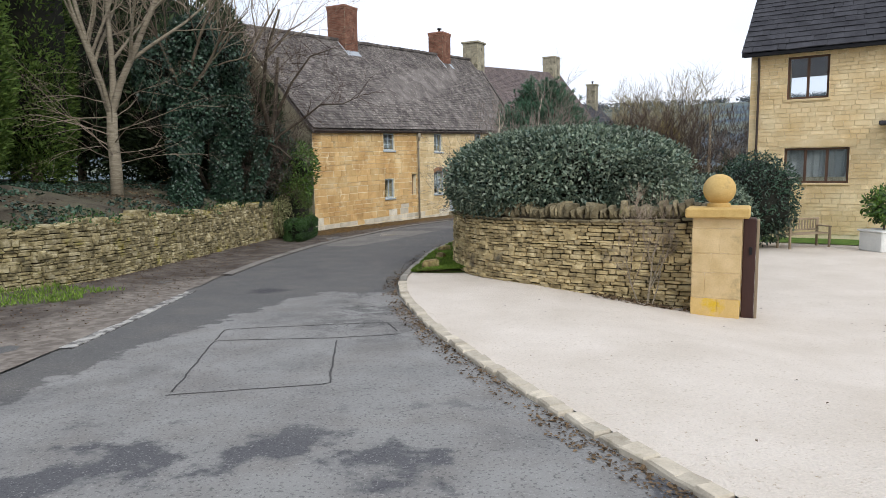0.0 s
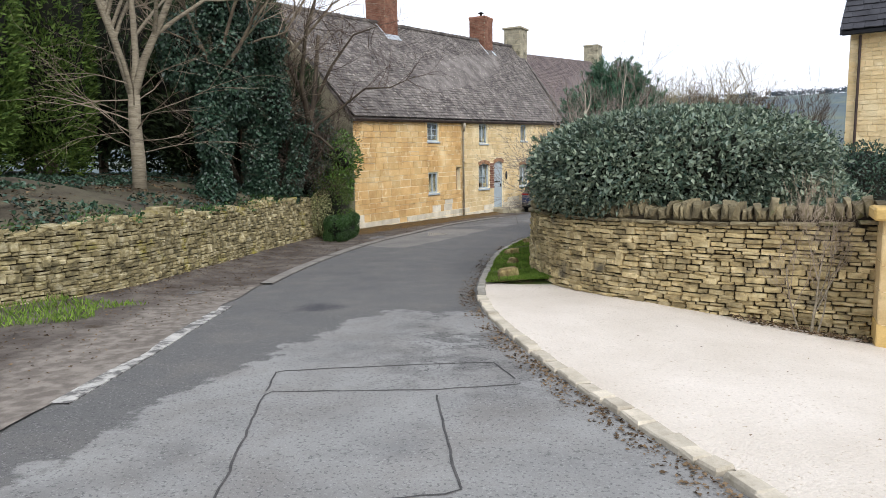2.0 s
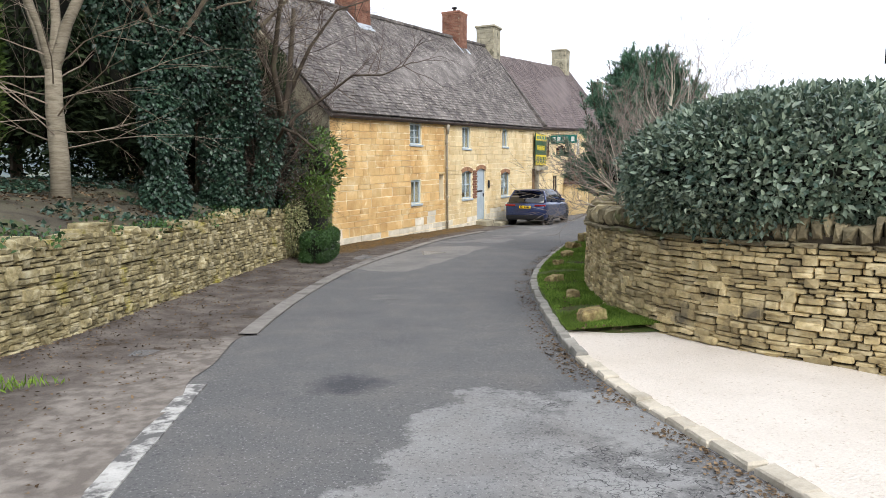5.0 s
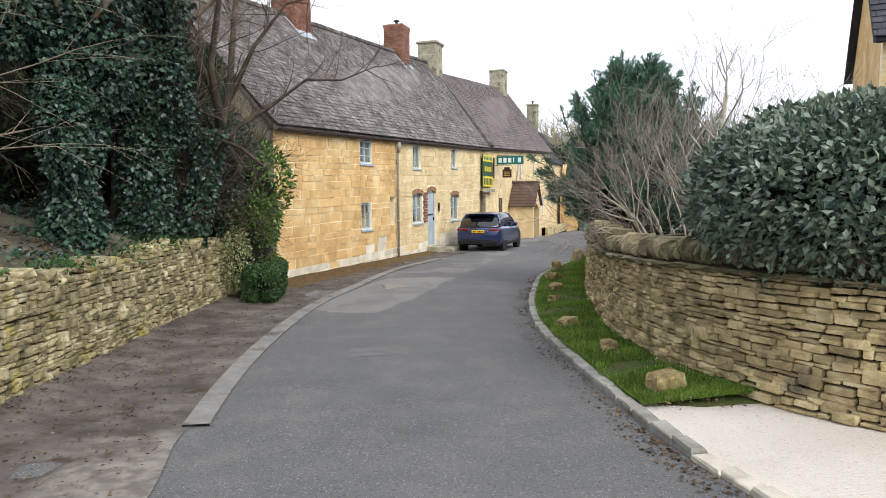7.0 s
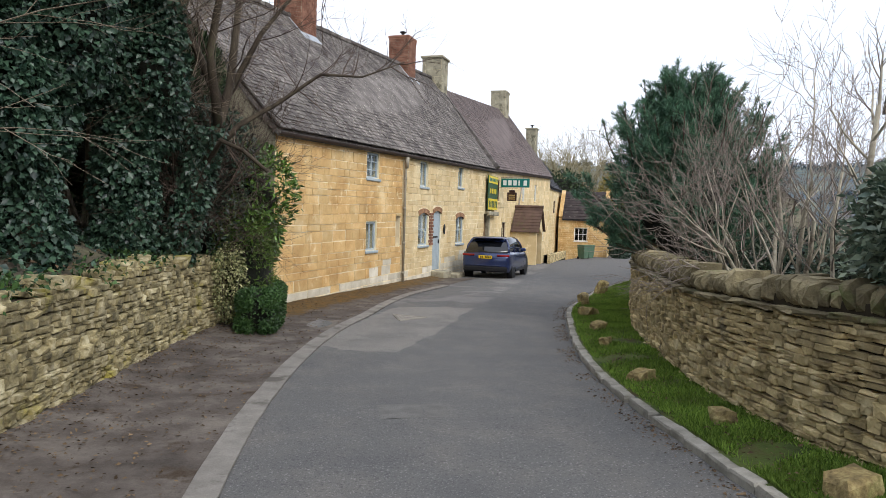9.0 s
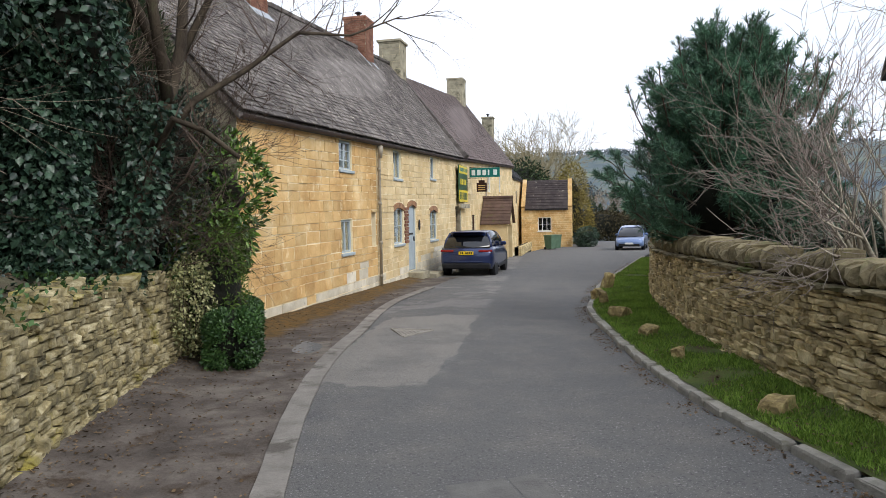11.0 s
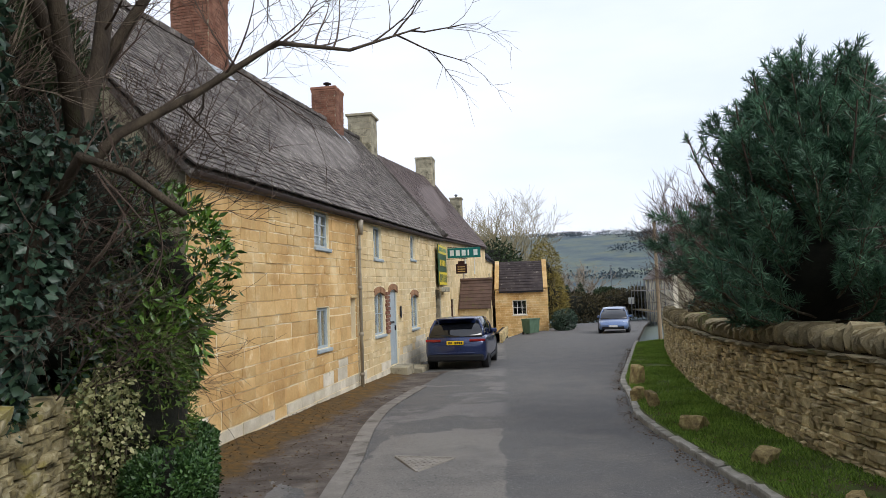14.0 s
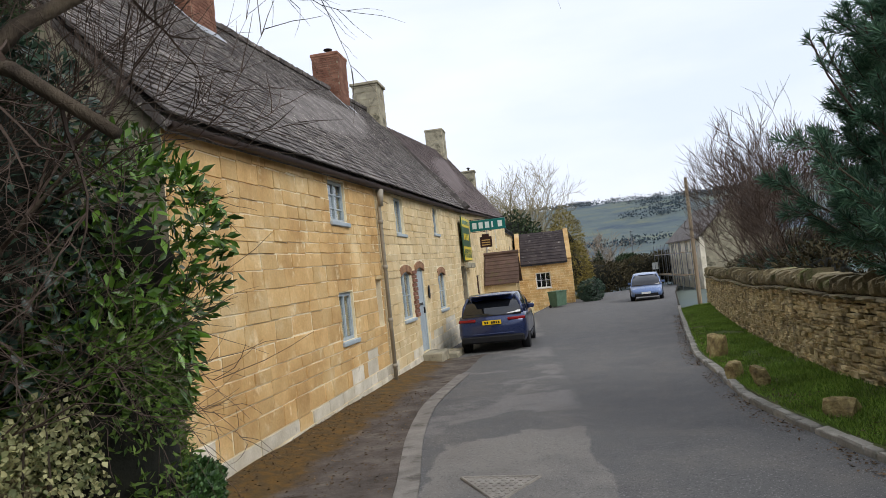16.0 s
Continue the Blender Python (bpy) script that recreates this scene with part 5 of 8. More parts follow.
def bench(p, turn):
    b = empty("garden_bench", "weathered oak slatted garden bench on the gravel", "bench", at=(*p, prof(p[1]) + 0.035 + fall(*p)), turn=turn)
    W = 1.6
    for x in (-W / 2 + 0.05, W / 2 - 0.05):
        g = Geo(); g.box(x - 0.03, x + 0.03, -0.28, -0.22, 0, 0.62, 0.006); g.part("leg", M_palewood, b)
        g = Geo(); g.box(x - 0.03, x + 0.03, 0.2, 0.26, 0, 0.86, 0.006); g.part("leg", M_palewood, b)
        g = Geo(); g.box(x - 0.035, x + 0.035, -0.3, 0.24, 0.62, 0.66, 0.008); g.part("armrest", M_palewood, b)
    for k in range(5):
        Geo().box(-W / 2, W / 2, -0.27 + k * 0.1, -0.19 + k * 0.1, 0.42, 0.445, 0.005).part("seat_slat", M_palewood, b)
    Geo().box(-W / 2, W / 2, 0.21, 0.25, 0.82, 0.88, 0.006).part("top_rail", M_palewood, b)
    Geo().box(-W / 2, W / 2, 0.21, 0.25, 0.5, 0.55, 0.006).part("bottom_rail", M_palewood, b)
    for k in range(14):
        x = -W / 2 + 0.1 + k * (W - 0.2) / 13
        Geo().box(x - 0.022, x + 0.022, 0.22, 0.24, 0.55, 0.82, 0.003).part("back_slat", M_palewood, b)


bench((11.0, 21.3), 18)


def pier():
    b = empty("gate_pier", "golden stone gate pier with ball finial and yellow lichen", "gate pier", at=(4.42, 11.08, prof(11.1) - 0.31), turn=-24)
    b.scale = (1.14, 1.14, 1.14)
    g = Geo(); g.box(-0.30, 0.30, -0.30, 0.30, -0.1, 1.40, 0.03); g.part("shaft", M_mortar, b)
    for i, (d, ox, oy) in enumerate((((1, 0), -0.30, -0.30), ((0, 1), 0.30, -0.30), ((-1, 0), 0.30, 0.30), ((0, -1), -0.30, 0.30))):
        fr = Frame((ox, oy), d, base=0)
        for p in courses(0, 0.6, 0.0, 1.40, (0.26, 0.36), (0.28, 0.6), (), rng):
            vs, fs = BLOCKS[i % 9]
            G = Geo(); G.v, G.f = [tuple(v) for v in vs], list(fs)
            o = new("stone_block", G.data("stone_block", M_lichen if p[2] < 0.3 else M_cap)); o.parent = b
            o.matrix_basis = block_matrix(fr, p[0] + .001, p[1] - .001, p[2] + .001, p[3] - .001, 0.008, 0.05)
    Geo().box(-0.40, 0.40, -0.40, 0.40, 1.40, 1.53, 0.02).part("cap", M_capy, b, "moulded ochre cap stone")
    Geo().lathe([(0.15, 1.53), (0.15, 1.57), (0.10, 1.6)], 16).part("ball_neck", M_capy, b)
    prf = [(0.21 * math.sin(math.pi * (0.06 + 0.94 * k / 14)) + 0.001, 1.765 - 0.21 * math.cos(math.pi * (0.06 + 0.94 * k / 14))) for k in range(15)]
    Geo().lathe(prf, 24).part("ball", M_capy, b, "stone ball finial", smooth=True)
    q = empty("gate_post", "dark brown timber gate post against the stone pier", "gate post", at=(4.84, 10.85, prof(10.9) - 0.31), turn=-24)
    q.scale = (1.14, 1.14, 1.14)
    Geo().box(-0.10, 0.06, -0.14, 0.14, -0.1, 1.38, 0.012).part("post", M_darkpost, q)
    Geo().box(0.062, 0.10, -0.12, 0.12, -0.1, 1.36, 0.006).part("edge_board", M_palewood, q, "pale oak edge board")
    Geo().box(-0.02, 0.02, -0.16, -0.142, 0.9, 1.0, 0.004).part("hinge", M_iron, q)


pier()

# ---- parked cars ----
def car_paint(name, c):
    m = bpy.data.materials.new(name); m.use_nodes = True
    b = m.node_tree.nodes["Principled BSDF"]
    b.inputs["Base Color"].default_value = (*c, 1)
    b.inputs["Metallic"].default_value, b.inputs["Roughness"].default_value = 0.35, 0.28
    b.inputs["Coat Weight"].default_value = 0.8
    b.inputs["Coat Roughness"].default_value = 0.06
    t = m.node_tree.nodes.new("ShaderNodeTexNoise"); t.inputs["Scale"].default_value = 40
    r = m.node_tree.nodes.new("ShaderNodeMapRange"); r.inputs[3].default_value, r.inputs[4].default_value = 0.22, 0.36
    m.node_tree.links.new(t.outputs["Fac"], r.inputs[0]); m.node_tree.links.new(r.outputs[0], b.inputs["Roughness"])
    return m


M_navy, M_silver = car_paint("navy_car_paint", srgb(30, 44, 84)), car_paint("blue_grey_car_paint", srgb(98, 120, 160))
M_carglass = material("dark_car_glass", [srgb(20, 22, 26)], 1, 0.05, 0, 0.1, spec=0.8)
M_tyre = material("tyre_rubber", [srgb(18, 18, 19), srgb(28, 28, 29)], 0.1, 0.85, 0.1, 0.01)
M_rim = material("alloy_rim", [srgb(120, 122, 126), srgb(150, 152, 156)], 0.2, 0.35, 0, 0.02, metal=0.9)
M_plastic = material("black_trim_plastic", [srgb(20, 20, 22), srgb(30, 30, 32)], 0.3, 0.6, 0.05, 0.01)
M_plate = flat_paint("yellow_plate", (236, 196, 30))
M_plate_w = flat_paint("white_plate", (226, 226, 222))
M_redlight = material("red_lamp_glass", [srgb(120, 10, 16), srgb(150, 18, 24)], 0.2, 0.12, 0, 0.05, spec=0.6)
M_headlight = material("clear_lamp_glass", [srgb(190, 196, 204), srgb(220, 226, 232)], 0.2, 0.1, 0, 0.05, spec=0.7)


def car(name, label, paint, p, heading, L=4.45, W=1.92, Hh=1.62, rear_view=True, suv=True):
    """A car lofted from cross-sections; x runs from the tail (0) to the nose (L)."""
    c = empty(name, label, "car", at=p, turn=heading)
    def loft(secs, n=9):
        g = Geo(); ring = []
        for x, zb, zt, hw, tuck in secs:
            r = []
            for k in range(n):
                t = k / (n - 1)
                z = zb + (zt - zb) * t
                y = hw * (1 - 0.10 * (1 - min(1, t * 3)) ** 2 - tuck * max(0, t - 0.55) ** 1.6)
                r.append((x, y, z))
            ring.append([(x, -y, z) for x, y, z in r] + [(x, y, z) for x, y, z in r[::-1]])
        g.sheet([rr + [rr[0]] for rr in ring])
        m_ = len(ring[0]) + 1
        g.f.append(tuple(range(m_ - 1))[::-1]); k0 = (len(ring) - 1) * m_; g.f.append(tuple(range(k0, k0 + m_ - 1)))
        return g
    hw = W / 2
    belt = 0.98 if suv else 0.90
    body = loft([(0.02, 0.45, 0.80, hw * 0.86, 0.1), (0.08, 0.34, belt - 0.02, hw * 0.94, 0.12), (0.25, 0.28, belt + 0.06, hw * 0.99, 0.14), (0.7, 0.24, belt + 0.06, hw, 0.14), (1.6, 0.22, belt + 0.02, hw, 0.14),
                 (2.8, 0.22, belt, hw, 0.14), (3.4, 0.22, belt - 0.03, hw, 0.14), (3.9, 0.25, belt - 0.10, hw * 0.97, 0.18), (L - 0.18, 0.28, belt - 0.20, hw * 0.90, 0.22), (L - 0.02, 0.36, belt - 0.34, hw * 0.78, 0.2)]).part("body", paint, c, smooth=True)
    cab = loft([(0.20, belt - 0.02, belt + 0.12, hw * 0.86, 0.1), (0.48, belt - 0.02, Hh - 0.24, hw * 0.84, 0.42), (0.72, belt - 0.02, Hh - 0.07, hw * 0.85, 0.5), (1.2, belt - 0.03, Hh - 0.015, hw * 0.87, 0.55),
                (2.0, belt - 0.04, Hh - 0.02, hw * 0.87, 0.55), (2.6, belt - 0.04, Hh - 0.12, hw * 0.86, 0.46), (3.05, belt - 0.06, Hh - 0.38, hw * 0.86, 0.26), (3.45, belt - 0.08, belt + 0.02, hw * 0.84, 0.1)]).part("cabin", M_carglass, c, "dark glazed cabin", smooth=True)
    # painted roof and pillars
    g = Geo(); rows = []
    for x, z, w in ((0.52, Hh - 0.13, 0.60), (0.62, Hh - 0.035, 0.66), (1.2, Hh + 0.005, 0.72), (2.0, Hh, 0.72), (2.45, Hh - 0.06, 0.70), (2.62, Hh - 0.11, 0.68)):
        rows.append([(x, hw * w * t, z - 0.03 * t * t) for t in np.linspace(-1, 1, 9)])
    g.sheet(rows); g.sheet([[(a, b, d - 0.03) for a, b, d in r][::-1] for r in rows])
    g.part("roof", paint, c, smooth=True)
    for sg in (-1, 1):
        for (x0, z0, x1, z1, r) in ((0.34, belt, 0.62, Hh - 0.10, 0.05), (1.45, belt, 1.5, Hh - 0.06, 0.035), (3.3, belt - 0.02, 2.6, Hh - 0.11, 0.045), (2.35, belt, 2.3, Hh - 0.08, 0.02)):
            Geo().tube([(x0, sg * hw * 0.875, z0), ((x0 + x1) / 2, sg * hw * 0.83, (z0 + z1) / 2 + 0.03), (x1, sg * hw * 0.70, z1)], r, 6).part("pillar", paint, c, smooth=True)
        for x in (0.86, 0.86 + 2.68):
            w_ = Geo().lathe([(0.20, -0.11), (0.30, -0.115), (0.345, -0.08), (0.35, 0.0), (0.345, 0.08), (0.30, 0.115), (0.20, 0.11)], 24, Matrix.Translation((x, sg * (hw - 0.12), 0.35)) @ pose(0, 0, 0, 90, 0, 0)).part("wheel", M_tyre, c, smooth=True)
            g = Geo()
            g.lathe([(0.02, 0.02), (0.235, 0.0), (0.235, -0.06), (0.21, -0.06)], 20, Matrix.Translation((x, sg * (hw - 0.035), 0.35)) @ pose(0, 0, 0, 90 * sg, 0, 0) @ Matrix.Diagonal((1, 1, -1, 1)))
            for k in range(5):
                a = 2 * math.pi * k / 5
                g.box(-0.022, 0.022, -0.012, 0.02, 0.05, 0.225, 0.006, Matrix.Translation((x, sg * (hw - 0.02), 0.35)) @ Matrix.Rotation(a, 4, "Y"))
            g.part("rim", M_rim, w_)
            Geo().lathe([(0.37, -0.1), (0.42, -0.1), (0.42, 0.1), (0.37, 0.1)], 24, Matrix.Translation((x, sg * (hw - 0.105), 0.36)) @ pose(0, 0, 0, 90, 0, 0)).part("wheel_arch", M_plastic, c, smooth=True)
        Geo().box(-0.1, 0.12, -0.08, 0.12, 0, 0.14, 0.04, Matrix.Translation((2.75, sg * (hw + 0.02), belt + 0.03))).part("mirror", paint, c)
        Geo().box(1.2, 3.2, -0.02, 0.02, 0.26, 0.36, 0.02, Matrix.Translation((0, sg * (hw - 0.0), 0))).part("sill_trim", M_plastic, c)
        Geo().box(0.03, 0.34, -0.24, 0.24, 0.89, 0.965, 0.02, Matrix.Translation((0, sg * hw * 0.72, 0)) @ Matrix.Rotation(sg * -0.12, 4, "Z")).part("tail_lamp", M_redlight, c)
        Geo().box(L - 0.36, L - 0.12, -0.16, 0.16, 0.62, 0.74, 0.04, Matrix.Translation((0, sg * hw * 0.64, 0)) @ Matrix.Rotation(sg * -0.3, 4, "Z")).part("headlamp", M_headlight, c)
    Geo().box(-0.03, 0.16, -hw * 0.9, hw * 0.9, 0.30, 0.50, 0.05).part("rear_bumper", M_plastic, c)
    Geo().box(-0.012, 0.1, -hw * 0.62, hw * 0.62, 0.52, 0.56, 0.01).part("bumper_crease", paint, c)
    Geo().box(L - 0.2, L + 0.0, -hw * 0.72, hw * 0.72, 0.28, 0.48, 0.05).part("front_bumper", M_plastic, c)
    Geo().box(0.30, 0.62, -hw * 0.62, hw * 0.62, Hh - 0.06, Hh - 0.03, 0.012).part("spoiler", paint, c)
    rp = Geo().box(0.0, 0.12, -0.26, 0.26, 0.80, 0.91, 0.004).part("number_plate", M_plate, c, "yellow rear number plate")
    for k in range(7):
        if k != 4:
            Geo().box(-0.004, -0.0005, -0.22 + k * 0.063, -0.175 + k * 0.063, 0.822, 0.888, 0.001).part("character_bar", M_plastic, rp)
    Geo().box(L - 0.05, L + 0.015, -0.26, 0.26, 0.42, 0.53, 0.004).part("number_plate", M_plate_w, c, "white front number plate")
    return c


hd = math.degrees(math.atan2(0.8916, 0.4529))
car("suv", "navy blue parked sport utility car seen beside the cottage", M_navy, (2.3, 36.2, prof(37.6) - 0.01), hd, 4.6)
hd2 = math.degrees(math.atan2(-0.83, -0.56))
car("hatchback", "blue-grey parked electric car facing up the lane", M_silver, (20.6, 56.6, prof(54) - 0.01), hd2, 4.6, 1.88, 1.58, False, False)

# ---- plants ----
def leaf_material(name, a, b, rough=0.5, spec=0.35, trans=0.12):
    """Leaf colours that differ leaf by leaf, with a little light let through."""
    m = bpy.data.materials.new(name); m.use_nodes = True
    n, l = m.node_tree.nodes, m.node_tree.links
    p = n["Principled BSDF"]
    r = n.new("ShaderNodeValToRGB")
    r.color_ramp.elements[0].color, r.color_ramp.elements[1].color = (*a, 1), (*b, 1)
    geo = n.new("ShaderNodeNewGeometry")
    l.new(geo.outputs["Random Per Island"], r.inputs[0])
    t = n.new("ShaderNodeTexNoise"); t.inputs["Scale"].default_value = 1.6
    l.new(geo.outputs["Position"], t.inputs["Vector"])
    h = n.new("ShaderNodeHueSaturation")
    mr = n.new("ShaderNodeMapRange"); mr.inputs[1].default_value, mr.inputs[2].default_value, mr.inputs[3].default_value, mr.inputs[4].default_value = 0.3, 0.7, 0.7, 1.25
    l.new(t.outputs["Fac"], mr.inputs[0]); l.new(mr.outputs[0], h.inputs["Value"]); l.new(r.outputs[0], h.inputs["Color"])
    l.new(h.outputs[0], p.inputs["Base Color"])
    p.inputs["Roughness"].default_value, p.inputs["Specular IOR Level"].default_value = rough, spec
    tr = n.new("ShaderNodeBsdfTranslucent"); l.new(h.outputs[0], tr.inputs["Color"])
    mx = n.new("ShaderNodeMixShader"); mx.inputs[0].default_value = trans
    out = n["Material Output"]
    l.new(p.outputs[0], mx.inputs[1]); l.new(tr.outputs[0], mx.inputs[2]); l.new(mx.outputs[0], out.inputs["Surface"])
    return m


M_viburnum = leaf_material("dark_glossy_leaf", srgb(56, 80, 66), srgb(136, 148, 124), 0.4, 0.5)
M_ivy = leaf_material("ivy_leaf", srgb(24, 46, 37), srgb(74, 100, 78), 0.4, 0.5)
M_laurel = leaf_material("laurel_leaf", srgb(30, 58, 20), srgb(98, 134, 44), 0.35, 0.5)
M_yew = leaf_material("dark_conifer_needle", srgb(34, 48, 32), srgb(72, 86, 56), 0.7, 0.2)
M_cypress = leaf_material("clipped_cypress_needle", srgb(56, 80, 34), srgb(108, 130, 62), 0.7, 0.2)
M_pine = leaf_material("pine_needle", srgb(41, 74, 58), srgb(102, 140, 108), 0.5, 0.4)
M_box = leaf_material("box_leaf", srgb(32, 58, 28), srgb(74, 104, 52), 0.45, 0.4)
M_varieg = leaf_material("variegated_ivy_leaf", srgb(90, 100, 60), srgb(196, 192, 140), 0.5, 0.3)
M_grass = leaf_material("grass_blade", srgb(76, 106, 36), srgb(140, 166, 74), 0.7, 0.2, 0.25)
M_litter = leaf_material("dead_leaf", srgb(62, 50, 38), srgb(126, 106, 82), 0.9, 0.1, 0.0)
M_brownleaf = leaf_material("golden_willow_twig_leaf", srgb(110, 98, 48), srgb(158, 142, 76), 0.8, 0.2)
M_hedgebrown = leaf_material("winter_hedge_leaf", srgb(52, 48, 36), srgb(96, 88, 62), 0.8, 0.2)
# woods tinted blue-grey towards the hill, as haze would make them
M_farwood = leaf_material("hazed_wood_leaf", srgb(70, 83, 92), srgb(88, 98, 100), 0.9, 0.1)
M_bark = material("grey_bark", [srgb(84, 74, 62), srgb(124, 112, 94)], 0.15, 0.95, 0.7, 0.02, stretch=(1, 1, 0.4), spot=srgb(120, 122, 92), spot_size=0.3, spot_at=0.58)
M_barkdark = material("dark_damp_bark", [srgb(58, 50, 42), srgb(90, 80, 66)], 0.15, 0.95, 0.7, 0.02, stretch=(1, 1, 0.4), spot=srgb(84, 90, 60), spot_size=0.3, spot_at=0.6)
M_palebark = material("pale_banded_bark", [srgb(116, 106, 88), srgb(160, 150, 130)], 0.1, 0.9, 0.6, 0.02, stretch=(0.5, 0.5, 3), spot=srgb(84, 74, 62), spot_size=0.2, spot_at=0.56)
M_twig = material("brown_twig", [srgb(122, 108, 92), srgb(158, 144, 126)], 0.3, 0.9, 0.3, 0.02)
M_twigdark = material("dark_twig", [srgb(66, 54, 46), srgb(92, 78, 68)], 0.3, 0.9, 0.3, 0.02)
M_shrubtwig = material("mauve_grey_twig", [srgb(118, 107, 98), srgb(152, 141, 130)], 0.3, 0.9, 0.3, 0.02)
M_shrubbark = material("pale_lichened_stem", [srgb(140, 130, 112), srgb(186, 178, 158)], 0.12, 0.9, 0.6, 0.02, spot=srgb(104, 94, 80), spot_size=0.2, spot_at=0.56)
M_twigfar = material("far_pale_twig", [srgb(122, 112, 86), srgb(150, 140, 110)], 1.0, 0.95, 0.0, 0.1)


def leaf_mesh(name, P, D, N, L, W, mat, parent=None, label="", fold=0.25):
    """Many small folded leaves: base, side, tip, side."""
    n = len(P)
    S = np.cross(D, N); S /= np.linalg.norm(S, axis=1, keepdims=True) + 1e-9
    L, W = np.broadcast_to(np.asarray(L, float), (n,))[:, None], np.broadcast_to(np.asarray(W, float), (n,))[:, None]
    up = np.cross(S, D)
    V = np.empty((n, 4, 3))
    V[:, 0], V[:, 2] = P, P + D * L
    V[:, 1] = P + D * L * 0.45 + S * W * 0.5 + up * W * fold
    V[:, 3] = P + D * L * 0.45 - S * W * 0.5 + up * W * fold
    me = bpy.data.meshes.new(name)
    me.vertices.add(4 * n); me.loops.add(6 * n); me.polygons.add(2 * n)
    me.vertices.foreach_set("co", V.reshape(-1))
    base = np.arange(n)[:, None] * 4
    me.loops.foreach_set("vertex_index", (base + np.array([0, 1, 2, 0, 2, 3])).reshape(-1).astype(np.int32))
    me.polygons.foreach_set("loop_start", np.arange(0, 6 * n, 3, dtype=np.int32))
    me.materials.append(mat)
    me.update(calc_edges=True)
    me.validate()
    ob = new(name, me)
    if parent is not None:
        ob.parent = parent
    tagged(ob, label, kind="stuff") if parent is not None else None
    return ob


def unit(v):
    return v / (np.linalg.norm(v, axis=-1, keepdims=True) + 1e-9)


def wobble(P, k, amp, seed=0):
    """Smooth lumps over points."""
    s = seed * 1.7
    return amp * (np.sin(P[:, 0] * k + s) * np.cos(P[:, 1] * k * 1.3 - s) + np.sin(P[:, 2] * k * 1.1 + P[:, 0] * k * 0.6 + s * 2) + 0.6 * np.sin(P[:, 1] * k * 2.3 + P[:, 2] * k * 1.9 + s)) / 2


def blob(n, c, r, power=2.0, lump=0.08, k=2.0, shell=0.16, seed=1, zmin=-1.0):
    """Points in the outer shell of a lumpy rounded mass, with outward directions."""
    d = unit(nrg.normal(size=(n * 2, 3)))
    d = d[d[:, 2] > zmin][:n]
    e = 2.0 / power
    q = np.sign(d) * np.abs(d) ** e
    q = q / np.maximum(1e-6, (np.abs(q) ** power).sum(1, keepdims=True) ** (1 / power))
    P = q * np.array(r)
    rad = 1 + wobble(P, k, lump, seed) - shell * nrg.random(len(P)) ** 1.6 + 0.03 * nrg.normal(size=len(P))
    out = unit(d / np.array(r))
    return P * rad[:, None] + np.array(c), out


def scatter_leaves(name, P, out, size, mat, parent, label, spread=0.9, ratio=0.45, droop=0.0):
    D = unit(out * 0.6 + spread * nrg.normal(size=P.shape) * 0.6 + np.array([0, 0, -droop]))
    N = unit(out + 0.5 * nrg.normal(size=P.shape))
    L = size * (0.7 + 0.6 * nrg.random(len(P)))
    return leaf_mesh(name, P, D, N, L, L * ratio, mat, parent, label)


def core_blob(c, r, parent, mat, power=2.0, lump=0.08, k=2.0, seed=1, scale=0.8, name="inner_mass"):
    """A near-black lumpy solid: painted shade inside foliage that stops light passing straight through."""
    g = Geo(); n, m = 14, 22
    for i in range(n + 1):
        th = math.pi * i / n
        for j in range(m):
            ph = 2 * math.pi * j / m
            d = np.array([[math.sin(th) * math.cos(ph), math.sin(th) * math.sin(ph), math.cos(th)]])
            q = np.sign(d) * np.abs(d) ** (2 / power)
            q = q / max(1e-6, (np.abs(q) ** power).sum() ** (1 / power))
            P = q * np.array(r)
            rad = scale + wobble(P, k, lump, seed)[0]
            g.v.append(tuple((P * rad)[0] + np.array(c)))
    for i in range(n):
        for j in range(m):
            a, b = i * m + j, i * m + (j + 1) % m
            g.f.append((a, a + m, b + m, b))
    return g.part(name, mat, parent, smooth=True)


# near-black, so the depths of leaf masses look shaded
M_inner = material("dark_inner_shade", [srgb(24, 26, 20), srgb(36, 36, 28)], 0.2, 1.0, 0.5, 0.05)


def bush(name, label, c, r, size, count, mat, power=2.3, lump=0.07, k=2.2, seed=1, category="shrub", core=0.82, spread=0.9, ratio=0.45, base=None, zmin=-1.0):
    b = empty(name, label, category, at=(c[0], c[1], base if base is not None else c[2] - r[2]))
    inv = b.matrix_basis.translation
    cc = (c[0] - inv.x, c[1] - inv.y, c[2] - inv.z)
    if core:
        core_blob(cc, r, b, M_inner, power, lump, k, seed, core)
    P, out = blob(count, cc, r, power, lump, k, 0.2, seed, zmin)
    scatter_leaves("foliage", P, out, size, mat, b, "", spread, ratio)
    return b


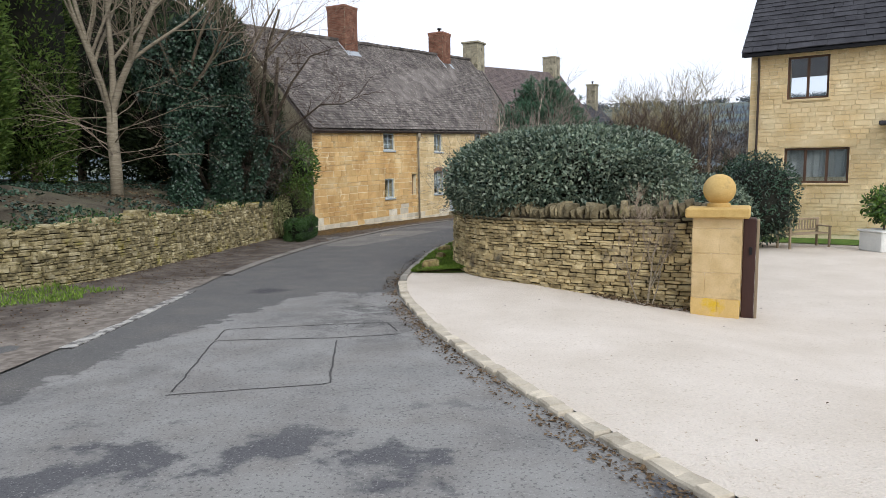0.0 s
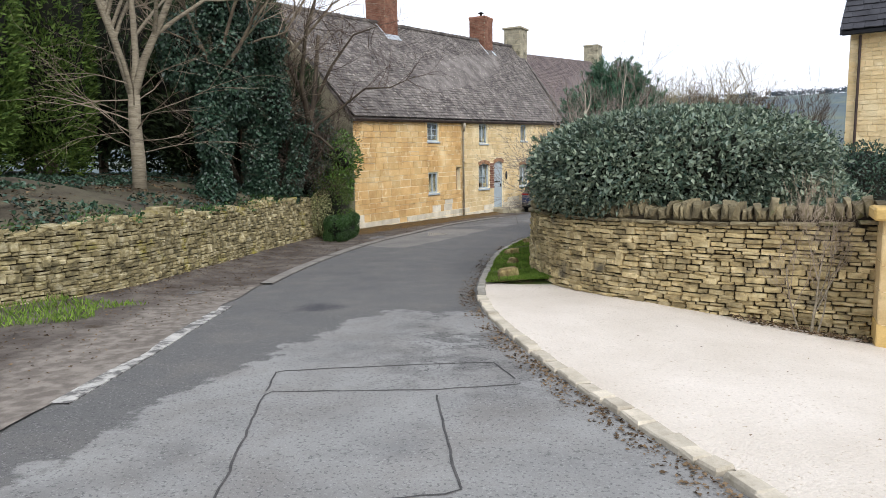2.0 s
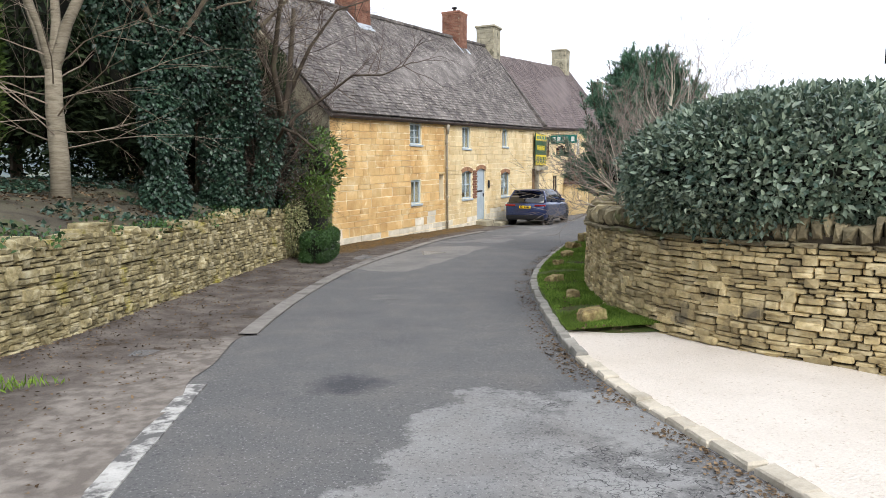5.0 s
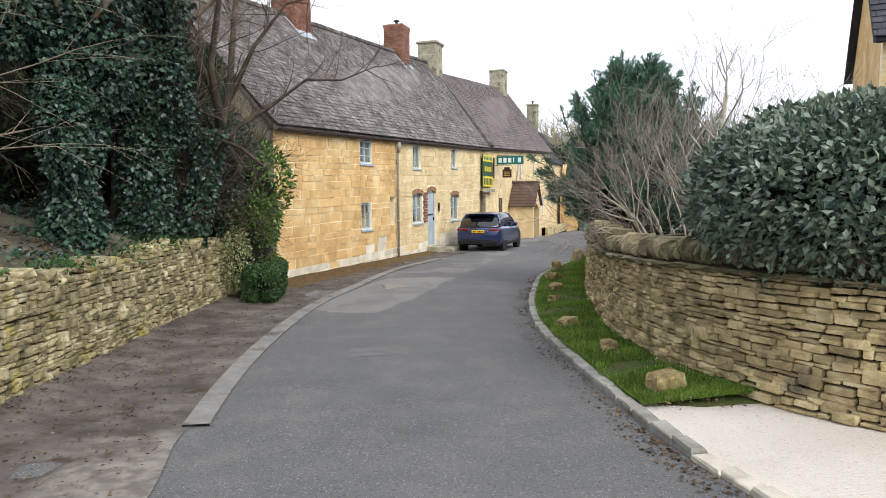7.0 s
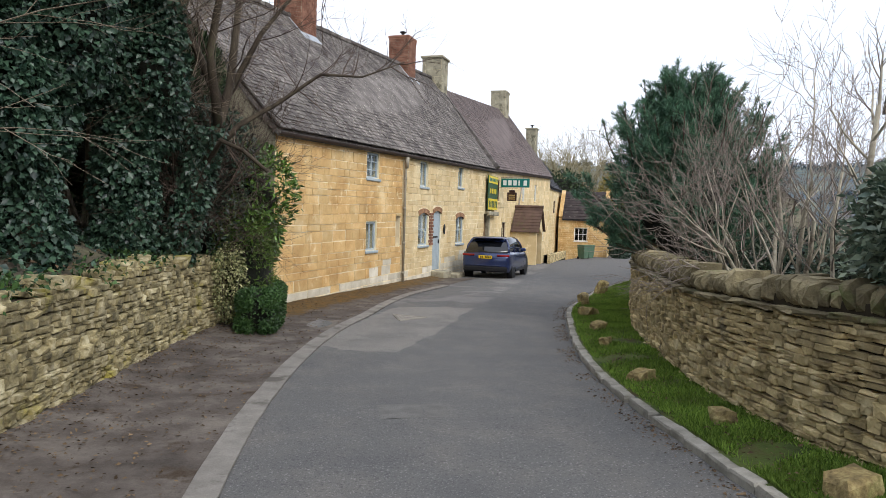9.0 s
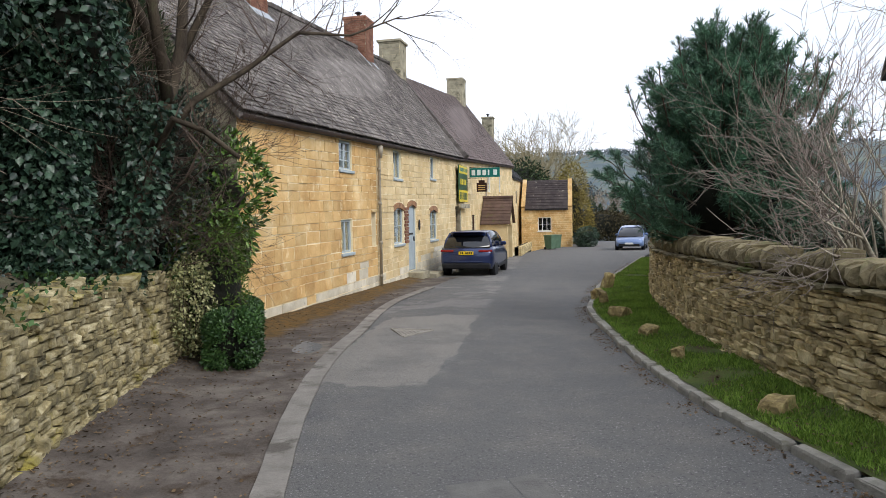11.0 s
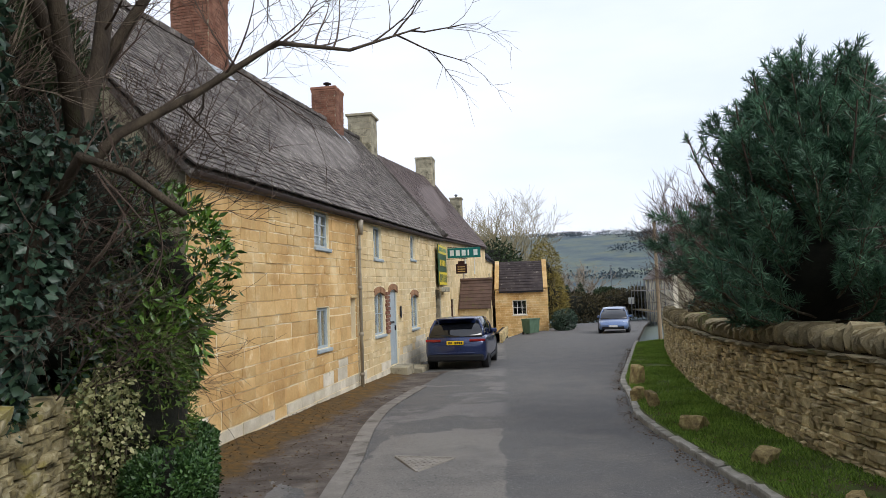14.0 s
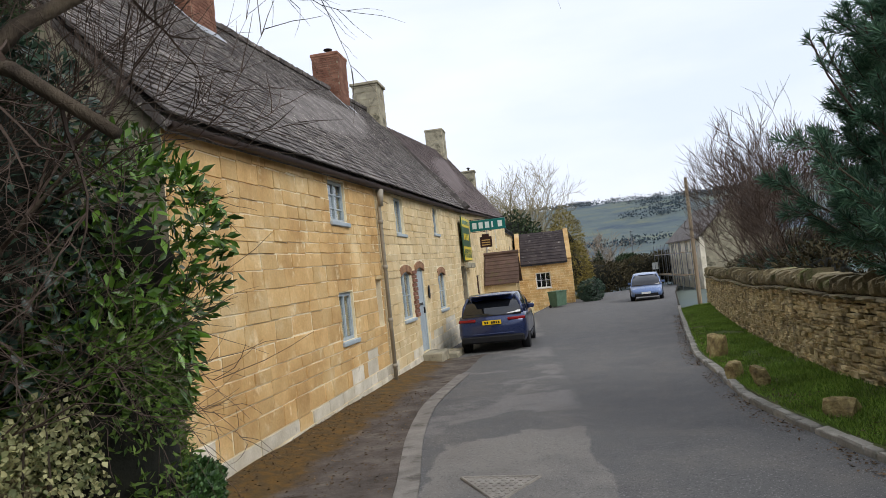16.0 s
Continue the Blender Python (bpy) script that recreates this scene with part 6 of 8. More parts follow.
class Wood:
    """Grows branching wood: thick limbs and fine twigs are kept apart."""

    def __init__(self, seed, twig_limit=0.02, finest=0.0022):
        self.finest = finest
        self.r, self.limbs, self.twigs, self.tips, self.limit = random.Random(seed), Geo(), Geo(), [], twig_limit

    def rv(self):
        return Vector((self.r.gauss(0, 1), self.r.gauss(0, 1), self.r.gauss(0, 1)))

    def limb(self, pts, r0, r1, shoots=0, **kw):
        """A limb along given points, with shoots along it."""
        P = [Vector(p) for p in pts]
        n = len(P)
        rad = [r0 + (r1 - r0) * i / (n - 1) for i in range(n)]
        g = self.limbs if r0 > self.limit else self.twigs
        g.tube(P, rad, 8 if r0 > 0.06 else 5)
        for _ in range(shoots):
            t = self.r.uniform(0.25, 1.0) * (n - 1)
            i = min(n - 2, int(t))
            p = P[i].lerp(P[i + 1], t - i)
            d = (P[i + 1] - P[i]).normalized()
            side = (self.rv() - d * self.rv().dot(d)).normalized()
            self.grow(p, (d * 0.5 + side * 0.9 + Vector((0, 0, 0.3))).normalized(), **kw)

    def grow(self, p, d, length=1.5, radius=0.04, depth=3, kids=4, wiggle=0.18, up=0.08, taper=0.35, shrink=0.62, angle=0.8):
        segs = 5 if depth > 1 else 4
        pts, rad, q = [p.copy()], [radius], d.normalized()
        for i in range(segs):
            q = (q + self.rv() * wiggle * 0.6 + Vector((0, 0, up))).normalized()
            p = p + q * (length / segs)
            pts.append(p.copy()); rad.append(radius * (1 - (1 - taper) * (i + 1) / segs))
        g = self.limbs if radius > self.limit else self.twigs
        g.tube(pts, rad, 7 if radius > 0.08 else (5 if radius > 0.03 else 3), cap=False)
        if depth <= 0:
            self.tips.append((pts[-1], q))
            return
        for k in range(kids):
            t = self.r.uniform(0.3, 1.0) if k else 1.0
            i = min(segs - 1, int(t * segs))
            f = t * segs - i
            b = pts[i].lerp(pts[i + 1], min(1, f))
            dd = (pts[i + 1] - pts[i]).normalized()
            s = self.rv(); s = (s - dd * s.dot(dd)).normalized()
            nd = (dd + s * self.r.uniform(0.5, 1.1) * angle).normalized()
            self.grow(b, nd, length * shrink * self.r.uniform(0.75, 1.2), max(self.finest, rad[i] * 0.6), depth - 1, kids, wiggle, up, taper, shrink, angle)

    def finish(self, thing, bark, twig):
        if self.limbs.v:
            self.limbs.part("trunk", bark, thing, smooth=True)
        if self.twigs.v:
            tagged(self.twigs.part("crown", twig, thing), kind="stuff")


def bare_tree(name, label, p, seed, stems, twig_mat, bark, category="tree", limit=0.02, finest=0.0022):
    """A leafless tree or shrub from a list of stems: direction, length, radius, depth, kids, wiggle, up, shrink, angle."""
    t = empty(name, label, category, at=p)
    w = Wood(seed, limit, finest)
    for d, length, radius, depth, kids, wig, up, shrink, ang in stems:
        w.grow(Vector((w.r.uniform(-0.1, 0.1), w.r.uniform(-0.1, 0.1), -0.1)), Vector(d), length, radius, depth, kids, wig, up, 0.45, shrink, ang)
        if len(stems) > 1 and w.limbs.v:
            w.limbs.part("stem", bark, t, smooth=True)
            w.limbs = Geo()
    w.finish(t, bark, twig_mat)
    return t


def bank_z(x, y):
    """Height of the soil behind the old retaining wall."""
    d = max(0.25, verge_left(min(y, 23.4)) - x)
    return prof(y) + 1.08 + 1.0 * (1 - math.exp(-(d - 0.25) / 2.0))


# tall clipped conifers on the bank
def column(name, label, x, y, r, h, mat, count, size, seed, clip=True):
    z = bank_z(x, y) - 0.1
    t = empty(name, label, "conifer", at=(x, y, z))
    Geo().tube([(0, 0, -0.2), (0, 0, h * 0.6)], [0.16, 0.05], 8).part("trunk", M_bark, t)
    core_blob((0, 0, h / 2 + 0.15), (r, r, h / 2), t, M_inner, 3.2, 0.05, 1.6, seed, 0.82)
    P, out = blob(count, (0, 0, h / 2 + 0.15), (r, r, h / 2), 3.2, 0.05, 1.6, 0.2, seed)
    D = unit(out * 0.7 + np.array([0, 0, 0.55]) + 0.45 * nrg.normal(size=P.shape))
    L = size * (0.6 + 0.8 * nrg.random(len(P)))
    leaf_mesh("foliage", P, D, unit(out + 0.4 * nrg.normal(size=P.shape)), L, L * 0.3, mat, t)


column("clipped_conifer", "tall clipped green cypress column on the bank", -11.0, 15.9, 1.15, 8.5, M_cypress, 36000, 0.13, 3)
column("clipped_conifer", "tall dark cypress column standing on the bank", -11.0, 18.9, 1.0, 8.5, M_cypress, 24000, 0.13, 4)
for i, (x, y, r, h) in enumerate(((-13.6, 13.0, 1.6, 8), (-14.2, 17.4, 1.5, 9), (-12.9, 21.0, 1.6, 9), (-12.4, 23.8, 1.6, 8.6), (-11.3, 26.6, 1.7, 8.4), (-10.0, 29.3, 1.5, 7.4), (-15.2, 9.6, 1.7, 8), (-9.6, 24.6, 1.2, 5.4))):
    column("yew", "dark shaded yew in the hedge behind the bank", x, y, r, h, M_yew, 9000, 0.24, 10 + i)

column("yew", "dark evergreen against the cottage gable", -6.75, 24.9, 0.95, 4.0, M_yew, 9000, 0.16, 25)
column("yew", "tall dark evergreen against the cottage gable", -8.3, 25.7, 1.2, 6.2, M_yew, 9000, 0.2, 26)
# pale bare tree on the bank
TA = (-8.4, 18.0, bank_z(-8.4, 18.0) - 0.1)
ta = empty("bare_tree", "leafless tree with pale banded bark on the bank", "tree", at=TA)
w = Wood(21)
w.limb([(0, 0, -0.2), (0.02, 0, 0.8), (-0.02, 0.02, 1.6), (0.02, 0, 2.2)], 0.17, 0.13)
for d, L_, r_ in (((-0.42, 0.1, 1), 4.2, 0.10), ((0.36, -0.1, 1), 4.4, 0.10), ((0.02, 0.3, 1), 4.6, 0.09), ((-0.1, -0.35, 1), 4.0, 0.07)):
    w.grow(Vector((0, 0, 2.1)), Vector(d), L_, r_, 4, 5, 0.12, 0.06, 0.4, 0.56, 0.8)
for k in range(16):
    a = k * 2.4
    w.grow(Vector((0, 0, 0.9 + 0.1 * k)), Vector((math.cos(a), math.sin(a), 0.45 - 0.4 * (k % 3 == 0))), 1.6 + 0.4 * (k % 3), 0.016, 2, 4, 0.16, 0.0, 0.4, 0.6, 0.7)
w.finish(ta, M_palebark, M_twig)


def ivy_tree(p, seed, h, lean, stems, masses, count):
    """A tree wrapped in ivy: bare limbs above, leaf-clad stems and hanging masses below."""
    t = empty("ivy_clad_tree", "leafless garden tree thickly clad in dark ivy", "tree", at=p)
    w = Wood(seed)
    top = Vector((lean[0], lean[1], h))
    w.limb([(0, 0, -0.3), top * 0.35 + Vector((0.05, 0.02, 0)), top * 0.7, top], 0.16, 0.08)
    for d, length in stems:
        w.grow(top * 0.8, Vector(d), length, 0.06, 4, 4, 0.16, 0.05, 0.4, 0.6, 0.8)
    w.finish(t, M_bark, M_twig)
    Ps, Os = [], []
    k = count // 3
    tt = nrg.random(k)
    ax = np.outer(tt, np.array(top)) * 0.95
    a = nrg.random(k) * 6.283
    rr = 0.22 + 0.16 * nrg.random(k) + 0.08 * np.sin(tt * 17)
    o = np.c_[np.cos(a), np.sin(a), np.zeros(k)]
    Ps.append(ax + o * rr[:, None]); Os.append(o)
    for c, r in masses:
        P, O = blob(int(count * 0.67 / len(masses)), c, r, 2.2, 0.22, 2.6, 0.5, seed, -1)
        Ps.append(P); Os.append(O)
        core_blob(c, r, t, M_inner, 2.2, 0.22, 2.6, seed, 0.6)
    scatter_leaves("ivy", np.concatenate(Ps), np.concatenate(Os), 0.09, M_ivy, t, "", 0.8, 0.8, 0.55)


ivy_tree((-7.2, 19.4, bank_z(-7.2, 19.4) - 0.2), 31, 3.9, (0.2, 0.1), [((0.3, -0.3, 1), 3.0), ((-0.5, 0.1, 1), 2.8), ((0.6, 0.4, 0.9), 2.6), ((0.8, -0.5, 0.7), 2.6), ((-0.3, -0.8, 0.8), 2.4)],
         [((-0.55, -0.2, 3.7), (0.6, 0.6, 0.9)), ((0.5, 0.2, 3.3), (0.5, 0.55, 1.15)), ((0.05, -0.3, 2.0), (0.34, 0.34, 1.0)), ((0.35, 0.3, 4.7), (0.7, 0.7, 0.7)), ((-0.3, 0.5, 2.6), (0.4, 0.4, 0.8))], 22000)
ivy_tree((-6.75, 21.5, bank_z(-6.75, 21.5) - 0.2), 32, 4.3, (0.25, 0.0), [((0.5, -0.2, 1), 3.0), ((-0.3, -0.5, 1), 2.6), ((0.9, 0.1, 0.7), 2.8)],
         [((-0.35, -0.2, 3.2), (0.55, 0.6, 1.2)), ((0.4, 0.0, 2.9), (0.5, 0.5, 1.4)), ((0.05, 0.0, 1.3), (0.42, 0.42, 1.2)), ((0.1, -0.2, 4.5), (0.85, 0.8, 0.8)), ((-0.6, 0.3, 4.2), (0.5, 0.5, 0.7))], 29000)
bare_tree("hazel", "dense many-stemmed bare hazel behind the ivy", (-7.7, 22.8, bank_z(-7.7, 22.8) - 0.1), 33,
          [((math.cos(a) * s, math.sin(a) * s, 1), 2.9, 0.05, 4, 5, 0.13, 0.05, 0.58, 0.7) for a, s in ((0.0, 0.45), (1.0, 0.35), (2.1, 0.3), (3.3, 0.35), (4.2, 0.5), (5.2, 0.55), (5.8, 0.3))], M_twig, M_bark)


# leaning tree at the wall end, its limbs reaching over the lane
def leaning_tree():
    b = (-6.15, 22.0, bank_z(-6.15, 22.0) - 0.25)
    t = empty("leaning_tree", "leaning bare tree with limbs reaching over the lane", "tree", at=b)
    w = Wood(41)
    o = Vector(b)
    kw = dict(length=1.1, radius=0.012, depth=2, kids=4, wiggle=0.2, up=0.02, shrink=0.6, angle=0.9)
    R = lambda *pts: [Vector(p) - o for p in pts]
    w.limb(R(b, (-5.95, 22.1, 1.2), (-5.6, 22.3, 2.3), (-5.35, 22.45, 3.4), (-5.2, 22.6, 5.2)), 0.13, 0.05, 14, **kw)
    w.limb(R((-5.62, 22.28, 2.2), (-5.2, 22.4, 2.75), (-4.6, 22.5, 3.15), (-3.9, 22.6, 3.7), (-3.2, 22.7, 3.72), (-2.45, 22.8, 4.05)), 0.055, 0.008, 16, **dict(kw, length=0.8))
    w.limb(R((-5.7, 22.2, 2.0), (-5.4, 21.9, 2.45), (-5.05, 21.7, 2.3), (-4.65, 21.5, 1.97)), 0.05, 0.03, 8, **dict(kw, length=0.7))
    w.limb(R((-5.5, 22.35, 2.7), (-5.6, 22.0, 3.8), (-5.3, 21.6, 5.2), (-4.8, 21.4, 6.4)), 0.08, 0.03, 18, **dict(kw, length=1.5))
    w.limb(R((-5.45, 22.4, 3.0), (-6.0, 22.5, 4.2), (-6.3, 22.4, 5.6)), 0.08, 0.03, 14, **dict(kw, length=1.4))
    w.limb(R((-5.4, 22.42, 3.2), (-4.9, 22.9, 4.4), (-4.3, 23.2, 5.3), (-3.5, 23.4, 5.6)), 0.06, 0.012, 16, **dict(kw, length=1.2))
    w.finish(t, M_barkdark, M_twigdark)
    n = 2600
    tt = nrg.random(n) ** 1.4
    A, B = np.array([0, 0, 0.0]), np.array([0.55, 0.3, 2.5])
    a = nrg.random(n) * 6.283
    out = np.c_[np.cos(a), np.sin(a), np.zeros(n)]
    P = A + np.outer(tt, B - A) + out * (0.14 + 0.12 * nrg.random(n))[:, None]
    scatter_leaves("ivy", P, out, 0.09, M_ivy, t, "", 0.8, 0.8, 0.5)


leaning_tree()
# tangle of thin bare shoots behind the wall end
bare_tree("bramble", "tangle of thin reddish bare shoots by the wall end", (-6.05, 22.9, 0.35), 43,
          [((math.cos(a), math.sin(a) * 0.6 - 0.2, 0.9 + 0.3 * (i % 3)), 1.2, 0.013, 3, 5, 0.28, -0.02, 0.68, 1.0) for i, a in enumerate(np.linspace(0, 6.28, 12))], M_twigdark, M_twigdark, "shrub", 0.011)
bare_tree("hazel", "dense thin-stemmed bare hazel against the cottage gable", (-6.1, 23.3, 0.9), 47,
          [((math.cos(a) * s_, math.sin(a) * s_, 1), 1.7, 0.03, 4, 4, 0.17, 0.04, 0.64, 0.85) for a, s_ in ((0.0, 0.55), (0.9, 0.3), (2.2, 0.35), (3.4, 0.4), (4.4, 0.55), (5.1, 0.35), (5.7, 0.7))], M_twigdark, M_barkdark, "tree", 0.02, 0.003)
bush("holly", "dark evergreen tangle between the wall end and gable", (-6.0, 23.75, 1.75), (0.85, 0.85, 1.6), 0.1, 5200, M_ivy, 2.1, 0.22, 2.4, 44, core=0.62)
bush("laurel", "bright green glossy laurel against the cottage corner", (-5.2, 24.05, 1.45), (0.78, 0.72, 0.98), 0.12, 3800, M_laurel, 2.0, 0.34, 3.2, 5, core=0.42, spread=1.0, ratio=0.34)
bush("conifer_hedge", "dark clipped conifer hedge against the gable", (-5.25, 24.1, 0.25), (0.55, 0.75, 1.15), 0.08, 12000, M_cypress, 3.5, 0.05, 2.5, 6, "hedge", ratio=0.3)
bush("box_hedge", "low clipped box bush at the foot of the wall", (-4.86, 23.45, prof(23.5) + 0.36), (0.38, 1.25, 0.38), 0.05, 22000, M_box, 4.2, 0.07, 3.5, 7, "hedge", ratio=0.55)
iv = empty("variegated_ivy", "cream variegated ivy trailing over the wall end", "ivy", at=(-5.4, 23.1, 0))
P, out = blob(3000, (0, 0, 0.12), (0.26, 0.5, 0.72), 2.4, 0.2, 3, 0.5, 8)
scatter_leaves("foliage", P, out, 0.045, M_varieg, iv, "", 0.8, 0.8, 0.3)
for k in range(6):
    a = k * 1.05
    Geo().tube([(0.1 * math.cos(a), 0.25 * math.sin(a), -0.5), (0.16 * math.cos(a), 0.34 * math.sin(a), 0.1), (0.1 * math.cos(a), 0.2 * math.sin(a), 0.75)], [0.012, 0.009, 0.005], 5).part("stem", M_barkdark, iv, smooth=True)

# clipped evergreen dome over the boundary wall
bush("evergreen_shrub", "large clipped dome of dark glossy evergreen leaves", (2.6, 14.6, 1.42), (2.35, 1.9, 0.98), 0.088, 60000, M_viburnum, 2.4, 0.045, 2.0, 9, base=0.0, ratio=0.5, core=0.86)


def pine():
    b = (3.35, 23.5, prof(23.5) + 0.4)
    t = empty("pine", "dark green long-needled pine overhanging the wall", "tree", at=b)
    w = Wood(51)
    tips = []
    H = 4.1
    core_blob((0, 0, 2.0), (1.15, 1.15, 1.1), t, M_inner, 2.0, 0.2, 1.8, 3, 0.72)
    w.limb([(0, 0, -0.2), (0.05, 0, 2), (0, 0.05, 3.6), (0, 0, H)], 0.14, 0.03)
    r = random.Random(5)
    for i in range(130):
        z = 0.8 + (H - 1.1) * (i / 130) ** 0.95
        a = i * 2.399 + r.uniform(-0.35, 0.35)
        u = z / H
        reach = (1.55 + 0.65 * math.sin(math.pi * min(1.0, u / 0.86))) * (1 - 1.25 * max(0.0, u - 0.35) ** 1.05) * r.uniform(0.66, 1.04)
        rise = 0.05 + 0.55 * u
        d = Vector((math.cos(a), math.sin(a), rise))
        p0 = Vector((0, 0, z))
        P_ = [p0, p0 + d * reach * 0.4, p0 + d * reach * 0.72 + Vector((0, 0, 0.06)), p0 + d * reach * 0.95 + Vector((0, 0, 0.26 + 0.25 * u))]
        w.limb(P_, 0.022, 0.007)
        for k in range(15):
            f = r.uniform(0.3, 1.0) if k else 1.0
            j = min(2, int(f * 3)); q = P_[j].lerp(P_[j + 1], f * 3 - j)
            s = Vector((r.gauss(0, 1), r.gauss(0, 1), r.gauss(0.3, 0.5))).normalized()
            e = q + (d.normalized() * 0.8 + s * 0.7 + Vector((0, 0, 0.5))).normalized() * r.uniform(0.2, 0.46)
            w.limb([q, q.lerp(e, 0.5) + Vector((0, 0, -0.02)), e], 0.007, 0.004)
            tips.append((q, e))
    # upright leading shoots, bare between their tufts
    shoots = []
    for k in range(46):
        a = k * 2.4
        ro = 0.1 + 1.3 * (k / 46) ** 0.8
        q = Vector((ro * math.cos(a), ro * math.sin(a), H - 0.1 - 0.85 * ro))
        e = q + Vector((0.30 * math.cos(a) + r.uniform(-0.1, 0.1), 0.30 * math.sin(a) + r.uniform(-0.1, 0.1), r.uniform(0.55, 1.05)))
        w.limb([q, q.lerp(e, 0.5) + Vector((0.03 * math.cos(a), 0.03 * math.sin(a), -0.03)), e], 0.015, 0.009)
        shoots.append((q, q.lerp(e, 0.75))); shoots.append((e - (e - q) * 0.1, e))
        for m in range(4):
            v = a + m * 1.57 + 0.4
            c_ = q.lerp(e, 0.45 + 0.12 * m); e2 = c_ + Vector((0.16 * math.cos(v), 0.16 * math.sin(v), 0.17))
            w.limb([c_, e2], 0.007, 0.005); shoots.append((c_, e2))
    w.finish(t, M_bark, M_twigdark)

    def tufts(pairs, n, size, close):
        A = np.array([np.array(q) for q, e in pairs]); B = np.array([np.array(e) for q, e in pairs])
        f = nrg.random((len(A), n)) ** 0.55
        P = (A[:, None] + (B - A)[:, None] * f[..., None]).reshape(-1, 3)
        D = unit(np.repeat(unit(B - A), n, axis=0) * close + 0.55 * nrg.normal(size=P.shape))
        return P, D, size * (0.7 + 0.6 * nrg.random(len(P)))

    a_, b_ = tufts(tips, 88, 0.135, 0.8), tufts(shoots, 34, 0.10, 1.2)
    P, D, L = (np.concatenate(q) for q in zip(a_, b_))
    leaf_mesh("needles", P, D, unit(nrg.normal(size=P.shape)), L, 0.0115, M_pine, t, fold=0.1)


pine()
bare_tree("bare_shrub", "spreading leafless pale-stemmed shrub behind the wall", (2.35, 19.0, prof(19.0) + 0.45), 61,
          [((math.cos(a) * s_, math.sin(a) * s_, 0.9), ln * 1.22, 0.05, 4, 4, 0.18, 0.05, 0.62, 0.9) for a, s_, ln in ((0.2, 0.8, 1.5), (1.0, 0.5, 1.8), (1.9, 0.6, 1.6), (2.9, 0.8, 1.35), (3.7, 0.65, 1.45), (4.5, 0.75, 1.6), (5.3, 0.85, 1.6), (2.5, 0.15, 1.9), (5.8, 0.3, 1.9), (3.3, 1.3, 1.3), (0.5, 1.2, 1.5))],
          M_shrubtwig, M_shrubbark, "shrub", 0.012, 0.0036)
for i, (x, y, r_) in enumerate(((3.2, 18.3, 1.0), (4.3, 20.2, 1.1), (5.4, 22.6, 1.2), (6.6, 25.4, 1.3), (8.2, 27.6, 1.3))):
    bush("evergreen_bush", "low dark evergreen bush in the garden border", (x, y, prof(y) + 1.15), (r_, r_, 0.85), 0.11, 4500, M_ivy if i % 2 else M_viburnum, 2.1, 0.22, 2.0, 90 + i, core=0.7)


def sapling(p, seed, h, r0, forks, turn):
    """A slender young tree: a straight stem, short knobbly side shoots and fine upright twigs."""
    t = empty("sapling", "thin upright bare sapling behind the clipped shrub", "tree", at=p)
    w = Wood(seed, 0.012, 0.003)
    w.limb([(0, 0, -0.1), (0.03, 0.02, h * 0.35), (-0.02, 0.03, h * 0.7), (0.04, 0, h)], r0, r0 * 0.45)
    for k in range(forks):
        z = h * (0.42 + 0.58 * (k / forks))
        a = turn + k * 2.4
        w.grow(Vector((0, 0.02, z)), Vector((math.cos(a), math.sin(a), 0.75)), 0.95 - 0.5 * k / forks, r0 * 0.34, 3, 3, 0.14, 0.14, 0.45, 0.58, 0.75)
    w.grow(Vector((0.04, 0, h - 0.03)), Vector((0.05, 0, 1)), 0.5, r0 * 0.4, 2, 5, 0.1, 0.1, 0.45, 0.6, 0.8)
    w.finish(t, M_shrubbark, M_shrubtwig)


sapling((1.35, 16.5, prof(16.5) + 0.4), 62, 2.75, 0.05, 9, 0.4)
sapling((1.75, 17.4, prof(17.4) + 0.4), 64, 2.2, 0.032, 7, 1.7)
bare_tree("young_shrub", "thin bare young shrub at the foot of the wall", (3.42, 11.38, prof(11.4) - 0.16), 63,
          [((0.0, 0.0, 1), 0.9, 0.026, 4, 4, 0.1, 0.08, 0.62, 0.6), ((-0.3, -0.1, 1), 1.0, 0.016, 4, 4, 0.12, 0.08, 0.62, 0.7), ((0.3, 0.1, 1), 1.0, 0.016, 4, 4, 0.12, 0.08, 0.62, 0.7)], M_twig, M_palebark, "shrub", 0.012)
bush("evergreen_bush", "rounded dark evergreen bush beside the stone house", (9.6, 21.6, 0.55), (1.25, 1.1, 1.35), 0.11, 6000, M_ivy, 2.2, 0.12, 2.0, 12)
bush("evergreen_bush", "low dark evergreen bush by the forecourt wall", (7.6, 20.6, 0.2), (1.3, 0.9, 0.95), 0.12, 4500, M_viburnum, 2.2, 0.2, 2.0, 13)
bush("evergreen_bush", "loose green shrub behind the gate pier wall", (6.0, 16.8, 0.1), (1.3, 1.2, 0.8), 0.12, 3500, M_ivy, 2.1, 0.25, 2.0, 14, core=0.6)
# planter with a shrub by the house
pl = empty("planter", "square pale planter box with a small leafy shrub", "planter", at=(12.7, 20.15, prof(20.1) + 0.03 + fall(12.7, 20.1)), turn=10)
pl.scale = (1.12, 1.12, 1.12)
Geo().box(-0.38, 0.38, -0.38, 0.38, 0, 0.5, 0.02).part("box", M_white, pl)
Geo().box(-0.42, 0.42, -0.42, 0.42, 0.5, 0.55, 0.012).part("rim", M_white, pl)
Geo().tube([(0, 0, 0.5), (0.03, 0, 0.9), (0, 0.02, 1.2)], [0.03, 0.02, 0.01], 6).part("stem", M_bark, pl)
P, out = blob(1300, (0, 0, 1.15), (0.5, 0.5, 0.5), 2, 0.25, 3, 0.8, 15)
scatter_leaves("foliage", P, out, 0.13, M_laurel, pl, "", 1.0, 0.4)

